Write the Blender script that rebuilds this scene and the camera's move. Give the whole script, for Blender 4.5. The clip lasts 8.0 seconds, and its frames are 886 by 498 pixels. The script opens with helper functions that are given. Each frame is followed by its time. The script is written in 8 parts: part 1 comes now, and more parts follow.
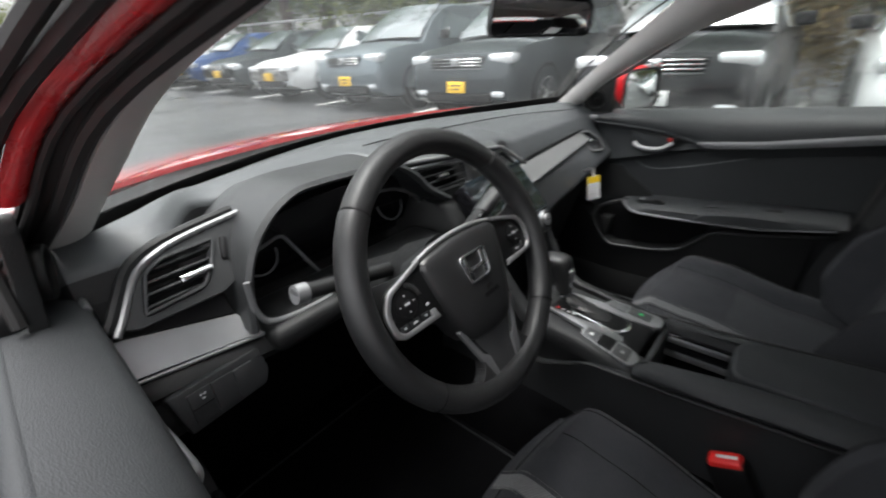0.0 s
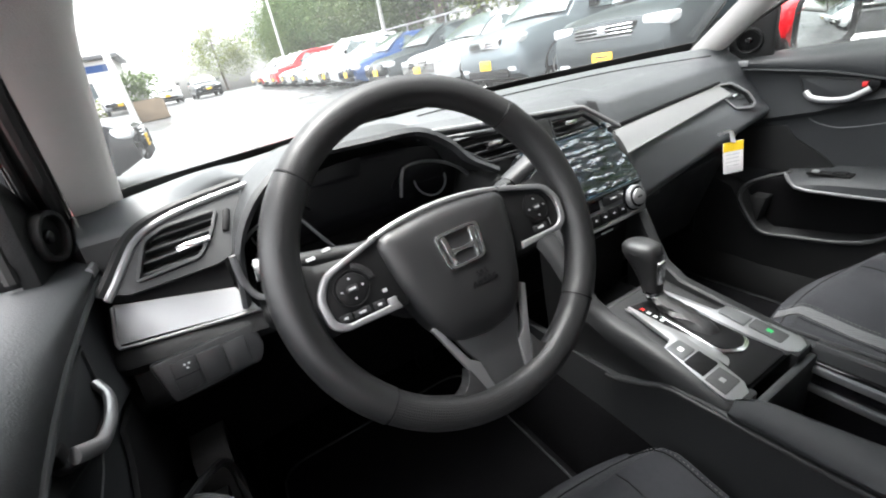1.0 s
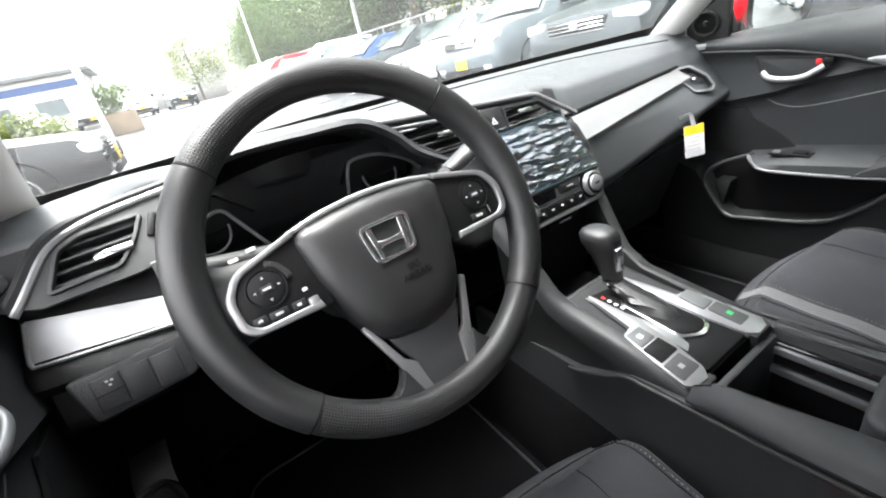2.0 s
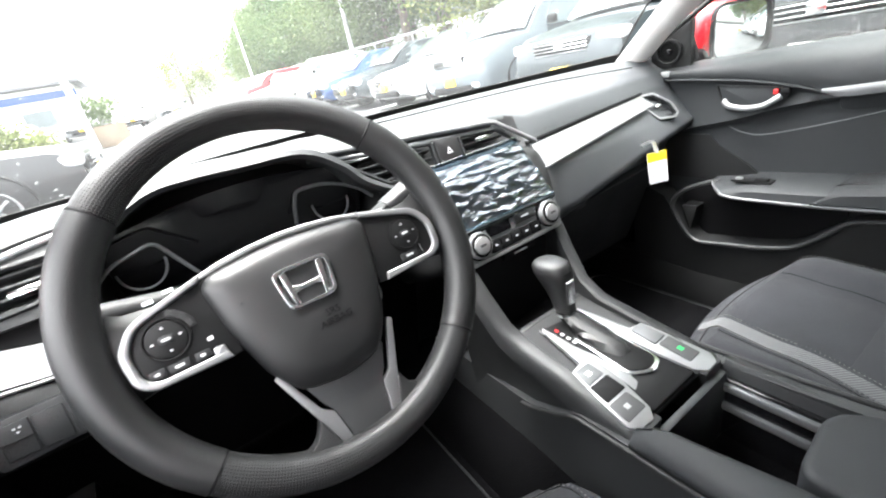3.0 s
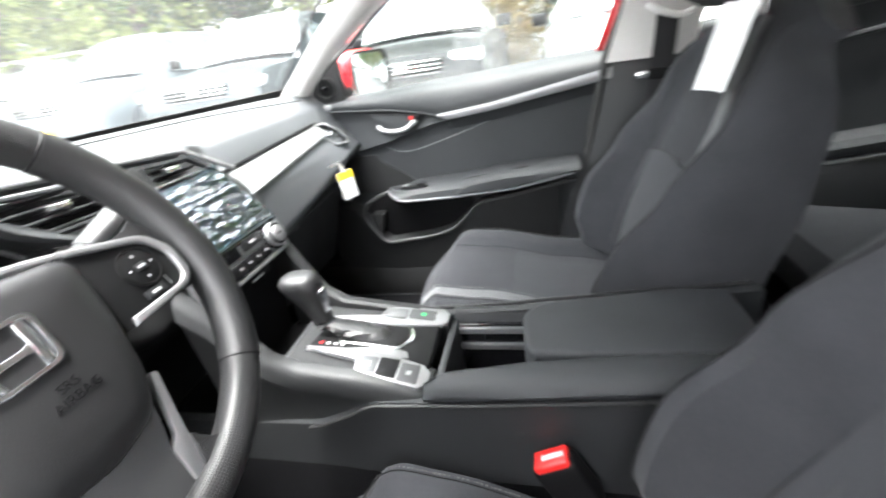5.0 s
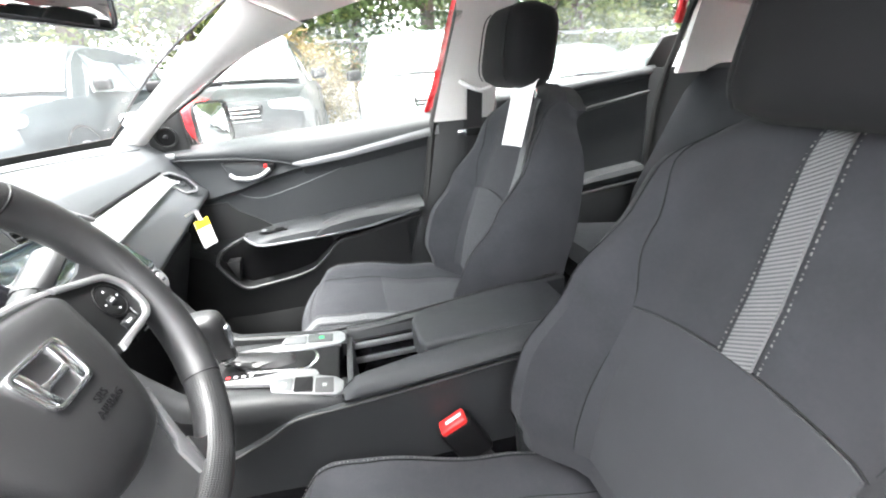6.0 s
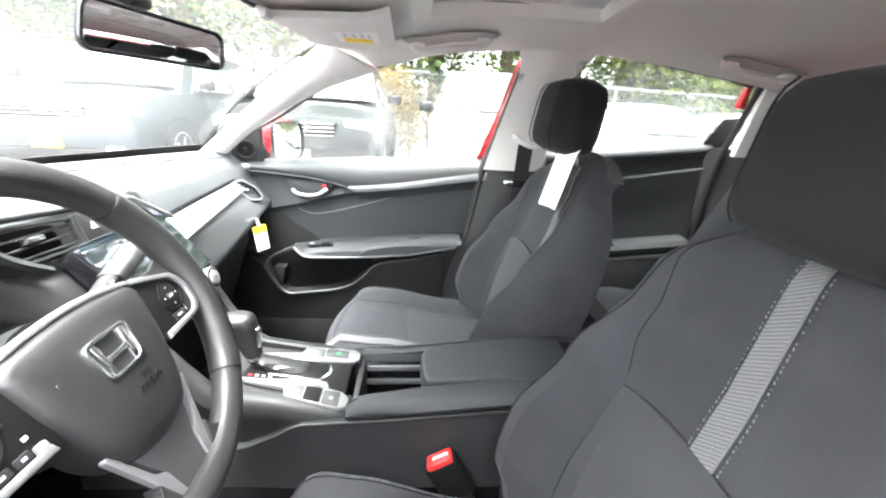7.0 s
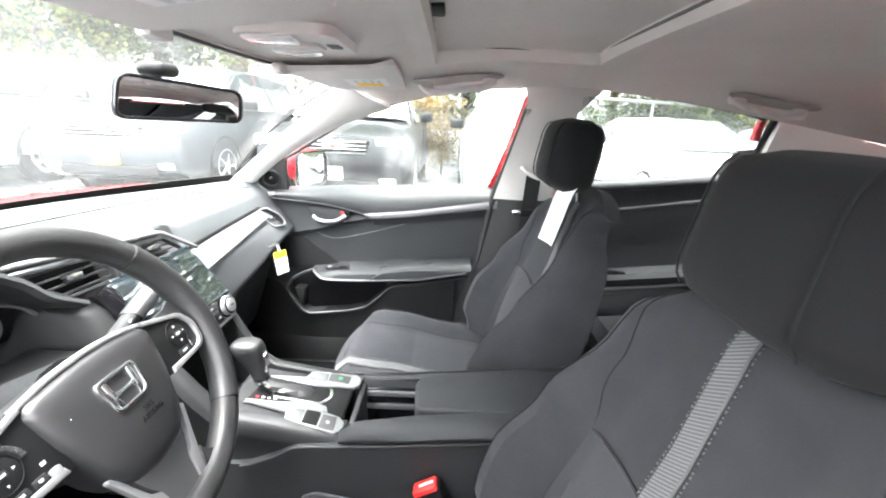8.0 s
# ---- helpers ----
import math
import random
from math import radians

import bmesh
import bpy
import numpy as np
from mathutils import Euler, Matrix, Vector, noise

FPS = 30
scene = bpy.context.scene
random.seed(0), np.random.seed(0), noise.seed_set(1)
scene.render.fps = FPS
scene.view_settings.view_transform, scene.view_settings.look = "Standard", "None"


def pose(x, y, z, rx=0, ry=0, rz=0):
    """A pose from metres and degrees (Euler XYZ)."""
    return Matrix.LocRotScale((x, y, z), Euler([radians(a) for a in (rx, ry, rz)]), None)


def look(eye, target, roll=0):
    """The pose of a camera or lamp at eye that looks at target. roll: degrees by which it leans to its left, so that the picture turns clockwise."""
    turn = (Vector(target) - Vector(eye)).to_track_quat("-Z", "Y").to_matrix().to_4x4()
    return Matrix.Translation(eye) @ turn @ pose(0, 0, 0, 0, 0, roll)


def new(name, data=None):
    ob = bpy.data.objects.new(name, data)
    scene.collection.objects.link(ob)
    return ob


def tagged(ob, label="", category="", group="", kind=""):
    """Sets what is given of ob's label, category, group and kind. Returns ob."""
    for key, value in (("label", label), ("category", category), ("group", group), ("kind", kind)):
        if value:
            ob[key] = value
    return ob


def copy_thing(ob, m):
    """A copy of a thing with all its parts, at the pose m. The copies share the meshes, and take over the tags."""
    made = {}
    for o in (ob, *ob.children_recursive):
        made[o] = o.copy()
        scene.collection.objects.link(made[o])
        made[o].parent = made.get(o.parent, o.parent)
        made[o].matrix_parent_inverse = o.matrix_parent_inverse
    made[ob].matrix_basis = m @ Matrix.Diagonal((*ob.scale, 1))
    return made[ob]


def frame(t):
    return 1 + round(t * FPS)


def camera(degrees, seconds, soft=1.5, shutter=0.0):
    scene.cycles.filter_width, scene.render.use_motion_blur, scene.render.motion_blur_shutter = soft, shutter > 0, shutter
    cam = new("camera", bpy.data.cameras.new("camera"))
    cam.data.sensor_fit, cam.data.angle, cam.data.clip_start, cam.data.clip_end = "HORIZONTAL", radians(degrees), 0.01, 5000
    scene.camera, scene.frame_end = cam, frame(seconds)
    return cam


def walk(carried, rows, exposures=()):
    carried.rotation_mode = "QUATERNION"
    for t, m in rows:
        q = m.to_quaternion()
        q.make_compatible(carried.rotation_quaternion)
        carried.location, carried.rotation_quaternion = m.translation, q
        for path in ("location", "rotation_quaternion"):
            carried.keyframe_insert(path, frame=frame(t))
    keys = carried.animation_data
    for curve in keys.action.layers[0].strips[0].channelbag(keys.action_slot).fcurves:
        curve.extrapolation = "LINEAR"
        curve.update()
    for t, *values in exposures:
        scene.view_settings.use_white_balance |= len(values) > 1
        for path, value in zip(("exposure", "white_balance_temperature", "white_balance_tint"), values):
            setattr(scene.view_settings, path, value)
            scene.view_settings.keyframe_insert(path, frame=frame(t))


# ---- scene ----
cam = camera(93.27, 8.0, soft=2.0, shutter=0.35)
PATH = [
    (0, (-0.7633, -0.2999, 1.1271), (0.5809, 0.8995, 0.2583), -3.41),
    (0.5, (-0.6365, -0.3307, 1.0764), (0.2256, 1.2532, 0.2114), -8.85),
    (1, (-0.5606, -0.3492, 1.0475), (0.2419, 1.2771, 0.2042), -10.97),
    (1.5, (-0.5231, -0.3600, 1.0270), (0.3056, 1.2469, 0.1720), -13.37),
    (2.8, (-0.4536, -0.3598, 1.0124), (0.4450, 1.2272, 0.1915), -11.83),
    (3, (-0.4312, -0.3778, 1.0225), (0.4773, 1.2145, 0.2230), -12.07),
    (3.5, (-0.4092, -0.3824, 0.9949), (0.5923, 1.1752, 0.2395), -12.30),
    (4, (-0.4120, -0.3897, 0.9652), (0.6593, 1.1129, 0.1941), -13.14),
    (4.5, (-0.4394, -0.3777, 0.9675), (0.8657, 0.8966, 0.1472), -12.74),
    (5, (-0.5110, -0.3255, 0.9959), (1.2338, 0.1353, 0.1337), -9.12),
    (5.2, (-0.5490, -0.3038, 1.0148), (1.2524, -0.1817, 0.1545), -7.73),
    (6.3, (-0.6887, -0.2246, 1.0441), (1.1308, -0.6139, 0.3108), -4.14),
    (6.5, (-0.7011, -0.2305, 1.0566), (1.1445, -0.5871, 0.3735), -2.34),
    (7, (-0.7164, -0.2702, 1.0823), (1.1772, -0.4155, 0.4554), 2.58),
    (7.5, (-0.7154, -0.3167, 1.1129), (1.2011, -0.2587, 0.5439), 3.07),
    (8, (-0.7504, -0.3462, 1.1501), (1.1629, -0.3307, 0.5675), 2.21),
]
walk(cam, [(t, look(eye, target, roll)) for t, eye, target, roll in PATH],
     [(0.0, 2.0), (0.5, 2.68), (1.0, 3.12), (1.5, 3.35), (3.0, 4.0), (3.5, 4.25), (4.5, 4.35), (5.2, 4.48), (6.5, 4.92), (7.0, 4.92), (8.0, 4.78)])

# ---- world, sun, exposure ----
world = bpy.data.worlds.new("overcast_sky")
scene.world = world
world.use_nodes = True
wn, wl = world.node_tree.nodes, world.node_tree.links
wn.clear()
sky = wn.new("ShaderNodeTexSky")
sky.sky_type, sky.sun_disc = "NISHITA", False
sky.sun_elevation, sky.sun_rotation = radians(80), radians(300)
sky.air_density, sky.dust_density, sky.ozone_density = 1.0, 6.0, 1.0
grey = wn.new("ShaderNodeHueSaturation")
grey.inputs["Saturation"].default_value = 0.12
wback = wn.new("ShaderNodeBackground")
wback.inputs["Strength"].default_value = 0.15
wout = wn.new("ShaderNodeOutputWorld")
wl.new(sky.outputs["Color"], grey.inputs["Color"])
wl.new(grey.outputs["Color"], wback.inputs["Color"])
wl.new(wback.outputs["Background"], wout.inputs["Surface"])

sun = new("sun", bpy.data.lights.new("sun", "SUN"))
sun.data.energy, sun.data.angle, sun.data.color = 0.5, radians(25), (1.0, 0.98, 0.95)
sun.matrix_world = look((-3.05, 1.76, 20), (0, 0, 0))


# ---- materials ----
def mat(name, color, rough=0.5, metal=0.0, var=0.12, scale=8.0, grain=0.0, gscale=900.0, coat=0.0, spec=0.5,
        rvar=0.08, tint=None, sheen=0.0):
    """A surface with colour and gloss that vary at a coarse and a fine scale, and a fine grain in relief."""
    m = bpy.data.materials.new(name)
    m.use_nodes = True
    n, l = m.node_tree.nodes, m.node_tree.links
    b = n["Principled BSDF"]
    b.inputs["Metallic"].default_value = metal
    b.inputs["Coat Weight"].default_value = coat
    b.inputs["Coat Roughness"].default_value = 0.03
    b.inputs["Specular IOR Level"].default_value = spec
    b.inputs["Sheen Weight"].default_value = sheen
    b.inputs["Sheen Roughness"].default_value = 0.5
    tc = n.new("ShaderNodeTexCoord")
    big = n.new("ShaderNodeTexNoise")
    big.inputs["Scale"].default_value, big.inputs["Detail"].default_value = scale, 5.0
    fine = n.new("ShaderNodeTexNoise")
    fine.inputs["Scale"].default_value, fine.inputs["Detail"].default_value = scale * 14, 3.0
    l.new(tc.outputs["Object"], big.inputs["Vector"])
    l.new(tc.outputs["Object"], fine.inputs["Vector"])
    both = n.new("ShaderNodeMath")
    both.operation = "MULTIPLY_ADD"
    both.inputs[1].default_value = 0.35
    l.new(fine.outputs["Fac"], both.inputs[0])
    l.new(big.outputs["Fac"], both.inputs[2])
    ramp = n.new("ShaderNodeValToRGB")
    ramp.color_ramp.elements[0].position, ramp.color_ramp.elements[1].position = 0.4, 0.95
    lo = [c * (1 - var) for c in color[:3]]
    hi = [min(1.0, c * (1 + var)) for c in (tint or color)[:3]]
    ramp.color_ramp.elements[0].color, ramp.color_ramp.elements[1].color = (*lo, 1), (*hi, 1)
    l.new(both.outputs[0], ramp.inputs["Fac"])
    l.new(ramp.outputs["Color"], b.inputs["Base Color"])
    rr = n.new("ShaderNodeMapRange")
    rr.inputs["From Min"].default_value, rr.inputs["From Max"].default_value = 0.35, 0.95
    rr.inputs["To Min"].default_value, rr.inputs["To Max"].default_value = max(0.02, rough - rvar), min(1, rough + rvar)
    l.new(both.outputs[0], rr.inputs["Value"])
    l.new(rr.outputs["Result"], b.inputs["Roughness"])
    if grain:
        tex = n.new("ShaderNodeTexVoronoi")
        tex.inputs["Scale"].default_value = gscale
        l.new(tc.outputs["Object"], tex.inputs["Vector"])
        bump = n.new("ShaderNodeBump")
        bump.inputs["Strength"].default_value, bump.inputs["Distance"].default_value = grain, 0.001
        l.new(tex.outputs["Distance"], bump.inputs["Height"])
        l.new(bump.outputs["Normal"], b.inputs["Normal"])
    return m


def dotted(name, color, pitch, rough=0.5):
    """Leather with rows of small pressed holes."""
    m = mat(name, color, rough, var=0.1, scale=20)
    n, l = m.node_tree.nodes, m.node_tree.links
    b = n["Principled BSDF"]
    tc = n.new("ShaderNodeUVMap")
    sep = n.new("ShaderNodeVectorMath")
    sep.operation = "SCALE"
    sep.inputs["Scale"].default_value = 1.0 / pitch
    l.new(tc.outputs["UV"], sep.inputs[0])
    fr = n.new("ShaderNodeVectorMath")
    fr.operation = "FRACTION"
    l.new(sep.outputs[0], fr.inputs[0])
    sub = n.new("ShaderNodeVectorMath")
    sub.operation = "DISTANCE"
    sub.inputs[1].default_value = (0.5, 0.5, 0.0)
    l.new(fr.outputs[0], sub.inputs[0])
    st = n.new("ShaderNodeMapRange")
    st.inputs["From Min"].default_value, st.inputs["From Max"].default_value = 0.22, 0.34
    l.new(sub.outputs["Value"], st.inputs["Value"])
    bump = n.new("ShaderNodeBump")
    bump.inputs["Strength"].default_value, bump.inputs["Distance"].default_value = 0.9, 0.0008
    l.new(st.outputs["Result"], bump.inputs["Height"])
    l.new(bump.outputs["Normal"], b.inputs["Normal"])
    mix = n.new("ShaderNodeMix")
    mix.data_type = "RGBA"
    mix.inputs[6].default_value = tuple(c * 0.25 for c in color[:3]) + (1,)
    ramp = b.inputs["Base Color"].links[0].from_socket
    l.new(st.outputs["Result"], mix.inputs[0])
    l.new(ramp, mix.inputs[7])
    l.new(mix.outputs[2], b.inputs["Base Color"])
    return m


def weave(name, color, light, pitch, slant=0.6, rough=0.9, duty=0.5):
    """Cloth with slanting woven ribs of two shades, along its UV."""
    m = mat(name, color, rough, var=0.15, scale=30, sheen=0.15)
    n, l = m.node_tree.nodes, m.node_tree.links
    b = n["Principled BSDF"]
    tc = n.new("ShaderNodeUVMap")
    sp = n.new("ShaderNodeSeparateXYZ")
    l.new(tc.outputs["UV"], sp.inputs[0])
    ad = n.new("ShaderNodeMath")
    ad.operation = "MULTIPLY_ADD"
    ad.inputs[1].default_value = slant
    l.new(sp.outputs["X"], ad.inputs[0])
    l.new(sp.outputs["Y"], ad.inputs[2])
    sc = n.new("ShaderNodeMath")
    sc.operation = "DIVIDE"
    sc.inputs[1].default_value = pitch
    l.new(ad.outputs[0], sc.inputs[0])
    pp = n.new("ShaderNodeMath")
    pp.operation = "PINGPONG"
    pp.inputs[1].default_value = 0.5
    l.new(sc.outputs[0], pp.inputs[0])
    st = n.new("ShaderNodeMapRange")
    st.inputs["From Min"].default_value, st.inputs["From Max"].default_value = duty * 0.5 - 0.04, duty * 0.5 + 0.06
    l.new(pp.outputs[0], st.inputs["Value"])
    mix = n.new("ShaderNodeMix")
    mix.data_type = "RGBA"
    mix.inputs[6].default_value = (*light, 1)
    ramp = b.inputs["Base Color"].links[0].from_socket
    l.new(st.outputs["Result"], mix.inputs[0])
    l.new(ramp, mix.inputs[7])
    l.new(mix.outputs[2], b.inputs["Base Color"])
    bump = n.new("ShaderNodeBump")
    bump.inputs["Strength"].default_value, bump.inputs["Distance"].default_value = 0.5, 0.0012
    bump.invert = True
    l.new(st.outputs["Result"], bump.inputs["Height"])
    l.new(bump.outputs["Normal"], b.inputs["Normal"])
    return m


def pane_glass(name, tint=(0.97, 0.985, 0.98), gloss=0.02, face=0.02, power=5.0, haze=0.0, speckle=0.0, size=260.0):
    """Thin clear glass: light passes, and the surface mirrors more at a grazing angle."""
    m = bpy.data.materials.new(name)
    m.use_nodes = True
    n, l = m.node_tree.nodes, m.node_tree.links
    n.clear()
    out = n.new("ShaderNodeOutputMaterial")
    tr = n.new("ShaderNodeBsdfTransparent")
    tr.inputs["Color"].default_value = (*tint, 1)
    gl = n.new("ShaderNodeBsdfGlossy")
    gl.inputs["Roughness"].default_value = gloss
    fr = n.new("ShaderNodeLayerWeight")
    fr.inputs["Blend"].default_value = 0.5
    pw = n.new("ShaderNodeMath")
    pw.operation = "POWER"
    pw.inputs[1].default_value = power
    sc = n.new("ShaderNodeMath")
    sc.operation = "MULTIPLY_ADD"
    sc.inputs[1].default_value, sc.inputs[2].default_value = 0.6, face
    l.new(fr.outputs["Facing"], pw.inputs[0])
    l.new(pw.outputs[0], sc.inputs[0])
    mix = n.new("ShaderNodeMixShader")
    l.new(sc.outputs[0], mix.inputs[0])
    l.new(tr.outputs[0], mix.inputs[1])
    l.new(gl.outputs[0], mix.inputs[2])
    if haze or speckle:
        # rain film and drops scatter daylight; haze also draws in a reflected veil
        film_ = n.new("ShaderNodeBsdfTranslucent")
        film_.inputs["Color"].default_value = (0.9, 0.92, 0.92, 1)
        tc = n.new("ShaderNodeTexCoord")
        dots = n.new("ShaderNodeTexVoronoi")
        dots.inputs["Scale"].default_value = size
        patch = n.new("ShaderNodeTexNoise")
        patch.inputs["Scale"].default_value, patch.inputs["Detail"].default_value = 7.0, 4.0
        l.new(tc.outputs["Object"], dots.inputs["Vector"])
        l.new(tc.outputs["Object"], patch.inputs["Vector"])
        near = n.new("ShaderNodeMapRange")
        near.inputs["From Min"].default_value, near.inputs["From Max"].default_value = 0.42, 0.22
        near.inputs["To Max"].default_value = speckle
        l.new(dots.outputs["Distance"], near.inputs["Value"])
        where = n.new("ShaderNodeMapRange")
        where.inputs["From Min"].default_value, where.inputs["From Max"].default_value = 0.40, 0.62
        l.new(patch.outputs["Fac"], where.inputs["Value"])
        amount = n.new("ShaderNodeMath")
        amount.operation = "MULTIPLY_ADD"
        amount.inputs[2].default_value = haze
        l.new(near.outputs["Result"], amount.inputs[0])
        l.new(where.outputs["Result"], amount.inputs[1])
        amount.inputs[2].default_value = haze
        wet = n.new("ShaderNodeMixShader")
        l.new(amount.outputs[0], wet.inputs[0])
        l.new(mix.outputs[0], wet.inputs[1])
        l.new(film_.outputs[0], wet.inputs[2])
        mix = wet
    l.new(mix.outputs[0], out.inputs["Surface"])
    return m


# base kept low: shade from the blocked driver window is put into it
M_PAD = mat("soft_dash_plastic", (0.024, 0.0262, 0.0284), 0.56, grain=0.3, gscale=700, scale=6, spec=0.4)
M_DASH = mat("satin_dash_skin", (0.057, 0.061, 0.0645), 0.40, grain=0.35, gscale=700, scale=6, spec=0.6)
M_PLASTIC = mat("hard_black_plastic", (0.019, 0.0202, 0.0215), 0.44, grain=0.3, gscale=600, scale=9)
# black plastic parts; also flat patches that paint the shade of hollows and gaps
M_DARK = mat("black_plastic_and_hollow_shade", (0.005, 0.005, 0.0056), 0.55, scale=12, spec=0.2)
M_GLOSS = mat("piano_black", (0.006, 0.006, 0.007), 0.10, rvar=0.03, scale=14)
M_SILVER = mat("satin_silver_trim", (0.32, 0.325, 0.33), 0.40, metal=0.6, var=0.05, scale=40, grain=0.05, gscale=1500)
M_RAIL = mat("bright_satin_silver", (0.30, 0.304, 0.31), 0.36, metal=0.7, var=0.05, scale=40)
M_SPOKE = mat("satin_spoke_silver", (0.33, 0.334, 0.34), 0.36, metal=0.7, var=0.05, scale=40)
M_GREY = mat("grey_satin_plastic", (0.13, 0.134, 0.138), 0.42, metal=0.4, var=0.06, scale=20)
M_PLATEGREY = mat("dark_satin_spoke_plate", (0.060, 0.061, 0.063), 0.5, metal=0.2, var=0.06, scale=20)
M_CHROME = mat("bright_chrome", (0.78, 0.79, 0.80), 0.20, metal=1.0, var=0.03, scale=20, rvar=0.03)
M_LEATHER = mat("smooth_black_leather", (0.016, 0.0163, 0.017), 0.38, grain=0.25, gscale=1100, scale=22, spec=0.6)
M_DOTS = dotted("perforated_black_leather", (0.019, 0.0193, 0.0202), 0.0026, 0.42)
M_HUB = mat("hub_grained_plastic", (0.016, 0.0162, 0.0170), 0.36, grain=0.12, gscale=900, scale=10, spec=0.55)
M_CONSOLE = mat("satin_console_plastic", (0.019, 0.0198, 0.0207), 0.46, grain=0.15, gscale=900, scale=12, spec=0.4)
M_BUTTON = mat("black_button_plastic", (0.007, 0.0072, 0.0077), 0.48, scale=30, spec=0.25)
# darker copy of the hard black plastic; shade of low parts put into its colour
M_LOWER = mat("shade_darkened_plastic", (0.011, 0.0115, 0.012), 0.5, grain=0.3, gscale=600, scale=9, spec=0.35)
M_CLOTH = mat("charcoal_cloth", (0.028, 0.0288, 0.0325), 0.95, grain=0.3, gscale=1500, scale=14, sheen=0.06, var=0.2, spec=0.15)
M_HEADCLOTH = mat("black_headrest_cloth", (0.0075, 0.0077, 0.0087), 0.95, grain=0.3, gscale=1500, scale=14, sheen=0.04, var=0.2, spec=0.25)
M_CLOTH2 = mat("smooth_charcoal_cloth", (0.030, 0.031, 0.035), 0.9, grain=0.3, gscale=1800, scale=10, sheen=0.08, var=0.15, spec=0.2)
M_STRIPE = weave("ribbed_stripe_cloth", (0.052, 0.053, 0.057), (0.12, 0.121, 0.125), 0.0046)
M_THREAD = mat("grey_thread", (0.12, 0.119, 0.117), 0.8, scale=60)
# also lowered for the missing driver-side light, as shade in the colour
M_ARM = mat("padded_arm_cover", (0.021, 0.0226, 0.0248), 0.60, grain=0.3, gscale=1500, scale=10, spec=0.4)
# pillar plastic made darker: the handle hollow's shade is in the colour
M_RECESS = mat("shaded_handle_plastic", (0.36, 0.35, 0.335), 0.7, scale=10)
M_LINER = mat("light_headliner_cloth", (0.70, 0.682, 0.655), 0.95, grain=0.5, gscale=1400, scale=5, var=0.06)
M_PILLAR = mat("light_pillar_plastic", (0.66, 0.645, 0.63), 0.6, grain=0.3, gscale=800, scale=6, var=0.05)
M_RED = mat("red_paint", (0.52, 0.012, 0.018), 0.28, coat=1.0, var=0.06, scale=30)
M_RUBBER = mat("black_rubber_seal", (0.012, 0.012, 0.012), 0.6, scale=25)
# black carpet, taken near zero so that footwell shade is partly in the colour
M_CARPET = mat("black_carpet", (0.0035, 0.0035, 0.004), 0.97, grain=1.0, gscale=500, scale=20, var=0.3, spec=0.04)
M_PAPER = mat("white_paper", (0.82, 0.82, 0.83), 0.8, var=0.03, scale=20)
M_YELLOW = mat("yellow_card", (0.85, 0.58, 0.02), 0.7, var=0.05, scale=20)
M_INK = mat("dark_print", (0.05, 0.05, 0.055), 0.8, scale=30)
M_WHITEINK = mat("pale_print", (0.55, 0.56, 0.57), 0.6, scale=30)
M_BUCKLE = mat("red_button_plastic", (0.62, 0.02, 0.02), 0.4, scale=30)
M_GREEN = mat("green_print", (0.02, 0.45, 0.12), 0.5, scale=30)
M_BELT = mat("black_belt_webbing", (0.014, 0.014, 0.015), 0.8, grain=0.8, gscale=900, scale=30)
# haze here paints the milky reflection of the dashboard over the glass
M_WINDOW = pane_glass("clear_window_glass", tint=(0.955, 0.97, 0.965), haze=0.0075)
M_WETGLASS = pane_glass("rain_wet_window_glass", tint=(0.80, 0.83, 0.815), haze=0.004, speckle=0.14, size=240.0)
M_DROP = pane_glass("rain_drop_water", (0.80, 0.83, 0.84), 0.03, 0.12, 2.5, haze=0.05)
M_MIRROR = mat("mirror_silver", (0.88, 0.89, 0.89), 0.015, metal=1.0, var=0.02, scale=5, rvar=0.005)


# ---- building helpers ----
def thing(name, label, category, loc=(0, 0, 0), group="", kind=""):
    e = new(name)
    e.empty_display_size = 0.05
    e.location = loc
    return tagged(e, label, category, group, kind)


def part(name, bm, material, parent=None, label="", sharp=38):
    """Links a bmesh as one mesh object, under a thing or under a part."""
    bm.normal_update()
    for e in bm.edges:
        e.smooth = not (len(e.link_faces) == 2 and e.calc_face_angle(0) > radians(sharp))
    for fc in bm.faces:
        fc.smooth = True
    me = bpy.data.meshes.new(name)
    bm.to_mesh(me)
    bm.free()
    me.materials.append(material)
    ob = new(name, me)
    if parent is not None:
        ob.parent = parent
        if parent.type == "EMPTY":
            ob.matrix_parent_inverse = parent.matrix_basis.inverted()
    if label:
        ob["label"] = label
    return ob


def lettering(name, words, size, m, material, parent):
    """Raised words, centred on the origin of m, as one mesh."""
    font = bpy.data.curves.new(name, "FONT")
    font.body, font.size, font.extrude = words, size, 0.0006
    font.align_x, font.align_y = "CENTER", "CENTER"
    tmp = bpy.data.objects.new(name, font)
    me = bpy.data.meshes.new_from_object(tmp)
    bm = bmesh.new()
    bm.from_mesh(me)
    bm.transform(m)
    bpy.data.objects.remove(tmp)
    bpy.data.curves.remove(font)
    bpy.data.meshes.remove(me)
    return part(name, bm, material, parent)


def setting(name, bm, material, label, category):
    return tagged(part(name, bm, material), label, category, kind="structure")


def basis(o, x, y):
    x, y = Vector(x).normalized(), Vector(y)
    z = x.cross(y).normalized()
    y = z.cross(x)
    m = Matrix((x, y, z)).transposed().to_4x4()
    m.translation = Vector(o)
    return m


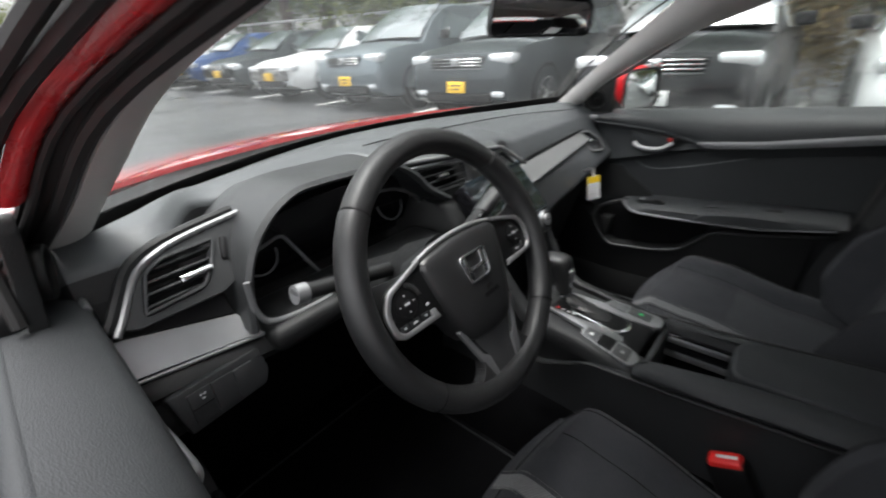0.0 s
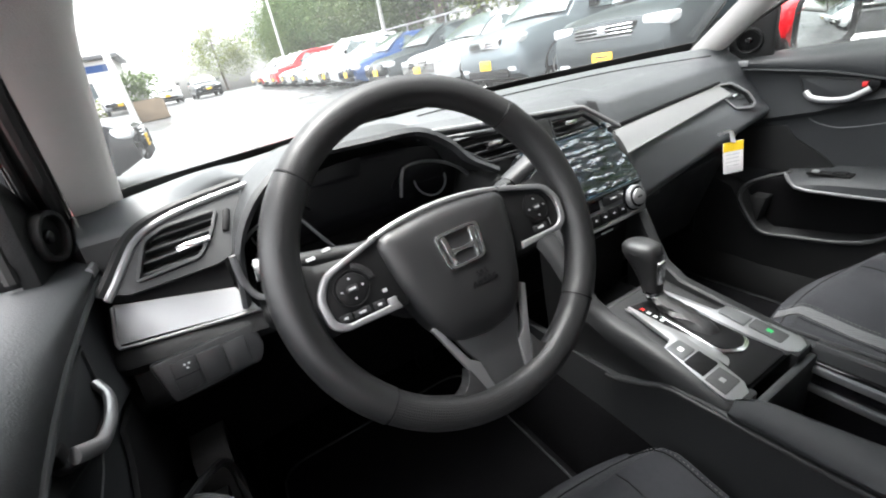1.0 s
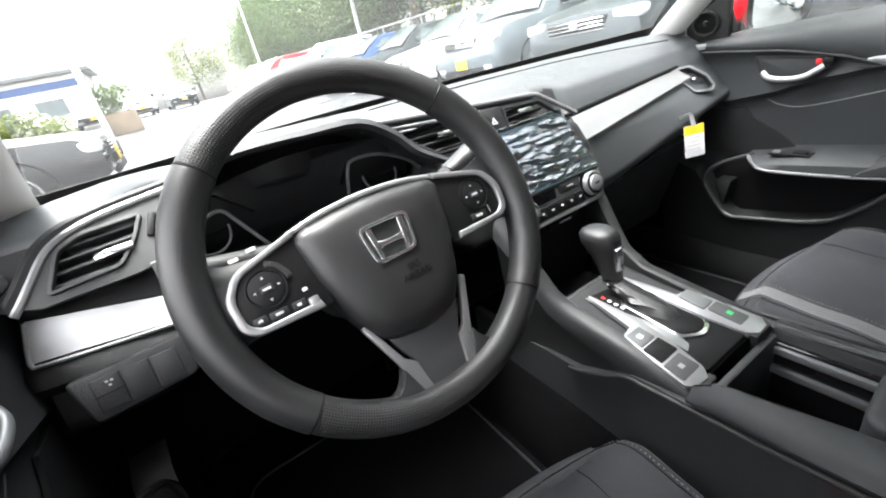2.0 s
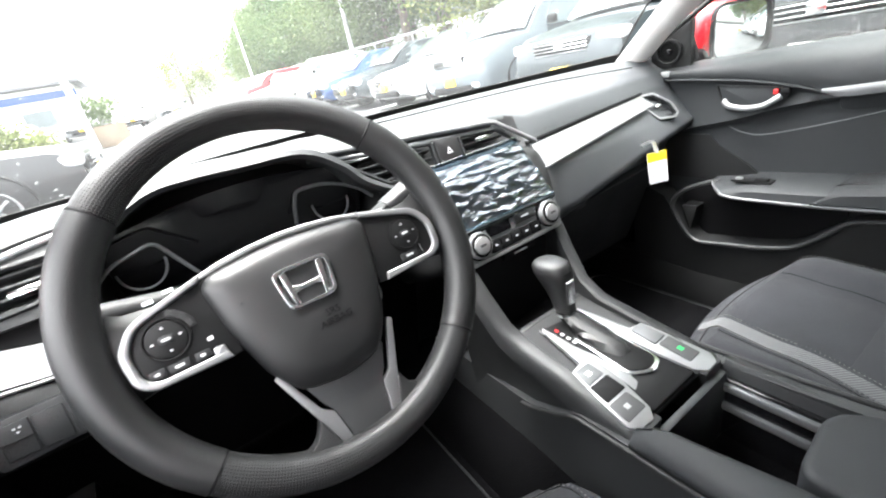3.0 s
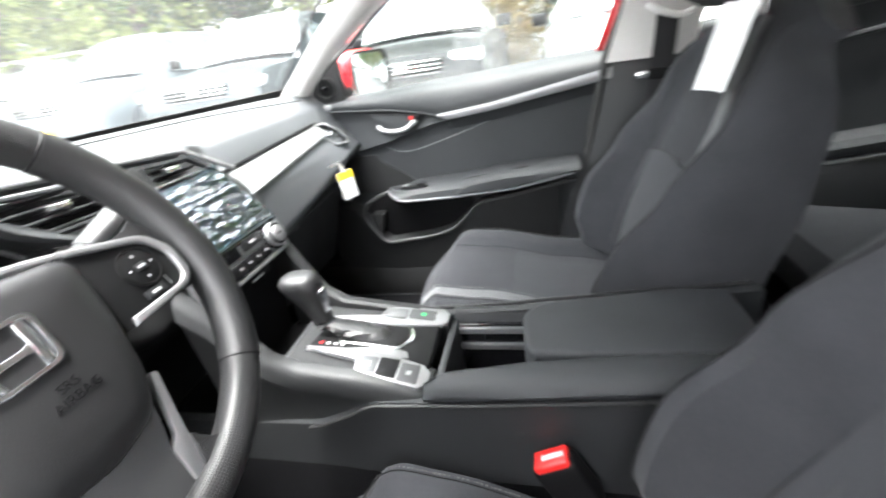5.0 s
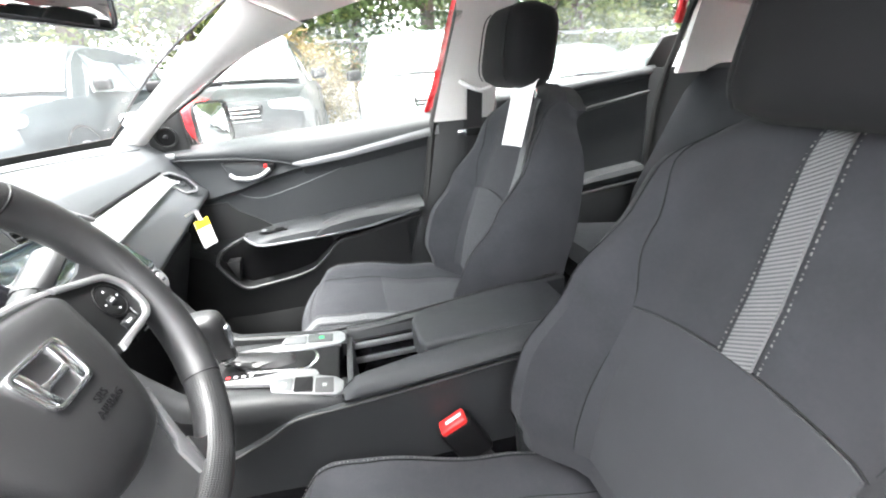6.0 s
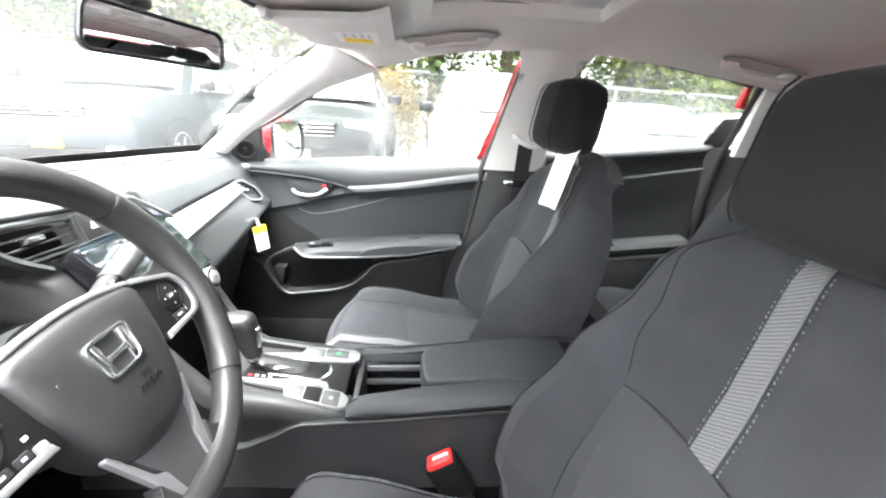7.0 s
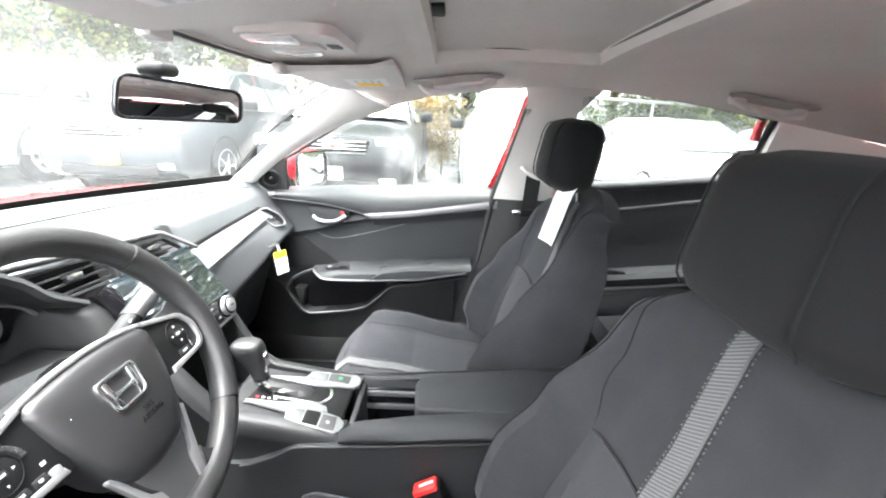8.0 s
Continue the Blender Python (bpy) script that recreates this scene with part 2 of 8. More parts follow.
def bevel(bm, r, seg=2, angle=25):
    if r <= 0:
        return
    bm.normal_update()
    es = [e for e in bm.edges if len(e.link_faces) == 2 and e.calc_face_angle(0) > radians(angle)]
    bmesh.ops.bevel(bm, geom=es, offset=r, segments=seg, profile=0.5, affect="EDGES", clamp_overlap=True)


def box(c, s, r=0.004, seg=2, m=None, bm=None):
    """A box with rounded edges, centred at c, of size s, in the frame m."""
    b = bmesh.new()
    bmesh.ops.create_cube(b, size=1.0, matrix=Matrix.LocRotScale(Vector(c), None, Vector(s)))
    bevel(b, min(r, min(s) * 0.45), seg)
    return joined(b, m, bm)


def joined(b, m=None, bm=None):
    if m is not None:
        bmesh.ops.transform(b, matrix=m, verts=b.verts)
        if m.determinant() < 0:
            bmesh.ops.reverse_faces(b, faces=b.faces)
    if bm is None:
        return b
    me = bpy.data.meshes.new("scratch")
    b.to_mesh(me)
    b.free()
    bm.from_mesh(me)
    bpy.data.meshes.remove(me)
    return bm


def rounded(pts, r, n=4, closed=True):
    """A polygon with its corners rounded by r."""
    out, k = [], len(pts)
    for i, p in enumerate(pts):
        p = Vector(p)
        if not closed and i in (0, k - 1):
            out.append(p)
            continue
        a, b = Vector(pts[i - 1]) - p, Vector(pts[(i + 1) % k]) - p
        d = min(r, a.length * 0.45, b.length * 0.45)
        pa, pb = p + a.normalized() * d, p + b.normalized() * d
        for j in range(n + 1):
            t = j / n
            out.append(pa * (1 - t) ** 2 + p * 2 * t * (1 - t) + pb * t * t)
    return out


def curve(pts, n=6, closed=False):
    """A smooth line through the points."""
    P = [Vector(p) for p in pts]
    k, out = len(P), []
    for i in range(k if closed else k - 1):
        if closed:
            a, b, c, d = P[i - 1], P[i], P[(i + 1) % k], P[(i + 2) % k]
        else:
            b, c = P[i], P[i + 1]
            a, d = P[i - 1] if i else b * 2 - c, P[i + 2] if i + 2 < k else c * 2 - b
        for j in range(n):
            t = j / n
            out.append(0.5 * ((2 * b) + (c - a) * t + (2 * a - 5 * b + 4 * c - d) * t * t + (3 * b - a - 3 * c + d) * t ** 3))
    if not closed:
        out.append(P[-1])
    return out


def prism(pts, depth, m=None, r=0.002, seg=2, bm=None):
    """A flat outline in x and y, given a thickness from 0 to depth along z, with rounded edges."""
    b = bmesh.new()
    low = [b.verts.new((p[0], p[1], 0)) for p in pts]
    high = [b.verts.new((p[0], p[1], depth)) for p in pts]
    k = len(pts)
    b.faces.new(high), b.faces.new(low[::-1])
    for i in range(k):
        b.faces.new((low[i], low[(i + 1) % k], high[(i + 1) % k], high[i]))
    bmesh.ops.recalc_face_normals(b, faces=b.faces)
    if r > 0:
        b.normal_update()
        es = [e for e in b.edges if all(v in high for v in e.verts)]
        bmesh.ops.bevel(b, geom=es, offset=min(r, abs(depth) * 0.45), segments=seg, profile=0.5, affect="EDGES", clamp_overlap=True)
    return joined(b, m, bm)


def ringframe(pts, inner, depth, m=None, r=0.0015, bm=None):
    """A frame between two outlines of equally many points, with a thickness."""
    b = bmesh.new()
    k = len(pts)
    rows = [[b.verts.new((p[0], p[1], z)) for p in o] for o, z in ((pts, 0), (pts, depth), (inner, depth), (inner, 0))]
    for q in range(4):
        A, B = rows[q], rows[(q + 1) % 4]
        for i in range(k):
            b.faces.new((A[i], A[(i + 1) % k], B[(i + 1) % k], B[i]))
    bmesh.ops.recalc_face_normals(b, faces=b.faces)
    if r > 0:
        bevel(b, r, 2, 50)
    return joined(b, m, bm)


def inset(pts, d):
    """The outline drawn in by d (for mostly convex outlines running anticlockwise)."""
    k, out = len(pts), []
    area = sum(pts[i][0] * pts[(i + 1) % k][1] - pts[(i + 1) % k][0] * pts[i][1] for i in range(k))
    s = 1 if area > 0 else -1
    for i in range(k):
        a, p, c = (Vector((q[0], q[1])) for q in (pts[i - 1], pts[i], pts[(i + 1) % k]))
        u, v = (p - a), (c - p)
        if u.length < 1e-7 or v.length < 1e-7:
            u = v = (c - a)
        u, v = u.normalized(), v.normalized()
        nn = (Vector((-u.y, u.x)) + Vector((-v.y, v.x))) * s
        nn = nn.normalized() if nn.length > 1e-6 else Vector((-u.y, u.x)) * s
        out.append((p + nn * d))
    return out


def tube(pts, r, n=8, closed=False, flat=1.0, up=None, bm=None, m=None, taper=None):
    """A round or flattened bar along a line."""
    b = bmesh.new()
    P = [Vector(p) for p in pts]
    k, rings, last = len(P), [], None
    uv = b.loops.layers.uv.new("UVMap")
    lens, run = [], 0.0
    for i, p in enumerate(P):
        if i:
            run += (p - P[i - 1]).length
        lens.append(run)
        nxt = P[(i + 1) % k] if (closed or i + 1 < k) else p
        prv = P[i - 1] if (closed or i) else p
        t = (nxt - prv).normalized()
        ref = Vector(up) if up is not None else (last if last is not None else (Vector((0, 0, 1)) if abs(t.z) < 0.9 else Vector((1, 0, 0))))
        a = (ref - t * ref.dot(t)).normalized()
        last = a
        c = t.cross(a)
        rr = r * (taper(i / max(1, k - 1)) if taper else 1.0)
        rings.append([b.verts.new(p + a * (rr * flat * math.sin(2 * math.pi * j / n)) + c * (rr * math.cos(2 * math.pi * j / n))) for j in range(n)])
    for i in range(k if closed else k - 1):
        A, B = rings[i], rings[(i + 1) % k]
        la, lb = lens[i], lens[i + 1] if i + 1 < k else run + (P[0] - P[-1]).length
        for j in range(n):
            fc = b.faces.new((A[j], A[(j + 1) % n], B[(j + 1) % n], B[j]))
            vv = (j * 2 * math.pi * r / n, (j + 1) * 2 * math.pi * r / n)
            for lp, q in zip(fc.loops, ((la, vv[0]), (la, vv[1]), (lb, vv[1]), (lb, vv[0]))):
                lp[uv].uv = q
    if not closed:
        b.faces.new(rings[0][::-1]), b.faces.new(rings[-1])
    bmesh.ops.recalc_face_normals(b, faces=b.faces)
    return joined(b, m, bm)


def loft(rings, cap=True, m=None, bm=None, closed=True):
    """A skin over rings of equally many points."""
    b = bmesh.new()
    R = [[b.verts.new(p) for p in ring] for ring in rings]
    k = len(rings[0])
    for A, B in zip(R, R[1:]):
        for j in range(k if closed else k - 1):
            b.faces.new((A[j], A[(j + 1) % k], B[(j + 1) % k], B[j]))
    if cap:
        b.faces.new(R[0][::-1]), b.faces.new(R[-1])
    bmesh.ops.recalc_face_normals(b, faces=b.faces)
    return joined(b, m, bm)


def sheet(fn, us, vs, thick, m=None, bm=None, flip=False):
    """A curved sheet fn(u, v) with a thickness to its back; UV in metres along it."""
    b = bmesh.new()
    uv = b.loops.layers.uv.new("UVMap")
    nu, nv = len(us), len(vs)
    F = [[Vector(fn(u, v)) for v in vs] for u in us]
    def nrm(i, j):
        a = F[min(i + 1, nu - 1)][j] - F[max(i - 1, 0)][j]
        c = F[i][min(j + 1, nv - 1)] - F[i][max(j - 1, 0)]
        q = a.cross(c)
        return q.normalized() * (-1 if flip else 1) if q.length > 1e-12 else Vector((0, 0, 1))
    top = [[b.verts.new(F[i][j]) for j in range(nv)] for i in range(nu)]
    bot = [[b.verts.new(F[i][j] - nrm(i, j) * thick) for j in range(nv)] for i in range(nu)]
    su = [0.0]
    for i in range(1, nu):
        su.append(su[-1] + (F[i][nv // 2] - F[i - 1][nv // 2]).length)
    sv = [0.0]
    for j in range(1, nv):
        sv.append(sv[-1] + (F[nu // 2][j] - F[nu // 2][j - 1]).length)
    for i in range(nu - 1):
        for j in range(nv - 1):
            for g in (top, bot):
                fc = b.faces.new((g[i][j], g[i + 1][j], g[i + 1][j + 1], g[i][j + 1]))
                for lp, q in zip(fc.loops, ((i, j), (i + 1, j), (i + 1, j + 1), (i, j + 1))):
                    lp[uv].uv = (su[q[0]], sv[q[1]])
    for j in range(nv - 1):
        for i in (0, nu - 1):
            b.faces.new((top[i][j], top[i][j + 1], bot[i][j + 1], bot[i][j]))
    for i in range(nu - 1):
        for j in (0, nv - 1):
            b.faces.new((top[i][j], top[i + 1][j], bot[i + 1][j], bot[i][j]))
    bmesh.ops.recalc_face_normals(b, faces=b.faces)
    return joined(b, m, bm)


def lin(a, b, n):
    return [a + (b - a) * i / (n - 1) for i in range(n)]


def knots(x, table):
    """A smooth value at x from a short table of (x, value)."""
    if x <= table[0][0]:
        return table[0][1]
    for (a, p), (b, q) in zip(table, table[1:]):
        if x <= b:
            t = (x - a) / (b - a)
            return p + (q - p) * (t * t * (3 - 2 * t))
    return table[-1][1]


def lines(x, table):
    """A value at x on straight lines between the rows of a table."""
    if x <= table[0][0]:
        return table[0][1]
    for (a, p), (b, q) in zip(table, table[1:]):
        if x <= b:
            return p + (q - p) * (x - a) / (b - a)
    return table[-1][1]


def step(a, b, x):
    t = min(1.0, max(0.0, (x - a) / (b - a)))
    return t * t * (3 - 2 * t)


def disc(r, h, m=None, n=24, rr=0.001, bm=None):
    return prism([(r * math.cos(2 * math.pi * i / n), r * math.sin(2 * math.pi * i / n)) for i in range(n)], h, m, rr, 2, bm)


def rrect(w, h, r, n=4):
    return rounded([(-w / 2, -h / 2), (w / 2, -h / 2), (w / 2, h / 2), (-w / 2, h / 2)], r, n)


def radial(pts, c, n=48):
    """The outline cut by n rays from the point c."""
    out = []
    for i in range(n):
        a = 2 * math.pi * i / n
        d = (math.cos(a), math.sin(a))
        best = None
        for p, q in zip(pts, pts[1:] + pts[:1]):
            ex, ey = q[0] - p[0], q[1] - p[1]
            den = d[0] * ey - d[1] * ex
            if abs(den) < 1e-12:
                continue
            t = ((p[0] - c[0]) * ey - (p[1] - c[1]) * ex) / den
            w = ((p[0] - c[0]) * d[1] - (p[1] - c[1]) * d[0]) / den
            if t > 0 and -1e-6 <= w <= 1 + 1e-6 and (best is None or t > best):
                best = t
        out.append(Vector((c[0] + d[0] * (best or 0.01), c[1] + d[1] * (best or 0.01))))
    return out


MIRROR_X = Matrix.Diagonal((-1, 1, 1, 1))


# ---- the car's shell: floor, roof lining, pillars, glass, body ----
def glass_y(x):
    return 0.70 - 0.62 * x * x


EDGE = ((-0.02, 0.50), (-0.16, 0.595), (-0.36, 0.598), (-0.60, 0.588), (-0.76, 0.58), (-1.03, 0.58), (-1.30, 0.57), (-1.62, 0.52), (-1.82, 0.49))
EDGE_Z = ((-0.02, 1.244), (-0.16, 1.190), (-0.36, 1.243), (-0.60, 1.258), (-0.76, 1.259), (-1.03, 1.232), (-1.30, 1.190), (-1.62, 1.130), (-1.82, 1.070))
MID_Z = ((0.045, 1.252), (-0.15, 1.279), (-0.30, 1.302), (-0.45, 1.315), (-0.9, 1.305), (-1.3, 1.255), (-1.62, 1.190), (-1.82, 1.140))


def neg(table):
    return [(-a, b) for a, b in table]


def roof_point(u, y):
    """The lining at u, from -1 at the driver's side rail to 1 at the passenger's."""
    half, ze, zm = lines(-y, neg(EDGE)), lines(-y, neg(EDGE_Z)), knots(-y, neg(MID_Z))
    front = step(-0.16, -0.02, y)
    yy = y + front * 0.065 * (1 - u * u)
    if abs(y + 0.16) < 0.14:
        ze = ze + 0.045 * step(0.14, 0.0, abs(y + 0.16)) * (1 - step(0.9, 1.0, abs(u)))
    z = zm - (zm - ze) * abs(u) ** 3.2
    x = half * u
    inside = step(0.352, 0.346, abs(x)) * step(-0.300, -0.306, y) * step(-0.700, -0.692, y)
    lip = (step(0.395, 0.375, abs(x)) * step(-0.262, -0.280, y) * step(-0.760, -0.730, y)) * (1 - inside)
    return Vector((x, yy, z + 0.020 * inside - 0.006 * lip))


us = sorted(set([round(v, 4) for v in lin(-1, 1, 41)] + [s * q / 0.594 for s in (-1, 1) for q in (0.340, 0.346, 0.352, 0.358, 0.375, 0.395)]))
ys = sorted(set([round(v, 4) for v in lin(-1.82, -0.02, 55)] + [-0.262, -0.280, -0.294, -0.300, -0.306, -0.312, -0.686, -0.692, -0.700, -0.706, -0.73, -0.76]))
setting("ceiling", sheet(roof_point, us, ys, 0.012, flip=True), M_LINER, "light grey cloth headliner with a recessed sunroof shade", "headliner")
# grey ring draws the soft shadow line round the shade panel
part("sunroof_shadow_line", ringframe(rrect(0.704, 0.400, 0.03), rrect(0.690, 0.386, 0.026), 0.006, pose(0, -0.500, 1.3205), 0), M_GREY,
     bpy.data.objects["ceiling"])
# dark block stands in for a small dark hole in the lining
part("sunroof_dark_hole", box((0.0, -0.318, 1.322), (0.07, 0.022, 0.010), 0.004), M_DARK, bpy.data.objects["ceiling"])


def roof_skin(u, y):
    p = roof_point(u, y)
    return Vector((p.x * 1.07, p.y, min(1.36, knots(-y, neg(MID_Z)) + 0.05 - 0.05 * u * u) + 0.012))


body = thing("car_body", "red painted compact sedan body shell with rain drops on it", "car body", kind="structure")
part("roof_panel", sheet(roof_skin, lin(-1.02, 1.02, 13), lin(-1.82, -0.09, 17), 0.01), M_RED, body)


def bonnet(u, v):
    y = 0.85 + 1.10 * v - 0.05 * u * u * (1 - v) - 0.12 * u * u * v
    z = 0.901 - 0.078 * v - 0.09 * v ** 2.2 - 0.075 * abs(u) ** 2.5 * (0.32 + v) - 0.09 * step(0.85, 1.0, v) + 0.016 * (1 - step(0.0, 0.6, v))
    return Vector((0.83 * u * (1 - 0.06 * v * v), y - 0.10 * u * u, z))


part("bonnet", sheet(bonnet, lin(-1, 1, 25), lin(0, 1, 17), 0.012), M_RED, body)
part("cowl", sheet(lambda u, v: (0.80 * u, glass_y(0.80 * u) + 0.03 + 0.21 * v, 0.888 + 0.010 * v), lin(-1, 1, 17), lin(0, 1, 4), 0.01), M_DARK, body)
for s in (-1, 1):
    part("fender", sheet(lambda u, v: (s * (0.83 + 0.06 * v), 0.55 + 1.35 * u, 0.79 - 0.12 * u - 0.6 * v - 0.03 * u * u), lin(0, 1, 9), lin(0, 1, 7), 0.01), M_RED, body)
    part("sill_panel", box((s * 0.835, -0.5, 0.27), (0.08, 2.6, 0.16), 0.03), M_RED, body)
    part("rear_quarter", sheet(lambda u, v: (s * (0.84 + 0.03 * v), -1.32 - 1.0 * u, 0.98 - 0.7 * v), lin(0, 1, 5), lin(0, 1, 5), 0.02), M_RED, body)
part("boot_lid", sheet(lambda u, v: (0.78 * u, -1.95 - 0.5 * v, 1.00 - 0.04 * v - 0.03 * u * u), lin(-1, 1, 9), lin(0, 1, 5), 0.02), M_RED, body)
part("boot_back", box((0, -2.45, 0.66), (1.56, 0.06, 0.62), 0.03), M_RED, body)

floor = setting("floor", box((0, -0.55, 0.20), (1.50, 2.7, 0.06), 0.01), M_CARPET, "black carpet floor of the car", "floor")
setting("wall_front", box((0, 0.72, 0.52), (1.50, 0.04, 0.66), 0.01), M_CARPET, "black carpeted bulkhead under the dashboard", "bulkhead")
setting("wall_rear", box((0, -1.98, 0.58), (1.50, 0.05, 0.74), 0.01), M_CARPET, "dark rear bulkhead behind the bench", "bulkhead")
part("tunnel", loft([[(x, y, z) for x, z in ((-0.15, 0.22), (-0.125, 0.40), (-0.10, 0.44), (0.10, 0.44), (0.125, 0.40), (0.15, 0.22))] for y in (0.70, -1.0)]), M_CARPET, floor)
for s in (-1, 1):
    part("floor_side", box((s * 0.745, 0.05, 0.27), (0.10, 1.5, 0.16), 0.02), M_LOWER, floor, "black plastic door sill trim")
    part("rear_side", box((s * 0.745, -1.35, 0.40), (0.10, 1.3, 0.40), 0.02), M_PLASTIC, floor)
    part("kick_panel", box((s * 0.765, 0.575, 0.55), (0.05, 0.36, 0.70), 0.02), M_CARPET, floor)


# windscreen
def screen_point(u, v, off=0.0):
    base = Vector((0.70 * u, glass_y(0.70 * u) + 0.035, 0.905 + 0.012 * abs(u) ** 3))
    top = Vector((0.515 * u, 0.045 - 0.075 * u * u, 1.258 - 0.006 * u * u))
    p = base.lerp(top, v)
    bow = 0.03 * math.sin(math.pi * v)
    return p + Vector((0, 0.55, 0.83)) * (bow + off)


wind = setting("window_1", sheet(screen_point, lin(-1, 1, 17), lin(0, 1, 11), 0.004), M_WINDOW, "clear laminated windscreen with rain at its edges", "windscreen")
wind.visible_shadow = False
bl = bmesh.new()
tube([screen_point(1.0, v, -0.003) for v in lin(0, 1, 12)], 0.0028, 6, bm=bl)
tube([screen_point(u, 0.0, -0.003) for u in lin(-1, 1, 22)], 0.008, 6, bm=bl)
tube([screen_point(u, 1.0, -0.003) for u in lin(-1, 1, 22)], 0.006, 6, bm=bl)
part("seal", bl, M_RUBBER, wind)
part("black_band", sheet(lambda u, v: screen_point(u, (0.080 + 0.015 * abs(u)) * v, -0.006), lin(-1, 1, 25), (0, 0.5, 1), 0.0015), M_RUBBER, wind, "black printed band along the foot of the windscreen")


header = sheet(lambda u, v: (roof_point(u, -0.02) + Vector((0, 0, 0.002))).lerp(screen_point(u, 1.0, -0.006), v), lin(-1, 1, 25), lin(0, 1, 4), 0.006)
part("header_trim", header, M_PILLAR, bpy.data.objects["ceiling"], "light grey edge above the windscreen")


# front pillars
PILLAR_TOP = (0.515, -0.026, 1.246)


def pillar_front(s):
    """The inner cover between the windscreen's edge and the door's edge."""
    a = curve([(0.695, 0.445, 0.900), (0.644, 0.256, 1.048), (0.604, 0.131, 1.140), PILLAR_TOP], 5)
    if s < 0:
        b = curve([(0.747, 0.399, 0.900), (0.706, 0.249, 1.000), (0.665, 0.098, 1.100), (0.597, -0.160, 1.189)], 5)
    else:
        b = curve([(0.738, 0.375, 0.900), (0.704, 0.227, 1.016), (0.660, 0.035, 1.120), (0.597, -0.160, 1.189)], 5)
    k = len(a) - 1
    def fn(u, v):
        i = min(k, max(0, round(u * k)))
        p = a[i].lerp(b[i], v)
        q = p + Vector((-0.72, -0.55, -0.42)) * (0.020 if s > 0 else 0.014) * math.sin(math.pi * v) ** 0.8
        return Vector((s * q.x, q.y, q.z))
    ob = setting("trim", sheet(fn, lin(0, 1, k + 1), lin(0, 1, 9), 0.006), M_PILLAR, "light grey moulded windscreen pillar cover", "pillar trim")
    side = Matrix.Diagonal((s, 1, 1, 1))
    if s < 0:
        # rubber channel, painted frame and outer seal beside the open window
        inner = curve([(0.788, 0.395, 0.900), (0.744, 0.261, 1.000), (0.701, 0.127, 1.100), (0.622, -0.145, 1.197)], 5)
        outer = curve([(0.806, 0.373, 0.900), (0.765, 0.254, 1.000), (0.723, 0.136, 1.100), (0.642, -0.140, 1.207)], 5)
        part("pillar_gap", sheet(lambda u, v: side @ (b[round(u * k)].lerp(inner[round(u * k)], v) + Vector((0.004, 0.012, -0.002)) * math.sin(math.pi * v) + Vector((0.003, 0.003, 0))), lin(0, 1, k + 1), lin(0, 1, 7), 0.004), M_RUBBER, ob)
        for w_, r_ in ((0.30, 0.0075), (0.86, 0.0045)):
            bead = bmesh.new()
            tube([side @ p.lerp(q, w_) for p, q in zip(b, inner)], r_, 8, bm=bead)
            part("door_seal", bead, M_RUBBER, ob)
        top_i, top_o = [p for p in inner if p.z > 1.015], [p for p in outer if p.z > 1.012]
        k2 = min(len(top_i), len(top_o)) - 1
        top_i, top_o = top_i[-k2 - 1:], top_o[-k2 - 1:]
        part("painted_sash", sheet(lambda u, v: side @ (top_i[round(u * k2)].lerp(top_o[round(u * k2)], v) + Vector((0, -0.004, -0.003)) * math.sin(math.pi * v)), lin(0, 1, k2 + 1), lin(0, 1, 5), 0.010), M_RED, ob, "red painted window frame")
        edge = bmesh.new()
        tube([side @ (p + Vector((0.008, 0.004, 0.001))) for p in top_o], 0.0075, 8, bm=edge)
        part("outer_seal", edge, M_RUBBER, ob)
    else:
        b2 = curve([(0.740, 0.378, 0.890), (0.729, 0.296, 0.962), (0.706, 0.165, 1.035), (0.664, 0.010, 1.126), (0.606, -0.160, 1.195)], 5)
        seal = bmesh.new()
        tube([p + Vector((0.008, 0.008, 0.002)) for p in b2], 0.006, 10, bm=seal)
        part("door_seal", seal, M_RUBBER, ob)
        b2 = [p for p in b2 if p.z > 1.03]
        k2 = len(b2) - 1
        red = sheet(lambda u, v: b2[round(u * k2)] + Vector((0.014 + 0.036 * v, 0.016 + 0.006 * v, 0.012)), lin(0, 1, k2 + 1), lin(0, 1, 4), 0.01)
        part("painted_sash", red, M_RED, ob, "red painted window frame")
        ds = bmesh.new()
        tube([p + Vector((0.056, 0.022, 0.012)) for p in b2], 0.009, 8, bm=ds)
        part("outer_seal", ds, M_RUBBER, ob)
    return ob


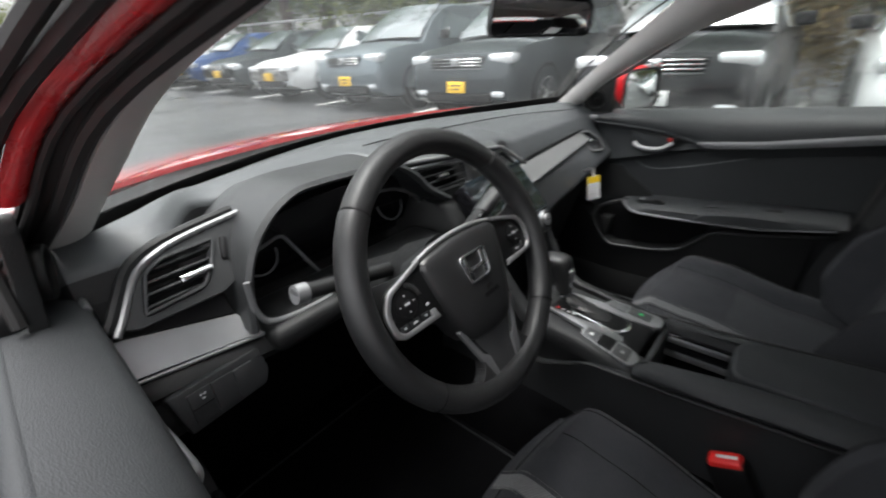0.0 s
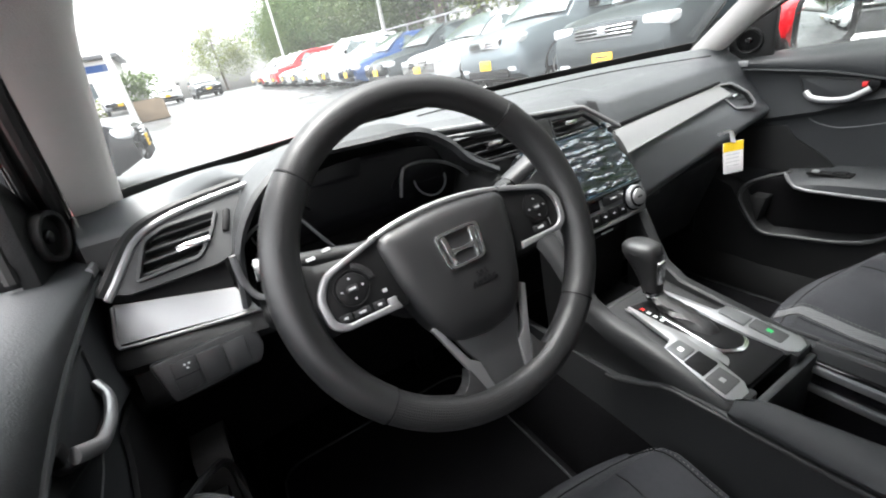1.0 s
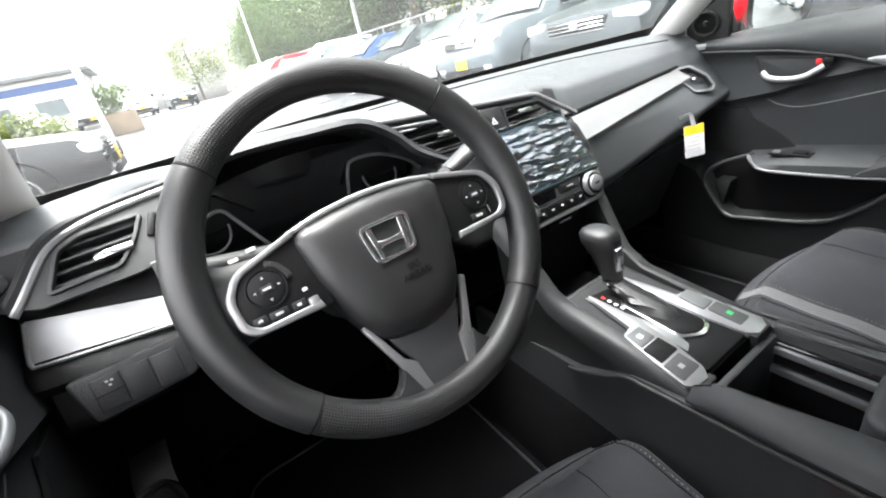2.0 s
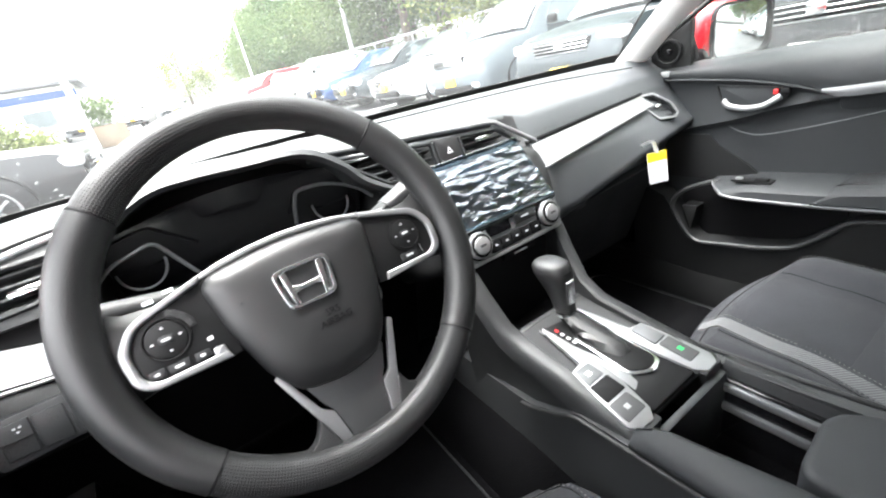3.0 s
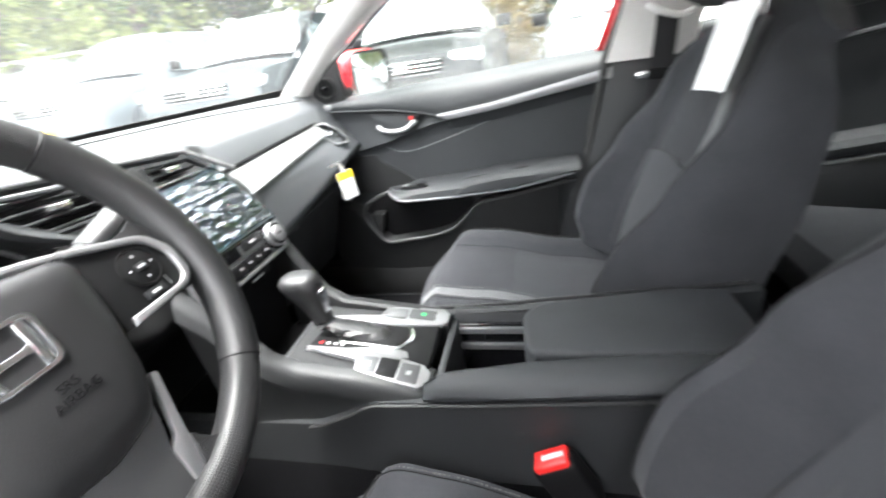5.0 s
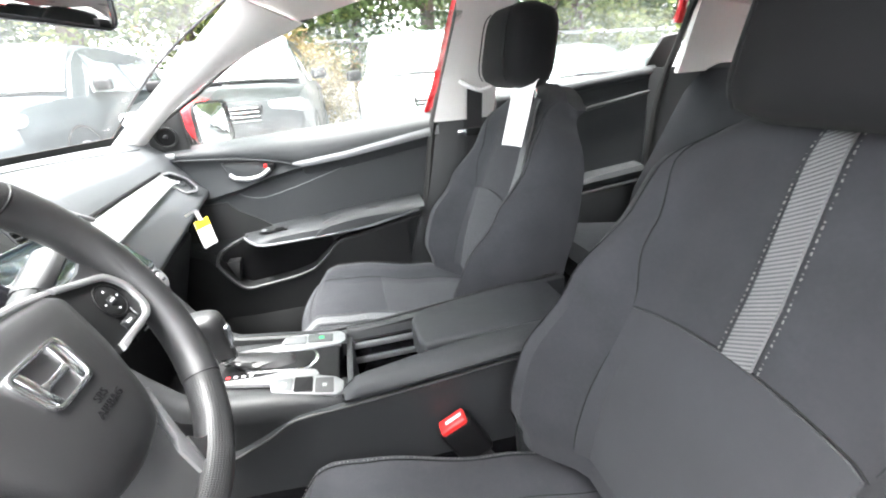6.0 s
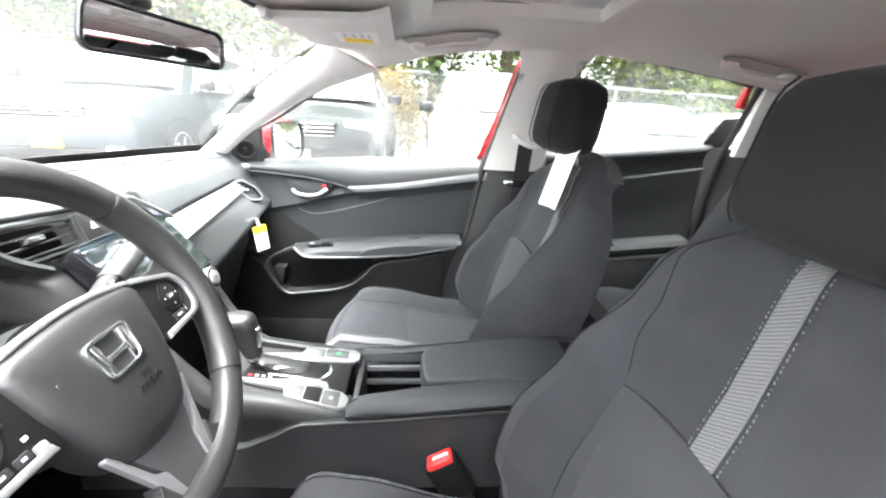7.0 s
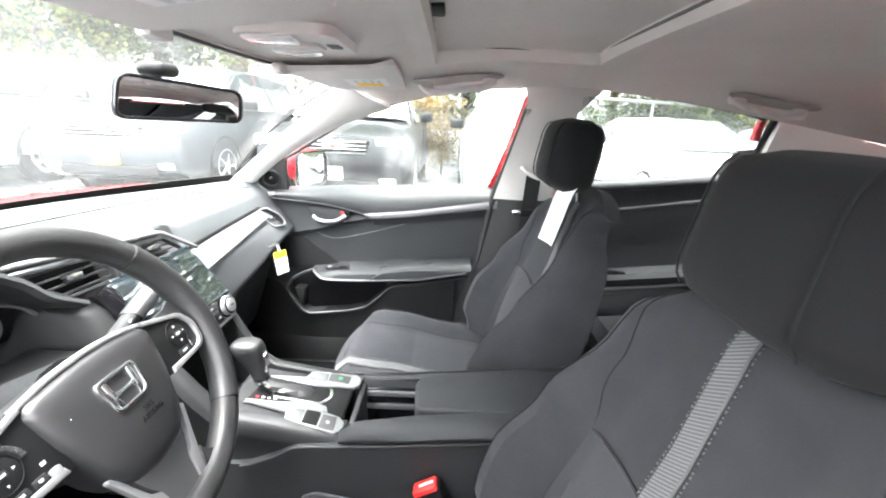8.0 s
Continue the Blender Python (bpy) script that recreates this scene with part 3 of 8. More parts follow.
def pillar_middle(s):
    def fn(u, v):
        y = lines(v, ((0, -0.503), (0.85, -0.580), (1, -0.565))) * (1 - u) + lines(v, ((0, -0.70), (0.8, -0.735), (1, -0.80))) * u
        z = 0.90 + 0.36 * v
        x = 0.700 - 0.112 * v ** 1.2 - 0.015 * math.sin(math.pi * u)
        return Vector((s * x, y, z))
    ob = setting("trim", sheet(fn, lin(0, 1, 9), lin(0, 1, 11), 0.03, flip=s < 0), M_PILLAR, "light grey moulded centre pillar cover", "pillar trim")
    def low(u, v):
        y = lines(v, ((0, -0.34), (0.35, -0.40), (0.6, -0.455), (1, -0.515))) * (1 - u) - 0.74 * u
        z = 0.28 + 0.63 * v
        return Vector((s * (0.725 - 0.018 * math.sin(math.pi * u)), y, z))
    part("lower_cover", sheet(low, lin(0, 1, 9), lin(0, 1, 11), 0.03, flip=s < 0), M_PLASTIC, ob, "dark plastic lower pillar cover")
    seal = bmesh.new()
    tube(curve([(s * 0.735, -0.37, 0.34), (s * 0.735, -0.455, 0.62), (s * 0.722, -0.505, 0.90), (s * 0.66, -0.565, 1.10), (s * 0.604, -0.592, 1.238)], 6), 0.013, 8, taper=lambda t: 1.0 - 0.55 * step(0.55, 0.72, t), bm=seal)
    part("door_seal", seal, M_RUBBER, ob)
    red = bmesh.new()
    tube(curve([(s * 0.775, -0.498, 0.93), (s * 0.715, -0.545, 1.08), (s * 0.648, -0.585, 1.235)], 6), 0.014, 8, flat=0.45, bm=red)
    part("painted_edge", red, M_RED, ob, "red painted door frame edge")
    return ob


def pillar_rear(s):
    def fn(u, v):
        a = Vector((0.60 - 0.03 * v, -1.30 - 0.03 * v, 0.98 + 0.22 * v))
        b = Vector((0.60 - 0.09 * v, -1.92 + 0.10 * v, 0.98 + 0.10 * v))
        p = a.lerp(b, u)
        return Vector((s * (p.x + 0.015 * u), p.y, p.z))
    ob = setting("trim", sheet(fn, lin(0, 1, 9), lin(0, 1, 7), 0.02, flip=s < 0), M_PILLAR, "light grey rear pillar cover beside the rear glass", "pillar trim")
    red = bmesh.new()
    tube([(s * 0.632, -1.302, 1.130), (s * 0.618, -1.305, 1.195)], 0.014, 8, bm=red)
    part("painted_edge", red, M_RED, ob, "red painted rear door frame edge")
    seal = bmesh.new()
    tube(curve([(s * 0.722, -1.308, 0.42), (s * 0.716, -1.312, 0.75), (s * 0.690, -1.318, 0.95), (s * 0.645, -1.320, 1.06), (s * 0.590, -1.322, 1.195)], 5), 0.011, 8, bm=seal)
    part("door_seal", seal, M_RUBBER, ob)
    def low(u, v):
        q = curve([(0.738, -1.300, 0), (0.715, -1.345, 0), (0.660, -1.40, 0), (0.640, -1.60, 0), (0.635, -1.95, 0)], 4)
        p = q[round(u * (len(q) - 1))]
        return Vector((s * (p.x - 0.05 * step(0.7, 1.0, v) * u), p.y, 0.30 + 0.70 * v))
    part("lower_cover", sheet(low, lin(0, 1, 17), lin(0, 1, 9), 0.02, flip=s > 0), M_PLASTIC, ob, "dark plastic trim beside the bench")
    return ob


for s in (1, -1):
    pillar_front(s)
    pillar_middle(s)
    pillar_rear(s)
rear = setting("window_2", sheet(lambda u, v: (0.58 * u * (1 - 0.12 * v), -2.00 + 0.18 * v - 0.05 * (1 - u * u), 0.980 + (0.090 + 0.065 * (1 - u * u)) * v), lin(-1, 1, 9), lin(0, 1, 6), 0.004),
               M_WINDOW, "clear sloping rear window", "rear window")
rear.visible_shadow = False
setting("shelf", box((0, -1.76, 0.965), (1.30, 0.48, 0.02), 0.008), M_CARPET, "dark parcel shelf under the rear window", "parcel shelf")


# ---- doors ----
def sill_z(y):
    return lines(-y, ((-0.60, 0.878), (-0.25, 0.896), (0.52, 0.934), (0.97, 0.968), (1.38, 1.010)))


def strip_z(y):
    return 0.818 + (-0.065 - y) * 0.131


def front_door(name, M, label, glazed=True):
    d = thing(name, label, "door", kind="structure")

    def end_y(z):
        return lines(z, ((0.30, -0.35), (0.376, -0.375), (0.553, -0.429), (0.819, -0.494), (0.932, -0.529)))

    def crease(y):
        return lines(-y, ((-0.43, 0.700), (-0.247, 0.728), (-0.113, 0.754), (-0.036, 0.777), (0.078, 0.800), (0.21, 0.8127), (0.54, 0.859)))

    def brow(y):
        return max(crease(y) + 0.003, lines(-y, ((-0.43, 0.874), (-0.23, 0.8615), (-0.1, 0.850), (-0.035, 0.8385), (0.02, 0.8255), (0.055, 0.812), (0.084, 0.801), (0.54, 0.80))))

    def strip_top(y):
        return lines(-y, ((0.045, 0.823), (0.207, 0.8385), (0.492, 0.884), (0.54, 0.892)))

    # rows of the lining, from the foot up over the crease, the brow and the rounded shoulder to the sill
    ROWS = ((0, 0.30, 0.752), (0, 0.45, 0.752), (0, 0.60, 0.752), (1, -0.040, 0.752), (1, -0.010, 0.751), (1, -0.003, 0.747), (1, 0.001, 0.738), (1, 0.006, 0.734),
            (2, 0.35, 0.736), (2, 0.7, 0.7365), (3, -0.004, 0.732), (3, 0.002, 0.725), (3, 0.010, 0.7215), (4, 0.25, 0.7205), (4, 0.45, 0.7235), (4, 0.62, 0.731), (4, 0.78, 0.746), (4, 0.90, 0.766), (4, 1.0, 0.797))

    def face(u, v):
        kind, k, x = ROWS[v]
        y0 = 0.43 - 0.10 * step(8, 18, v)
        ze = (k, crease(-0.46) + k, 0.85, 0.85, 0.86 + 0.07 * k)[kind]
        y = y0 + (end_y(ze) - y0) * u
        c, b = crease(y), brow(y)
        if kind == 0:
            z = k
        elif kind == 1:
            z = c + min(k, (b - c) * 0.3)
        elif kind == 2:
            z = c + (b - c) * k
            x += 0.004 * math.sin(math.pi * k) * step(0.005, 0.04, b - c)
        elif kind == 3:
            z = b + k
        else:
            z = b + 0.010 + (sill_z(y) - b - 0.010) * k
        return Vector((x, y, z))

    part("panel", sheet(face, lin(0, 1, 49), range(len(ROWS)), 0.03, M), M_PAD, d, "soft black door lining with a moulded brow")
    rail = bmesh.new()
    tube([(0.797, y, sill_z(y) - 0.0105) for y in lin(0.325, -0.520, 16)], 0.0115, 10, flat=1.0, bm=rail, m=M)
    part("sill_rail", rail, M_PAD, d)
    part("silver_strip", sheet(lambda u, v: (0.7155 + 0.0015 * (2 * v - 1) ** 2, -0.048 - 0.472 * u, brow(-0.048 - 0.472 * u) + 0.002 + (strip_top(-0.048 - 0.472 * u) - brow(-0.048 - 0.472 * u) - 0.002) * v), lin(0, 1, 20), lin(0, 1, 5), 0.006, M), M_RAIL, d, "satin silver trim strip")
    bl2 = bmesh.new()
    tube([(0.7235, y, brow(y) + 0.001) for y in lin(0.40, -0.078, 24)], 0.0035, 8, bm=bl2, m=M)
    part("brow", bl2, M_PAD, d)
    cap = bmesh.new()
    tube([(0.722, 0.385, 0.878), (0.723, 0.275, 0.880)], 0.008, 8, up=(1, 0, 0), flat=0.5, bm=cap, m=M)
    part("silver_cap", cap, M_SILVER, d)
    inward = M @ basis((0.733, 0, 0), (0, 1, 0), (0, 0, 1)) @ Matrix.Diagonal((1, 1, -1, 1))
    bo = rounded([(0.163, 0.8445), (0.139, 0.786), (0.12, 0.7785), (0.060, 0.7790), (0.016, 0.803), (0.008, 0.822), (0.022, 0.832)], 0.008)
    bw = part("release_bowl", ringframe(bo, inset(bo, 0.004), 0.006, inward, 0.0015), M_LOWER, d, "dark rimmed bowl behind the release lever")
    part("bowl_floor", prism(inset(bo, 0.003), 0.0028, inward, 0.0005), M_PAD, bw)
    hb = bmesh.new()
    tube(curve([(0.728, 0.141, 0.806), (0.719, 0.125, 0.7945), (0.715, 0.090, 0.789), (0.714, 0.055, 0.793), (0.716, 0.036, 0.803), (0.720, 0.022, 0.8125)], 5), 0.0072, 12, up=(1, 0, 0), flat=0.7, bm=hb, m=M)
    part("release_lever", hb, M_SPOKE, d, "curved satin silver release lever")
    part("lock_slider", box((0.725, 0.016, 0.8225), (0.010, 0.018, 0.014), 0.003, m=M), M_DARK, d)
    if glazed:
        part("lock_mark", box((0.7225, 0.033, 0.8225), (0.006, 0.010, 0.011), 0.001, m=M), M_BUCKLE, d, "red lock mark")
    sm = bmesh.new()
    tube(curve([(0.751, 0.152, 0.757), (0.7515, 0.130, 0.737), (0.7515, 0.100, 0.7235), (0.7515, 0.050, 0.7205), (0.7515, -0.08, 0.7515), (0.7515, -0.317, 0.8195), (0.7515, -0.47, 0.846)], 6), 0.0011, 6, bm=sm, m=M)
    part("seam", sm, M_GREY, d)
    # darker moulded corner ahead of the insert
    def corner(u, v):
        z = 0.600 + (crease(0.25) - 0.008 - 0.600) * v
        y0 = lines(z, ((0.600, 0.030), (0.650, 0.0865), (0.694, 0.157), (0.736, 0.187)))
        return Vector((0.7485, y0 + (0.43 - y0) * u, z))
    part("front_corner", sheet(corner, lin(0, 1, 7), lin(0, 1, 9), 0.006, M, flip=False), M_LOWER, d, "darker moulded corner panel")
    # armrest: a switch ledge in front, a raised pad behind, an edge strip below both
    def edge_z(y):
        return lines(-y, ((-0.14, 0.604), (-0.112, 0.595), (-0.084, 0.5875), (0.0, 0.5885), (0.08, 0.5910), (0.25, 0.6020), (0.43, 0.637)))
    def top_z(y):
        return lines(-y, ((-0.15, 0.606), (-0.10, 0.612), (-0.05, 0.622), (0.08, 0.630), (0.12, 0.632)))
    rings = []
    for y in [0.150, 0.146, 0.138] + lin(0.125, -0.125, 12):
        e = math.sqrt(min(1.0, max(0.02, (0.152 - y) / 0.05)))
        t, b = top_z(y), edge_z(y)
        inx = 0.745 - 0.087 * e
        rings.append([M @ Vector(p) for p in ((0.752, y, t + 0.006), (0.735, y, t + 0.003), (inx + 0.012, y, t - 0.002 - 0.006 * e), (inx + 0.002, y, t - 0.016 * e), (inx, y, b + 0.004), (inx + 0.008, y, b - 0.004), (0.752, y, b - 0.012))])
    part("switch_ledge", loft(rings), M_PAD, d, "black ledge with the window switch")
    def pad_z(y):
        return lines(-y, ((0.074, 0.602), (0.09, 0.618), (0.122, 0.634), (0.22, 0.6475), (0.44, 0.657)))
    rings = []
    for y in [-0.076, -0.080, -0.088] + lin(-0.10, -0.438, 16):
        t, b = pad_z(y), edge_z(y)
        rings.append([M @ Vector(p) for p in ((0.752, y, t + 0.006), (0.715, y, t + 0.002), (0.678, y, t), (0.664, y, t - 0.005), (0.656, y, t - 0.014), (0.655, y, b + 0.006), (0.662, y, b - 0.001), (0.752, y, b - 0.010))])
    part("armrest", loft(rings), M_ARM, d, "padded black armrest")
    # the strip's highlight is painted by a paler grey than the pad
    ed_ = bmesh.new()
    tube([(0.742 - 0.083 * math.sqrt(min(1.0, max(0.02, (0.152 - y) / 0.05))), y, edge_z(y) - 0.001) for y in [0.146, 0.138] + lin(0.125, -0.42, 24)], 0.0042, 8, bm=ed_, m=M)
    part("armrest_edge", ed_, M_GREY, d, "edge strip below the armrest, its highlight put in as paler grey")
    part("switch_plate", box((0.698, 0.050, 0.6225), (0.030, 0.085, 0.005), 0.002, m=M), M_BUTTON, d)
    part("window_switch", box((0.694, 0.030, 0.6265), (0.018, 0.028, 0.008), 0.003, m=M), M_DARK, d)
    part("lock_switch", box((0.694, 0.078, 0.6260), (0.014, 0.014, 0.005), 0.002, m=M), M_SILVER, d)
    # the pull hollow is a flat dark patch, its shade put into the colour
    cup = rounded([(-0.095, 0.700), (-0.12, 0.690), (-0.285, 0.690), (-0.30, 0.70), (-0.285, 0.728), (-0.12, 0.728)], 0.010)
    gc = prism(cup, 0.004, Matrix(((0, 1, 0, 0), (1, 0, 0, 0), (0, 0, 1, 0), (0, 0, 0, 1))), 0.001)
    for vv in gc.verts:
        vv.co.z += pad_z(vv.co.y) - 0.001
    part("grip_hollow_shade", joined(gc, M), M_DARK, d, "flat dark patch for the shade of the pull hollow")
    # map pocket
    PR = [(0.728, 0.135, 0.606), (0.705, 0.185, 0.592), (0.690, 0.224, 0.572), (0.684, 0.2405, 0.535), (0.682, 0.215, 0.489), (0.680, 0.185, 0.451), (0.680, 0.160, 0.439), (0.680, 0.012, 0.4565), (0.680, -0.055, 0.474), (0.681, -0.110, 0.522), (0.683, -0.130, 0.547), (0.685, -0.152, 0.558), (0.694, -0.25, 0.571), (0.708, -0.43, 0.601)]
    rim = bmesh.new()
    tube(rounded([Vector(p) for p in PR], 0.020, 4, False), 0.0062, 8, bm=rim, m=M)
    part("pocket_rim", rim, M_CONSOLE, d, "raised satin rim of the map pocket")
    # dark plate inside the rim paints the pocket's shade
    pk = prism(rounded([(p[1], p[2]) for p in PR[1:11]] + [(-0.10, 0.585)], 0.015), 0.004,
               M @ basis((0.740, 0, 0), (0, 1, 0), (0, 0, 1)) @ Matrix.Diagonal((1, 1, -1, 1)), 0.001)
    part("pocket_shade", pk, M_DARK, d)
    part("pocket_divider", prism(rounded([(0.215, 0.535), (0.175, 0.535), (0.182, 0.50), (0.190, 0.463)], 0.004), 0.040, M @ basis((0.735, 0, 0), (0, 1, 0), (0, 0, 1)) @ Matrix.Diagonal((1, 1, -1, 1)), 0.003), M_LOWER, d, "bottle rest inside the pocket")
    def foot(u, v):
        y = 0.36 - 0.74 * u
        top = lines(-y, ((-0.36, 0.60), (-0.26, 0.56), (-0.235, 0.52), (-0.185, 0.449), (-0.160, 0.437), (-0.012, 0.4545), (0.055, 0.472), (0.110, 0.520), (0.150, 0.556), (0.25, 0.569), (0.44, 0.600)))
        return Vector((0.682 + 0.02 * (1 - v) + 0.02 * step(-0.2, -0.42, y), y, 0.29 + (top - 0.29) * v))
    part("lower_panel", sheet(foot, lin(0, 1, 38), lin(0, 1, 6), 0.05, M), M_LOWER, d, "dark lower door panel")
    # sail cover with the tweeter
    sail = prism(rounded([(0.420, 0.880), (0.240, 0.893), (0.232, 1.010), (0.244, 1.024), (0.330, 0.958)], 0.008), 0.016,
                 M @ basis((0.888, 0, 0), (0, 1, 0), (-0.13, 0, 1)) @ Matrix.Diagonal((1, 1, -1, 1)), 0.004)
    part("sail_cover", sail, M_LOWER, d, "black triangular mirror cover")
    tw = M @ basis((0.748, 0.290, 0.934), (0.22, -0.95, 0.0), (-0.12, 0.0, 1.0))
    part("tweeter_ring", ringframe([(0.031 * math.cos(a), 0.031 * math.sin(a)) for a in lin(0, 6.02, 24)], [(0.025 * math.cos(a), 0.025 * math.sin(a)) for a in lin(0, 6.02, 24)], 0.014, tw, 0.002), M_LOWER, d)
    part("tweeter_grille", disc(0.024, 0.005, tw), M_DARK, d)
    part("tweeter_dome", disc(0.009, 0.009, tw, rr=0.004), M_GLOSS, d)
    # glass and frame
    g = sheet(lambda u, v: (0.816 - 0.196 * v - 0.02 * v * v, (0.235 - 0.36 * v * v) * (1 - u) + (-0.515 - 0.075 * v) * u, sill_z(0.235 - 0.75 * u) - 0.01 + (0.27 + 0.02 * math.sin(math.pi * u)) * v), lin(0, 1, 9), lin(0, 1, 7), 0.004, M)
    if glazed:
        pane = part("pane", g, M_WETGLASS, d, "side window wet with rain")
        pane.visible_shadow = False
    else:
        g.free()
    fr = bmesh.new()
    tube([(0.820, y, sill_z(y) - 0.006) for y in lin(0.25, -0.51, 14)], 0.006, 8, bm=fr, m=M)
    corner = [(0.757, 0.232, 1.020), (0.665, 0.0, 1.140), (0.606, -0.160, 1.196)] if glazed else [(0.768, 0.245, 1.020), (0.733, 0.138, 1.106), (0.652, -0.140, 1.212)]
    tube(curve([(0.775, 0.235, 0.905)] + corner + [(0.607, -0.35, 1.251), (0.600, -0.575, 1.262), (0.625, -0.575, 1.19), (0.70, -0.525, 0.98)], 5), 0.007, 8, bm=fr, m=M)
    part("window_seal", fr, M_RUBBER, d)
    sk = sheet(lambda u, v: (0.84 + 0.03 * math.sin(math.pi * v), 0.55 - 1.08 * u, 0.24 + (sill_z(0.55 - 1.08 * u) - 0.26) * v), lin(0, 1, 9), lin(0, 1, 9), 0.01, M)
    part("outer_skin", sk, M_RED, d, "red painted outer door skin")
    part("ledge", sheet(lambda u, v: (0.814 + 0.035 * v, 0.30 - 0.82 * u, sill_z(0.30 - 0.82 * u) - 0.020 - 0.006 * v), lin(0, 1, 9), lin(0, 1, 3), 0.006, M), M_RUBBER, d)
    sash = bmesh.new()
    tube(curve([(0.800, -0.520, 0.94), (0.735, -0.560, 1.08), (0.662, -0.602, 1.245)], 5), 0.013, 8, bm=sash, m=M)
    part("sash", sash, M_RED, d, "red painted window frame edge")
    return d


def rear_door(name, M, label):
    d = thing(name, label, "door", kind="structure")

    def face(u, v):
        y = -0.72 - 0.60 * u
        z = 0.32 + (sill_z(y) - 0.32) * v
        x = 0.742 + 0.010 * step(sill_z(y) - 0.03, sill_z(y), z)
        x -= 0.018 * step(strip_z(y) - 0.035, strip_z(y) + 0.01, z)
        return Vector((x, y, z))

    part("panel", sheet(face, lin(0, 1, 15), lin(0, 1, 33), 0.03, M), M_PAD, d, "soft black rear door lining")
    rl = bmesh.new()
    tube([(0.735, y, sill_z(y) - 0.01) for y in lin(-0.72, -1.31, 10)], 0.020, 10, bm=rl, m=M)
    part("sill_rail", rl, M_PAD, d)
    br = bmesh.new()
    tube(curve([(0.722, -0.74, 0.900), (0.720, -0.86, 0.868), (0.722, -1.0, 0.880), (0.724, -1.30, 0.925)], 5), 0.007, 8, bm=br, m=M)
    part("brow", br, M_PLASTIC, d)
    bl_ = prism(rounded([(-0.74, 0.905), (-0.93, 0.872), (-0.86, 0.845), (-0.74, 0.85)], 0.015), 0.006,
                M @ basis((0.724, 0, 0), (0, 1, 0), (0, 0, 1)) @ Matrix.Diagonal((1, 1, -1, 1)), 0.002)
    part("release_bowl", bl_, M_GLOSS, d)
    rings = []
    for y in lin(-0.78, -1.27, 14):
        t = 0.628 + 0.10 * (-0.86 - y)
        rings.append([M @ Vector((x, y, z)) for x, z in ((0.74, t + 0.010), (0.685, t + 0.004), (0.672, t - 0.012), (0.680, t - 0.036), (0.74, t - 0.06))])
    part("armrest", loft(rings), M_PAD, d, "padded black armrest")
    ed = bmesh.new()
    tube([(0.676, y, 0.628 + 0.10 * (-0.86 - y) - 0.045) for y in lin(-0.79, -1.26, 8)], 0.005, 6, bm=ed, m=M)
    part("armrest_edge", ed, M_GREY, d)
    part("switch", box((0.70, -0.95, 0.645), (0.03, 0.10, 0.008), 0.003, m=M), M_GLOSS, d)
    pk = bmesh.new()
    tube(curve([(0.705, -0.78, 0.545), (0.700, -0.95, 0.560), (0.705, -1.25, 0.585)], 5), 0.007, 8, bm=pk, m=M)
    part("pocket_rim", pk, M_PLASTIC, d)
    g = sheet(lambda u, v: (0.772 - 0.170 * v - 0.015 * v * v, -0.725 - 0.015 * v - 0.58 * u, sill_z(-0.725 - 0.58 * u) - 0.01 + (0.295 - 0.09 * u ** 2) * v), lin(0, 1, 9), lin(0, 1, 7), 0.004, M)
    pane = part("pane", g, M_WETGLASS, d, "rear side window wet with rain")
    pane.visible_shadow = False
    fr = bmesh.new()
    tube(curve([(0.745, -0.72, 0.965), (0.66, -0.735, 1.12), (0.594, -0.745, 1.262), (0.592, -0.90, 1.256), (0.592, -1.03, 1.238), (0.59, -1.20, 1.213), (0.588, -1.295, 1.192)], 5), 0.007, 8, bm=fr, m=M)
    tube([(0.748, y, sill_z(y) + 0.006) for y in lin(-0.72, -1.30, 8)], 0.007, 8, bm=fr, m=M)
    joined(prism(rounded([(-1.272, 0.0), (-1.365, 0.0), (-1.365, 0.130), (-1.300, 0.122)], 0.006), 0.012, basis((0.742, 0, 0.985), (0, 1, 0), (-0.5, 0, 1)), 0.002), M, fr)
    part("window_seal", fr, M_RUBBER, d)
    sk = sheet(lambda u, v: (0.84 + 0.03 * math.sin(math.pi * v), -0.55 - 0.80 * u, 0.24 + (sill_z(-0.55 - 0.80 * u) - 0.26) * v), lin(0, 1, 7), lin(0, 1, 7), 0.01, M)
    part("outer_skin", sk, M_RED, d, "red painted outer door skin")
    return d


AJAR = Matrix.Translation((-0.80, 0.60, 0)) @ Matrix.Rotation(radians(-1.2), 4, "Z") @ Matrix.Translation((0.80, -0.60, 0))
front_door("door_1", Matrix(), "closed front passenger door with black lining and silver strip")
front_door("door_2", AJAR @ MIRROR_X, "closed front driver door with its window wound down", False)
rear_door("door_3", Matrix(), "closed rear door with plain black lining")
rear_door("door_4", MIRROR_X, "closed rear door with plain black lining")


def wing_mirror(M, label):
    w = thing("wing_mirror", label, "door mirror", group="door mirrors")
    shell = box((0, 0, 0), (0.20, 0.12, 0.145), 0.045, 4, M @ pose(0.950, 0.268, 0.958, 0, 0, -18))
    part("housing", shell, M_RED, w, "red painted housing")
    part("foot", box((0.85, 0.290, 0.900), (0.16, 0.08, 0.045), 0.015, 3, M), M_DARK, w)
    ring = M @ basis((0.928, 0.206, 0.952), (0.94, -0.34, 0), (0, 0, 1))
    part("rim", ringframe(rrect(0.190, 0.140, 0.04), rrect(0.176, 0.126, 0.036), 0.014, ring, 0.003), M_DARK, w)
    part("mirror_glass", prism(rrect(0.178, 0.128, 0.036), 0.008, ring, 0.001), M_MIRROR, w)
    return w


wing_mirror(Matrix(), "red door mirror with black foot, beaded with rain")
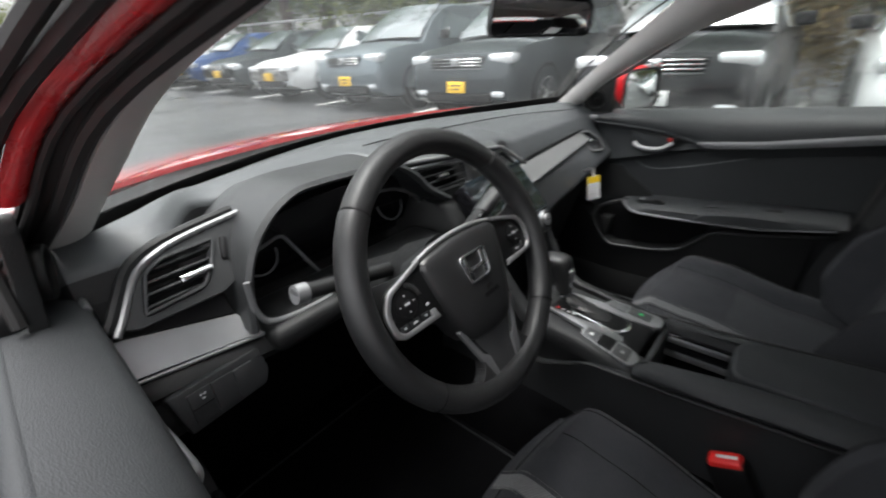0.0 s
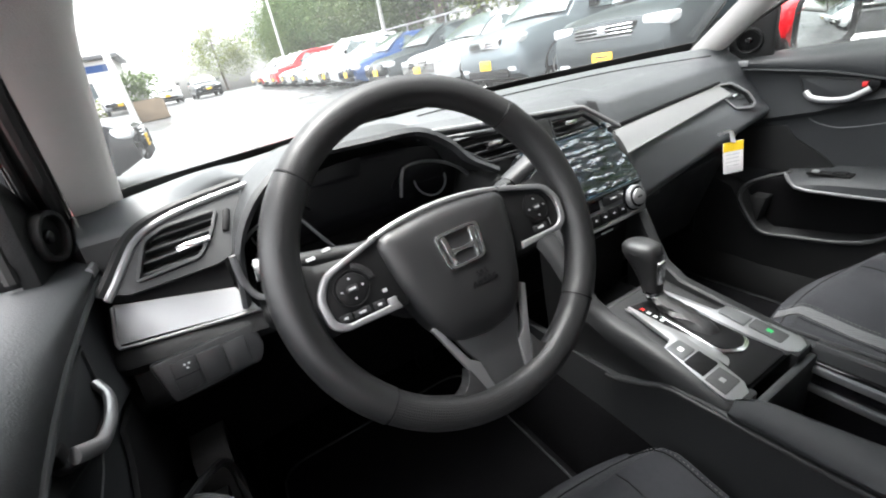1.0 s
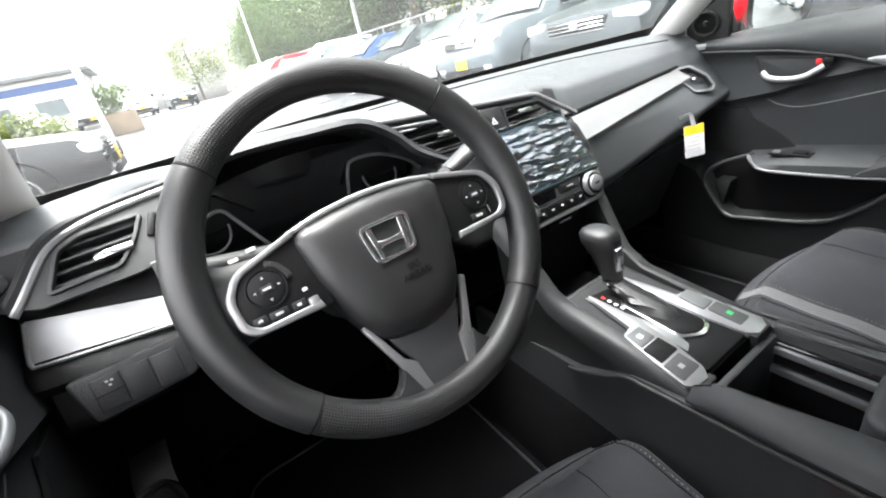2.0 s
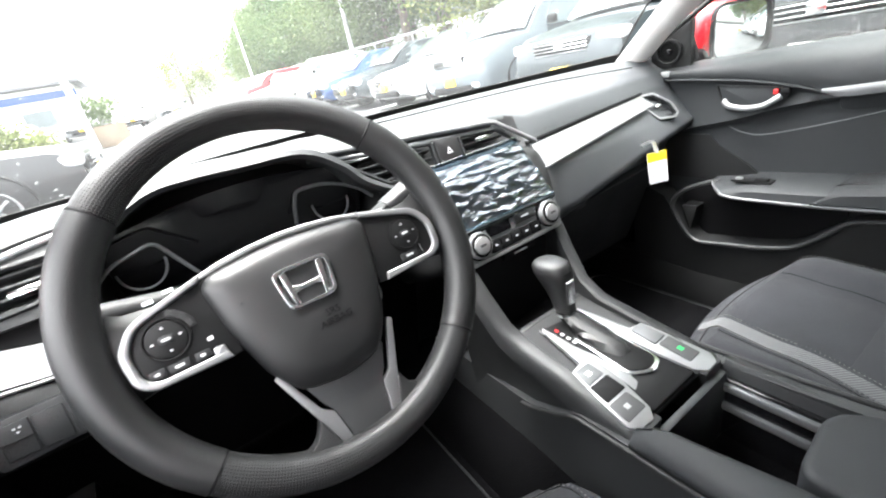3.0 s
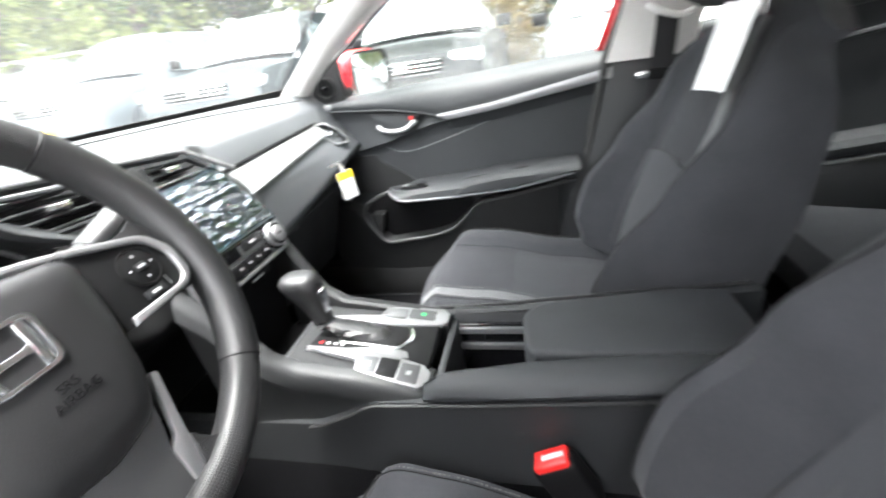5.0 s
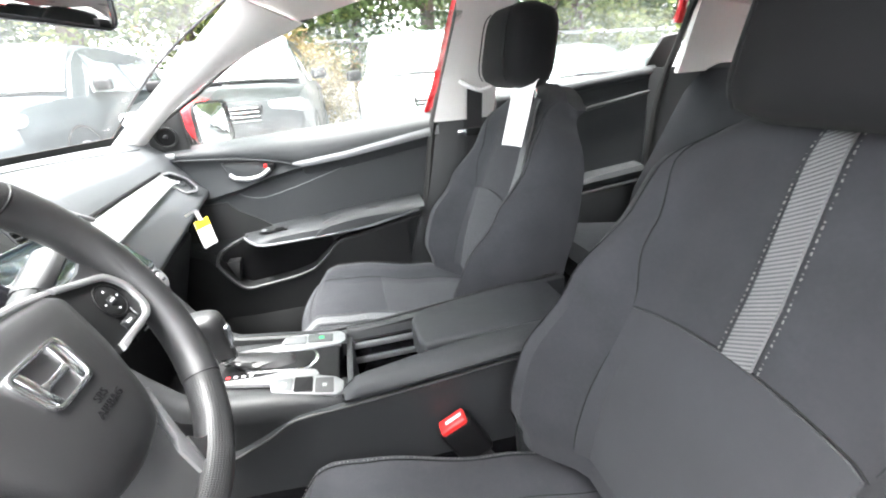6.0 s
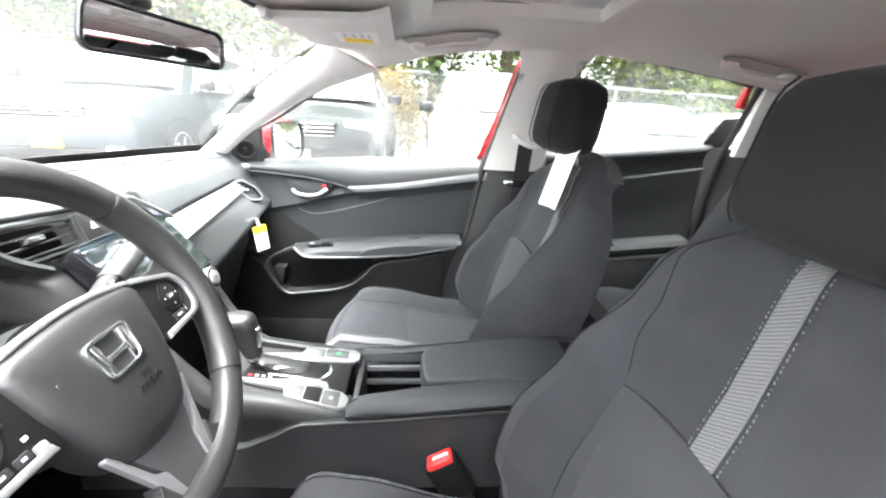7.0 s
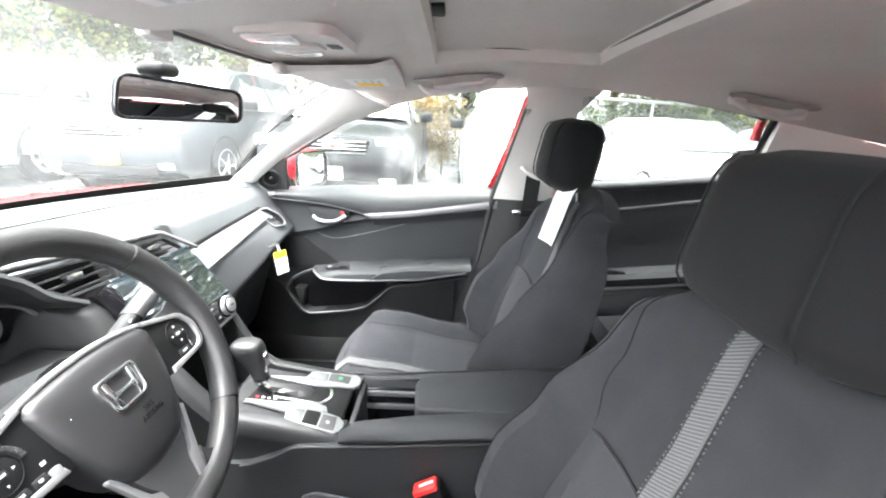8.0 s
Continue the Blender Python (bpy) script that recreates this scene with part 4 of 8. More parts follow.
wing_mirror(AJAR @ MIRROR_X, "red door mirror with black foot, beaded with rain")


# ---- dashboard ----
dash = thing("dashboard", "black soft-touch dashboard with silver trim panels and chrome-edged vents", "dashboard", (0, 0.4, 0.7))


def dash_profile(x):
    """The outline of the dashboard, cut across at x: (y, z) from the windscreen round to the floor side."""
    g = glass_y(x)
    hood = step(-0.64, -0.53, x) * step(-0.14, -0.20, x)
    left = step(-0.50, -0.62, x)
    mid = step(-0.16, -0.12, x) * step(0.215, 0.175, x)
    brow_y = 0.300 + 0.13 * hood + 0.02 * mid + 0.005 * left
    brow_z = 0.902 + 0.028 * hood + 0.026 * left + 0.012 * mid
    top_z = 0.926 + 0.010 * left
    end = step(0.60, 0.76, abs(x))
    p = [(g + 0.02, 0.905), (g - 0.02, 0.922), (g * 0.55 + brow_y * 0.45, top_z + 0.004 + 0.006 * (1 - end)),
         (brow_y + 0.035, brow_z + 0.010 * (1 - hood)), (brow_y, brow_z - 0.012)]
    p += [(0.282 + 0.15 * hood + 0.02 * mid + 0.010 * left, 0.856), (0.277 + 0.155 * hood + 0.01 * mid + 0.012 * left, 0.842),
          (0.262 + 0.16 * hood - 0.02 * mid + 0.010 * left, 0.822), (0.234 + 0.14 * hood - 0.02 * mid + 0.006 * left, 0.782)]
    lip = lines(x, ((-0.75, 0.70), (0.10, 0.68), (0.23, 0.672), (0.66, 0.742), (0.76, 0.755)))
    p += [(0.214 + 0.10 * hood - 0.02 * mid, max(lip + 0.012, 0.69)), (0.222 + 0.10 * hood - 0.02 * mid, lip - 0.006), (0.275 + 0.06 * hood, lip - 0.03),
          (0.330, 0.60), (0.385, 0.44), (0.66, 0.42), (g + 0.02, 0.60)]
    return p


xs = lin(-0.752, 0.757, 84)
rings = []
for x in xs:
    pr = [Vector((y, z)) for y, z in dash_profile(x)]
    e = max(step(-0.735, -0.752, x), step(0.740, 0.757, x))
    rings.append([(x, q.x + e * 0.02, q.y - e * 0.012) for q in rounded([Vector((q.x, q.y)) for q in pr], 0.010, 3)])
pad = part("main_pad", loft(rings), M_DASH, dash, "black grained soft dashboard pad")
# faces below the brow and left of the passenger side take the darkened plastic
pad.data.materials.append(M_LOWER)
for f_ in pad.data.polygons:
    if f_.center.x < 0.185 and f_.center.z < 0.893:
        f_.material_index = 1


# seam along the top pad
sm = bmesh.new()
tube(curve([(-0.16, 0.462, 0.936), (-0.1, 0.463, 0.936), (0.0, 0.46, 0.934), (0.35, 0.40, 0.931), (0.62, 0.315, 0.918)], 6), 0.0016, 6, bm=sm)
part("pad_seam", sm, M_DARK, dash)

# passenger's silver panel
def silver_face(u, v):
    top, low = 0.831 + 0.017 * u, 0.786 + 0.036 * u
    z = top + (low - top) * v
    y = lines(z, ((0.74, 0.222), (0.782, 0.234), (0.822, 0.262), (0.842, 0.277), (0.856, 0.282)))
    return Vector((0.192 + 0.40 * u + 0.028 * u * v, y - 0.007, z + 0.003))


part("silver_panel", sheet(silver_face, lin(0, 1, 17), lin(0, 1, 6), 0.008, flip=True), M_SILVER, dash, "satin silver panel across the passenger side")
# dark bar drawn for the shade in the groove above the silver panel
gr = bmesh.new()
tube([silver_face(u, -0.09) + Vector((0, 0.004, 0.002)) for u in lin(-0.02, 1.02, 12)], 0.004, 6, bm=gr)
part("shadow_gap", gr, M_DARK, dash)
ed = bmesh.new()
tube([silver_face(u, 1.03) for u in lin(0, 1, 12)], 0.0025, 6, bm=ed)
part("panel_edge", ed, M_GREY, dash)


def air_vent(outline, tabs, slats, o, xdir, ydir, chrome, label, tab_x, depth=0.035, skew=0.0):
    """A vent: dark box, slats and a tab, in a plane of its own."""
    m = basis(o, xdir, ydir)
    v = part("air_vent", ringframe(outline, inset(outline, 0.004), 0.010, m @ pose(0, 0, -0.006), 0.001), M_PLASTIC, dash, label)
    part("vent_box", prism(inset(outline, 0.002), 0.004, m @ pose(0, 0, -depth), 0), M_DARK, v)
    ys_ = [p[1] for p in outline]
    lo, hi = min(ys_), max(ys_)
    for k in range(slats):
        yy = lo + (hi - lo) * (k + 0.7) / (slats + 0.4)
        cut = []
        n_ = len(outline)
        for i in range(n_):
            a, b = outline[i], outline[(i + 1) % n_]
            if (a[1] - yy) * (b[1] - yy) < 0:
                cut.append(a[0] + (b[0] - a[0]) * (yy - a[1]) / (b[1] - a[1]))
        if len(cut) >= 2:
            x0, x1 = min(cut) + 0.003, max(cut) - 0.003
            part("slat", box(((x0 + x1) / 2, yy, -0.014), (x1 - x0, 0.0035, 0.020), 0.0012, 2, m @ pose(0, 0, 0, 0, 0, 0)), M_PLASTIC, v)
    for tx, ty, tw in tabs:
        part("tab", box((tx, ty, 0.000), (tw, 0.0085, 0.014), 0.002, 2, m), M_CHROME, v, "chrome airflow tab")
    return v, m


# driver's outer vent: the plane leans forward with height
LV_O, LV_X, LV_Y = (-0.610, 0.275, 0.884), (1, 0.10, 0), (0.0, 0.60, 0.80)
lv = rounded([(-0.081, -0.034), (-0.004, -0.031), (0.021, -0.004), (0.040, 0.029), (-0.030, 0.028), (-0.057, 0.017)], 0.008)
v, m = air_vent(lv, [(-0.005, -0.010, 0.042)], 4, LV_O, LV_X, LV_Y, True, "driver side air vent with thin slats", 0)
sur = rounded([(-0.108, -0.043), (0.014, -0.046), (0.036, -0.037), (0.074, 0.018), (0.088, 0.048), (0.010, 0.0415), (-0.034, 0.0325), (-0.062, 0.018), (-0.088, -0.012)], 0.008)
part("vent_panel", ringframe(radial(sur, (-0.015, 0.0)), radial(inset(lv, -0.001), (-0.015, 0.0)), 0.006, m @ pose(0, 0, -0.006), 0), M_CONSOLE, v, "dark satin vent surround")
EDGE_LV = curve([(-0.1135, -0.042, 0.0), (-0.100, -0.026, 0.0), (-0.088, -0.010, 0.0), (-0.064, 0.019, 0.0), (-0.034, 0.0345, 0.0), (0.010, 0.0435, 0.0), (0.088, 0.0505, 0.0)], 5)
ch = bmesh.new()
tube([m @ Vector((x, y, 0.001)) for x, y, _ in EDGE_LV], 0.0048, 8, bm=ch)
part("chrome_edge", ch, M_RAIL, v, "bright curved edge strip")
ol_ = bmesh.new()
tube([m @ Vector((x - 0.006, y + 0.008, -0.002)) for x, y, _ in EDGE_LV], 0.0075, 8, bm=ol_)
part("outer_lip", ol_, M_LOWER, v, "dark lip outside the bright strip")
part("thumb_wheel", box((0.043, 0.009, 0.001), (0.009, 0.034, 0.008), 0.003, 2, m @ pose(0.043, 0.009, 0, 0, 0, -24) @ pose(-0.043, -0.009, 0)), M_DARK, v)

# driver's silver shelf and its rim
def shelf(u, v_):
    x = -0.724 + (0.134 + 0.018 * v_) * u - 0.008 * v_ * (1 - u)
    top, low = 0.836 - 0.028 * u, 0.794 - 0.016 * u
    return Vector((x, 0.262 - 0.026 * v_ - 0.014 * u, top + (low - top) * v_))


part("silver_shelf", sheet(shelf, lin(0, 1, 9), lin(0, 1, 5), 0.008, flip=True), M_SILVER, dash, "satin silver panel below the driver vent")
rm = bmesh.new()
tube(curve([shelf(-0.005, 0.05), shelf(-0.015, 0.8), shelf(0.0, 1.05), shelf(0.06, 1.10), shelf(0.5, 1.10), shelf(1.0, 1.08)], 5), 0.0026, 8, bm=rm)
part("shelf_rim", rm, M_RAIL, dash, "bright rim of the silver panel")
lowp = [[(x, y + dy, z + dz) for y, z in ((0.32, 0.800), (0.246, 0.790), (0.226, 0.780), (0.218, 0.766), (0.226, 0.752), (0.32, 0.745))] for x, dy, dz in ((-0.752, 0.04, 0.0), (-0.744, 0.008, 0.0), (-0.73, 0.0, 0.0), (-0.66, -0.004, -0.004), (-0.59, -0.008, -0.014), (-0.54, -0.006, -0.020))]
part("lower_roll", loft(lowp), M_LOWER, dash, "padded roll below the silver panel")
# dark sheet added for the shade between vent panel and silver shelf
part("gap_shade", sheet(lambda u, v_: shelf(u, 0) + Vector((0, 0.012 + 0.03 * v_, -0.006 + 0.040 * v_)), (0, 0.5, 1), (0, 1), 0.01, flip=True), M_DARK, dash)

# fuse panel with switch blanks
FP = basis((-0.643, 0.202, 0.738), (0.99, 0.14, -0.07), (0.05, 0.30, 0.95))
part("switch_panel", prism(rounded([(-0.056, -0.028), (0.050, -0.024), (0.060, -0.005), (0.056, 0.030), (-0.068, 0.028)], 0.006), 0.014, FP @ pose(0, 0, -0.010), 0.003), M_PLASTIC, dash, "black panel with switch blanks")
for k_ in range(3):
    part("switch_blank", box((-0.034 + 0.030 * k_, 0.001 - 0.001 * k_, 0.0045), (0.0280, 0.040, 0.004), 0.0015, 2, FP), M_PLASTIC, dash)
part("switch_line", box((-0.034, 0.001, 0.0075), (0.029, 0.0015, 0.001), 0.0003, 1, FP), M_DARK, dash)
for k_, (a, b) in enumerate(((-0.033, 0.014), (-0.028, 0.014), (-0.031, 0.009))):
    part("switch_symbol", box((a, b, 0.0073), (0.0028, 0.0022, 0.0006), 0.0002, 1, FP), M_WHITEINK, dash)
# knee panel wears the carpet colour to paint the shade under the dashboard
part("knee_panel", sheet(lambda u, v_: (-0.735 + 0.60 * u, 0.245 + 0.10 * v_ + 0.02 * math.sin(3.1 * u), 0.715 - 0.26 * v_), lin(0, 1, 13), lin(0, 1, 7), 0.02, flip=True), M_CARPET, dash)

# instrument hood
HO = [(-0.590, 0.790), (-0.574, 0.860), (-0.545, 0.908), (-0.508, 0.938), (-0.466, 0.9555), (-0.420, 0.9585), (-0.350, 0.956), (-0.268, 0.951), (-0.218, 0.921), (-0.188, 0.886), (-0.140, 0.854)]
HI = [(-0.578, 0.790), (-0.562, 0.856), (-0.534, 0.898), (-0.500, 0.926), (-0.462, 0.9415), (-0.418, 0.9440), (-0.352, 0.9415), (-0.274, 0.9365), (-0.228, 0.908), (-0.200, 0.876), (-0.152, 0.846)]
ho, hi_ = curve([(a, b, 0) for a, b in HO], 4), curve([(a, b, 0) for a, b in HI], 4)
rings = []
for (a, b) in zip(ho, hi_):
    t = (a.y - 0.79) / 0.18
    yf = 0.205 + 0.040 * t
    rings.append([(a.x, 0.46, a.y - 0.03), (a.x, 0.36, a.y), (a.x, yf + 0.006, a.y - 0.001), (a.x * 0.5 + b.x * 0.5, yf, a.y * 0.5 + b.y * 0.5), (b.x, yf + 0.006, b.y + 0.001), (b.x * 0.96 - 0.014, 0.34, b.y * 0.94 + 0.045), (b.x * 0.96 - 0.014, 0.46, b.y - 0.03)])
hood = part("instrument_hood", loft(rings), M_PLASTIC, dash, "arched soft black hood over the instruments")
part("instrument_face", prism([(p.x * 0.97 - 0.011, p.y - 0.010) for p in hi_] + [(-0.17, 0.775), (-0.57, 0.775)], 0.01, Matrix.Translation((0, 0.36, 0)) @ Matrix.Rotation(radians(90), 4, "X") @ Matrix.Diagonal((1, 1, 1, 1)), 0), M_DARK, dash, "unlit black instrument panel")
part("instrument_lens", sheet(lambda u, v_: (-0.55 + 0.37 * u, 0.335 - 0.05 * v_, 0.80 + 0.125 * v_ * (0.8 + 0.2 * math.sin(math.pi * u))), lin(0, 1, 9), lin(0, 1, 5), 0.003, flip=True), M_GLOSS, dash, "dark glossy instrument lens")
bz = bmesh.new()
tube(curve([(-0.300, 0.300, 0.835), (-0.292, 0.296, 0.872), (-0.280, 0.294, 0.886), (-0.235, 0.292, 0.883), (-0.190, 0.292, 0.862), (-0.165, 0.292, 0.838)], 5), 0.0030, 8, bm=bz)
part("gauge_bezel", bz, M_GREY, dash, "grey arc round the fuel gauge")
bz = bmesh.new()
tube(rounded([Vector(p) for p in ((-0.571, 0.270, 0.846), (-0.540, 0.272, 0.871), (-0.487, 0.274, 0.885), (-0.455, 0.272, 0.828), (-0.438, 0.272, 0.800))], 0.012, 4, False), 0.0026, 8, bm=bz)
part("gauge_bezel", bz, M_GREY, dash, "grey edge round the temperature gauge")
bz = bmesh.new()
tube(rounded([Vector(p) + Vector((0.012, 0, 0)) for p in ((-0.589, 0.216, 0.862), (-0.5895, 0.215, 0.836), (-0.588, 0.214, 0.816), (-0.579, 0.213, 0.795), (-0.555, 0.212, 0.787), (-0.52, 0.212, 0.783), (-0.47, 0.214, 0.782))], 0.014, 4, False), 0.0045, 8, bm=bz)
part("bezel_edge", bz, M_SPOKE, dash, "silver edge at the foot of the instruments")
for gx in (-0.515, -0.235):
    part("gauge_ring", ringframe([(0.032 * math.cos(a), 0.032 * math.sin(a)) for a in lin(0, 6.02, 24)], [(0.029 * math.cos(a), 0.029 * math.sin(a)) for a in lin(0, 6.02, 24)], 0.003,
         basis((gx, 0.310, 0.848), (1, 0, 0), (0, 0.35, 0.94)), 0.0005), M_GREY, dash)
part("shroud_ledge", box((-0.37, 0.25, 0.765), (0.40, 0.12, 0.04), 0.015, 3), M_LOWER, dash)

# centre vents
CV_O, CV_X, CV_Y = (-0.02, 0.262, 0.878), (1, 0.0, -0.03), (0.0, 0.35, 0.94)
for nm, o, t in (("left", rounded([(-0.125, -0.026), (-0.022, -0.028), (-0.022, 0.022), (-0.190, 0.036), (-0.200, 0.030)], 0.004), [(-0.10, 0.004, 0.030)]),
                 ("right", rounded([(0.036, -0.030), (0.110, -0.030), (0.176, -0.024), (0.128, 0.016), (0.036, 0.020)], 0.004), [(0.085, 0.003, 0.032)])):
    v, m = air_vent(o, t, 4, CV_O, CV_X, CV_Y, False, "centre air vent with black slats", 0)
hz = part("hazard_button", prism(rounded([(-0.020, -0.030), (0.034, -0.030), (0.030, 0.024), (-0.018, 0.024)], 0.006), 0.012, m @ pose(0, 0, -0.006), 0.003), M_HUB, dash, "grey hazard light button")
tri = [(0.0, -0.006), (0.013, -0.006), (0.0065, 0.006)]
part("triangle", ringframe([Vector(p) for p in tri], [Vector((0.0065, -0.002)) + (Vector(p) - Vector((0.0065, -0.002))) * 0.55 for p in tri], 0.001, m @ pose(0, 0, 0.0055), 0), M_WHITEINK, hz, "pale warning triangle")
cc = bmesh.new()
tube([m @ Vector(p) for p in curve([(-0.225, 0.050, 0.004), (-0.10, 0.041, 0.004), (0.05, 0.032, 0.004), (0.118, 0.027, 0.004), (0.140, 0.016, 0.005), (0.208, -0.032, 0.008)], 5)], 0.0045, 8, bm=cc)
part("chrome_edge", cc, M_RAIL, dash, "bright strip over the centre vents")
part("vent_brow", sheet(lambda u, v_: m @ Vector((-0.24 + 0.36 * u, 0.050 - 0.022 * u + 0.022 * v_, 0.004 - 0.02 * v_)), lin(0, 1, 9), lin(0, 1, 4), 0.012, flip=False), M_DASH, dash)

# passenger's end vent
RV_O, RV_X, RV_Y = (0.662, 0.246, 0.812), (0.97, -0.22, -0.05), (0.05, 0.50, 0.86)
rvo = rounded([(-0.044, -0.030), (0.008, -0.034), (0.021, -0.024), (0.010, 0.006), (-0.034, 0.037), (-0.088, 0.036), (-0.074, 0.004)], 0.005)
v, m = air_vent(rvo, [(-0.030, 0.003, 0.020)], 4, RV_O, RV_X, RV_Y, True, "small passenger side air vent", 0, depth=0.02)
part("chrome_edge", ringframe(inset(rvo, -0.003), inset(rvo, 0.002), 0.006, m @ pose(0, 0, 0.001), 0.0015), M_SPOKE, v, "satin silver edge strip")
part("glovebox_lid", prism(rounded([(-0.19, -0.14), (0.22, -0.14), (0.25, 0.11), (-0.21, 0.08)], 0.02), 0.02, basis((0.42, 0.325, 0.565), (1, 0, 0), (0, -0.30, 0.95)), 0.006), M_LOWER, dash, "black glovebox lid")
part("glovebox_catch", box((0.275, 0.232, 0.672), (0.06, 0.016, 0.014), 0.004), M_HUB, dash)

# ---- screen and climate controls ----
unit = thing("touchscreen", "dark touchscreen still wearing its wrinkled clear protective film", "touchscreen", (0.01, 0.2, 0.76))
SC = basis((0.010, 0.186, 0.812), (1, 0, 0), (0, 0.665, 0.747))
part("casing", prism(rrect(0.226, 0.134, 0.010), 0.03, SC @ pose(0, 0, -0.028), 0.003), M_GLOSS, unit, "glossy black casing")
part("display", prism(rrect(0.205, 0.118, 0.005), 0.002, SC @ pose(0, 0, 0.002), 0.0005), M_GLOSS, unit, "unlit black display")


def film(u, v_):
    x, y = -0.108 + 0.216 * u, -0.060 + 0.128 * v_
    w = noise.noise(Vector((x * 22, y * 85, 1.3))) + 0.5 * noise.noise(Vector((x * 60, y * 150, 7.1)))
    w2 = noise.noise(Vector((x * 35 + 5, y * 70, 3.3)))
    return SC @ Vector((x, y, 0.006 + 0.0032 * max(0, w + 0.1) + 0.0015 * abs(w2) + 0.006 * step(0.92, 1.0, v_)))


M_FILM = pane_glass("clear_plastic_film", (0.56, 0.68, 0.76), 0.22, 0.14, 3.0)
part("protective_film", sheet(film, lin(0, 1, 70), lin(0, 1, 70), 0.0003), M_FILM, unit, "wrinkled clear plastic film", sharp=180)
part("home_strip", box((-0.100, 0, 0.003), (0.012, 0.10, 0.001), 0.0003, 1, SC), M_GLOSS, unit)

clim = thing("climate_panel", "silver climate control panel with two chrome dials", "climate control", (0.01, 0.14, 0.74))
CL = basis((0.009, 0.141, 0.741), (1, 0, 0), (0, 0.27, 0.963))
part("face", prism(rounded([(-0.104, -0.031), (0.106, -0.031), (0.110, 0.029), (-0.106, 0.031)], 0.008), 0.016, CL @ pose(0, 0, -0.014), 0.003), M_RAIL, clim, "satin silver face plate")
part("face_rim", ringframe(rounded([(-0.106, -0.033), (0.108, -0.033), (0.112, 0.031), (-0.108, 0.033)], 0.009), rounded([(-0.099, -0.026), (0.101, -0.026), (0.104, 0.025), (-0.101, 0.026)], 0.007), 0.006, CL @ pose(0, 0, -0.001), 0.0015), M_RAIL, clim, "bright chrome rim")
part("button_row", prism(rounded([(-0.058, -0.024), (0.060, -0.024), (0.058, -0.003), (-0.056, -0.003)], 0.003), 0.003, CL @ pose(0, 0, 0.001), 0.0008), M_GLOSS, clim, "black row of buttons")
part("readout", prism(rrect(0.052, 0.022, 0.003), 0.003, CL @ pose(-0.030, 0.014, 0.001), 0.0008), M_GLOSS, clim, "blank black readout")
part("mode_button", prism(rrect(0.050, 0.018, 0.003), 0.005, CL @ pose(0.030, 0.014, 0.001), 0.001), M_HUB, clim)
part("mode_text", box((0.030, 0.014, 0.0063), (0.016, 0.0028, 0.0005), 0.0001, 1, CL), M_WHITEINK, clim)
for k_ in range(5):
    b_ = part("climate_button", prism(rrect(0.0205, 0.0185, 0.002), 0.003, CL @ pose(-0.046 + 0.0233 * k_, -0.0135, 0.003), 0.0008), M_DARK, clim)
    part("symbol", box((-0.046 + 0.0233 * k_, -0.0125, 0.0062), (0.0055, 0.0030, 0.0005), 0.0001, 1, CL), M_WHITEINK, b_)
for sx in (-0.080, 0.082):
    kn = part("dial", disc(0.0225, 0.014, CL @ pose(sx, 0.0, 0.001), 32, 0.002), M_RAIL, clim, "chrome ringed dial")
    part("dial_groove", disc(0.0194, 0.0006, CL @ pose(sx, 0.0, 0.0149), 32, 0.0002), M_DARK, kn, "dark ring round the dial face")
    part("dial_face", disc(0.0148, 0.0050, CL @ pose(sx, 0.0, 0.0145), 32, 0.0015), M_SILVER, kn)
    part("dial_collar", ringframe([(0.0255 * math.cos(a), 0.0255 * math.sin(a)) for a in lin(0, 6.06, 28)], [(0.021 * math.cos(a), 0.021 * math.sin(a)) for a in lin(0, 6.06, 28)], 0.005, CL @ pose(sx, 0, 0.001), 0.001), M_GLOSS, kn)
    part("dial_mark", box((sx, 0.0, 0.0197), (0.012, 0.004, 0.0005), 0.0001, 1, CL), M_INK, kn)
part("seat_heat_bar", box((0.012, 0.138, 0.700), (0.075, 0.012, 0.012), 0.003), M_DARK, clim)
part("bar_text", box((0.012, 0.1305, 0.701), (0.030, 0.0008, 0.003), 0.0002, 1), M_WHITEINK, clim)

# tag hanging from the dashboard's end
tag = thing("hang_tag", "white and yellow paper tag hanging below the dashboard end", "paper tag", (0.51, 0.2, 0.70))
TG = basis((0.520, 0.184, 0.696), (0.85, -0.52, 0.05), (0.10, 0.06, 1.0))
part("card", prism(rrect(0.046, 0.076, 0.003), 0.0012, TG, 0.0002), M_PAPER, tag)
part("yellow_band", prism([(-0.023, 0.016), (0.023, 0.016), (0.023, 0.038), (-0.023, 0.038)], 0.0006, TG @ pose(0, 0, 0.0012), 0), M_YELLOW, tag)
for k_ in range(4):
    part("print_line", box((-0.002, 0.008 - 0.009 * k_, 0.0014), (0.034 - 0.005 * (k_ % 2), 0.0022, 0.0004), 0.0001, 1, TG), M_WHITEINK, tag)
lp = bmesh.new()
tube(curve([TG @ Vector((0.0, 0.036, 0.002)), TG @ Vector((-0.004, 0.052, 0.004)), TG @ Vector((-0.012, 0.066, 0.010)), (0.502, 0.214, 0.752)], 6), 0.0055, 6, flat=0.25, bm=lp)
part("loop", lp, M_PAPER, tag)


# ---- steering wheel ----
wheel = thing("steering_wheel", "black leather three-spoke steering wheel with silver spoke trim", "steering wheel", (-0.37, 0.015, 0.859))
TH = radians(25.5)
W = basis((-0.370, 0.015, 0.859), (1, 0, 0.0), (0, math.sin(TH), math.cos(TH))) @ pose(0, 0, 0, 0, 0, 1.2)


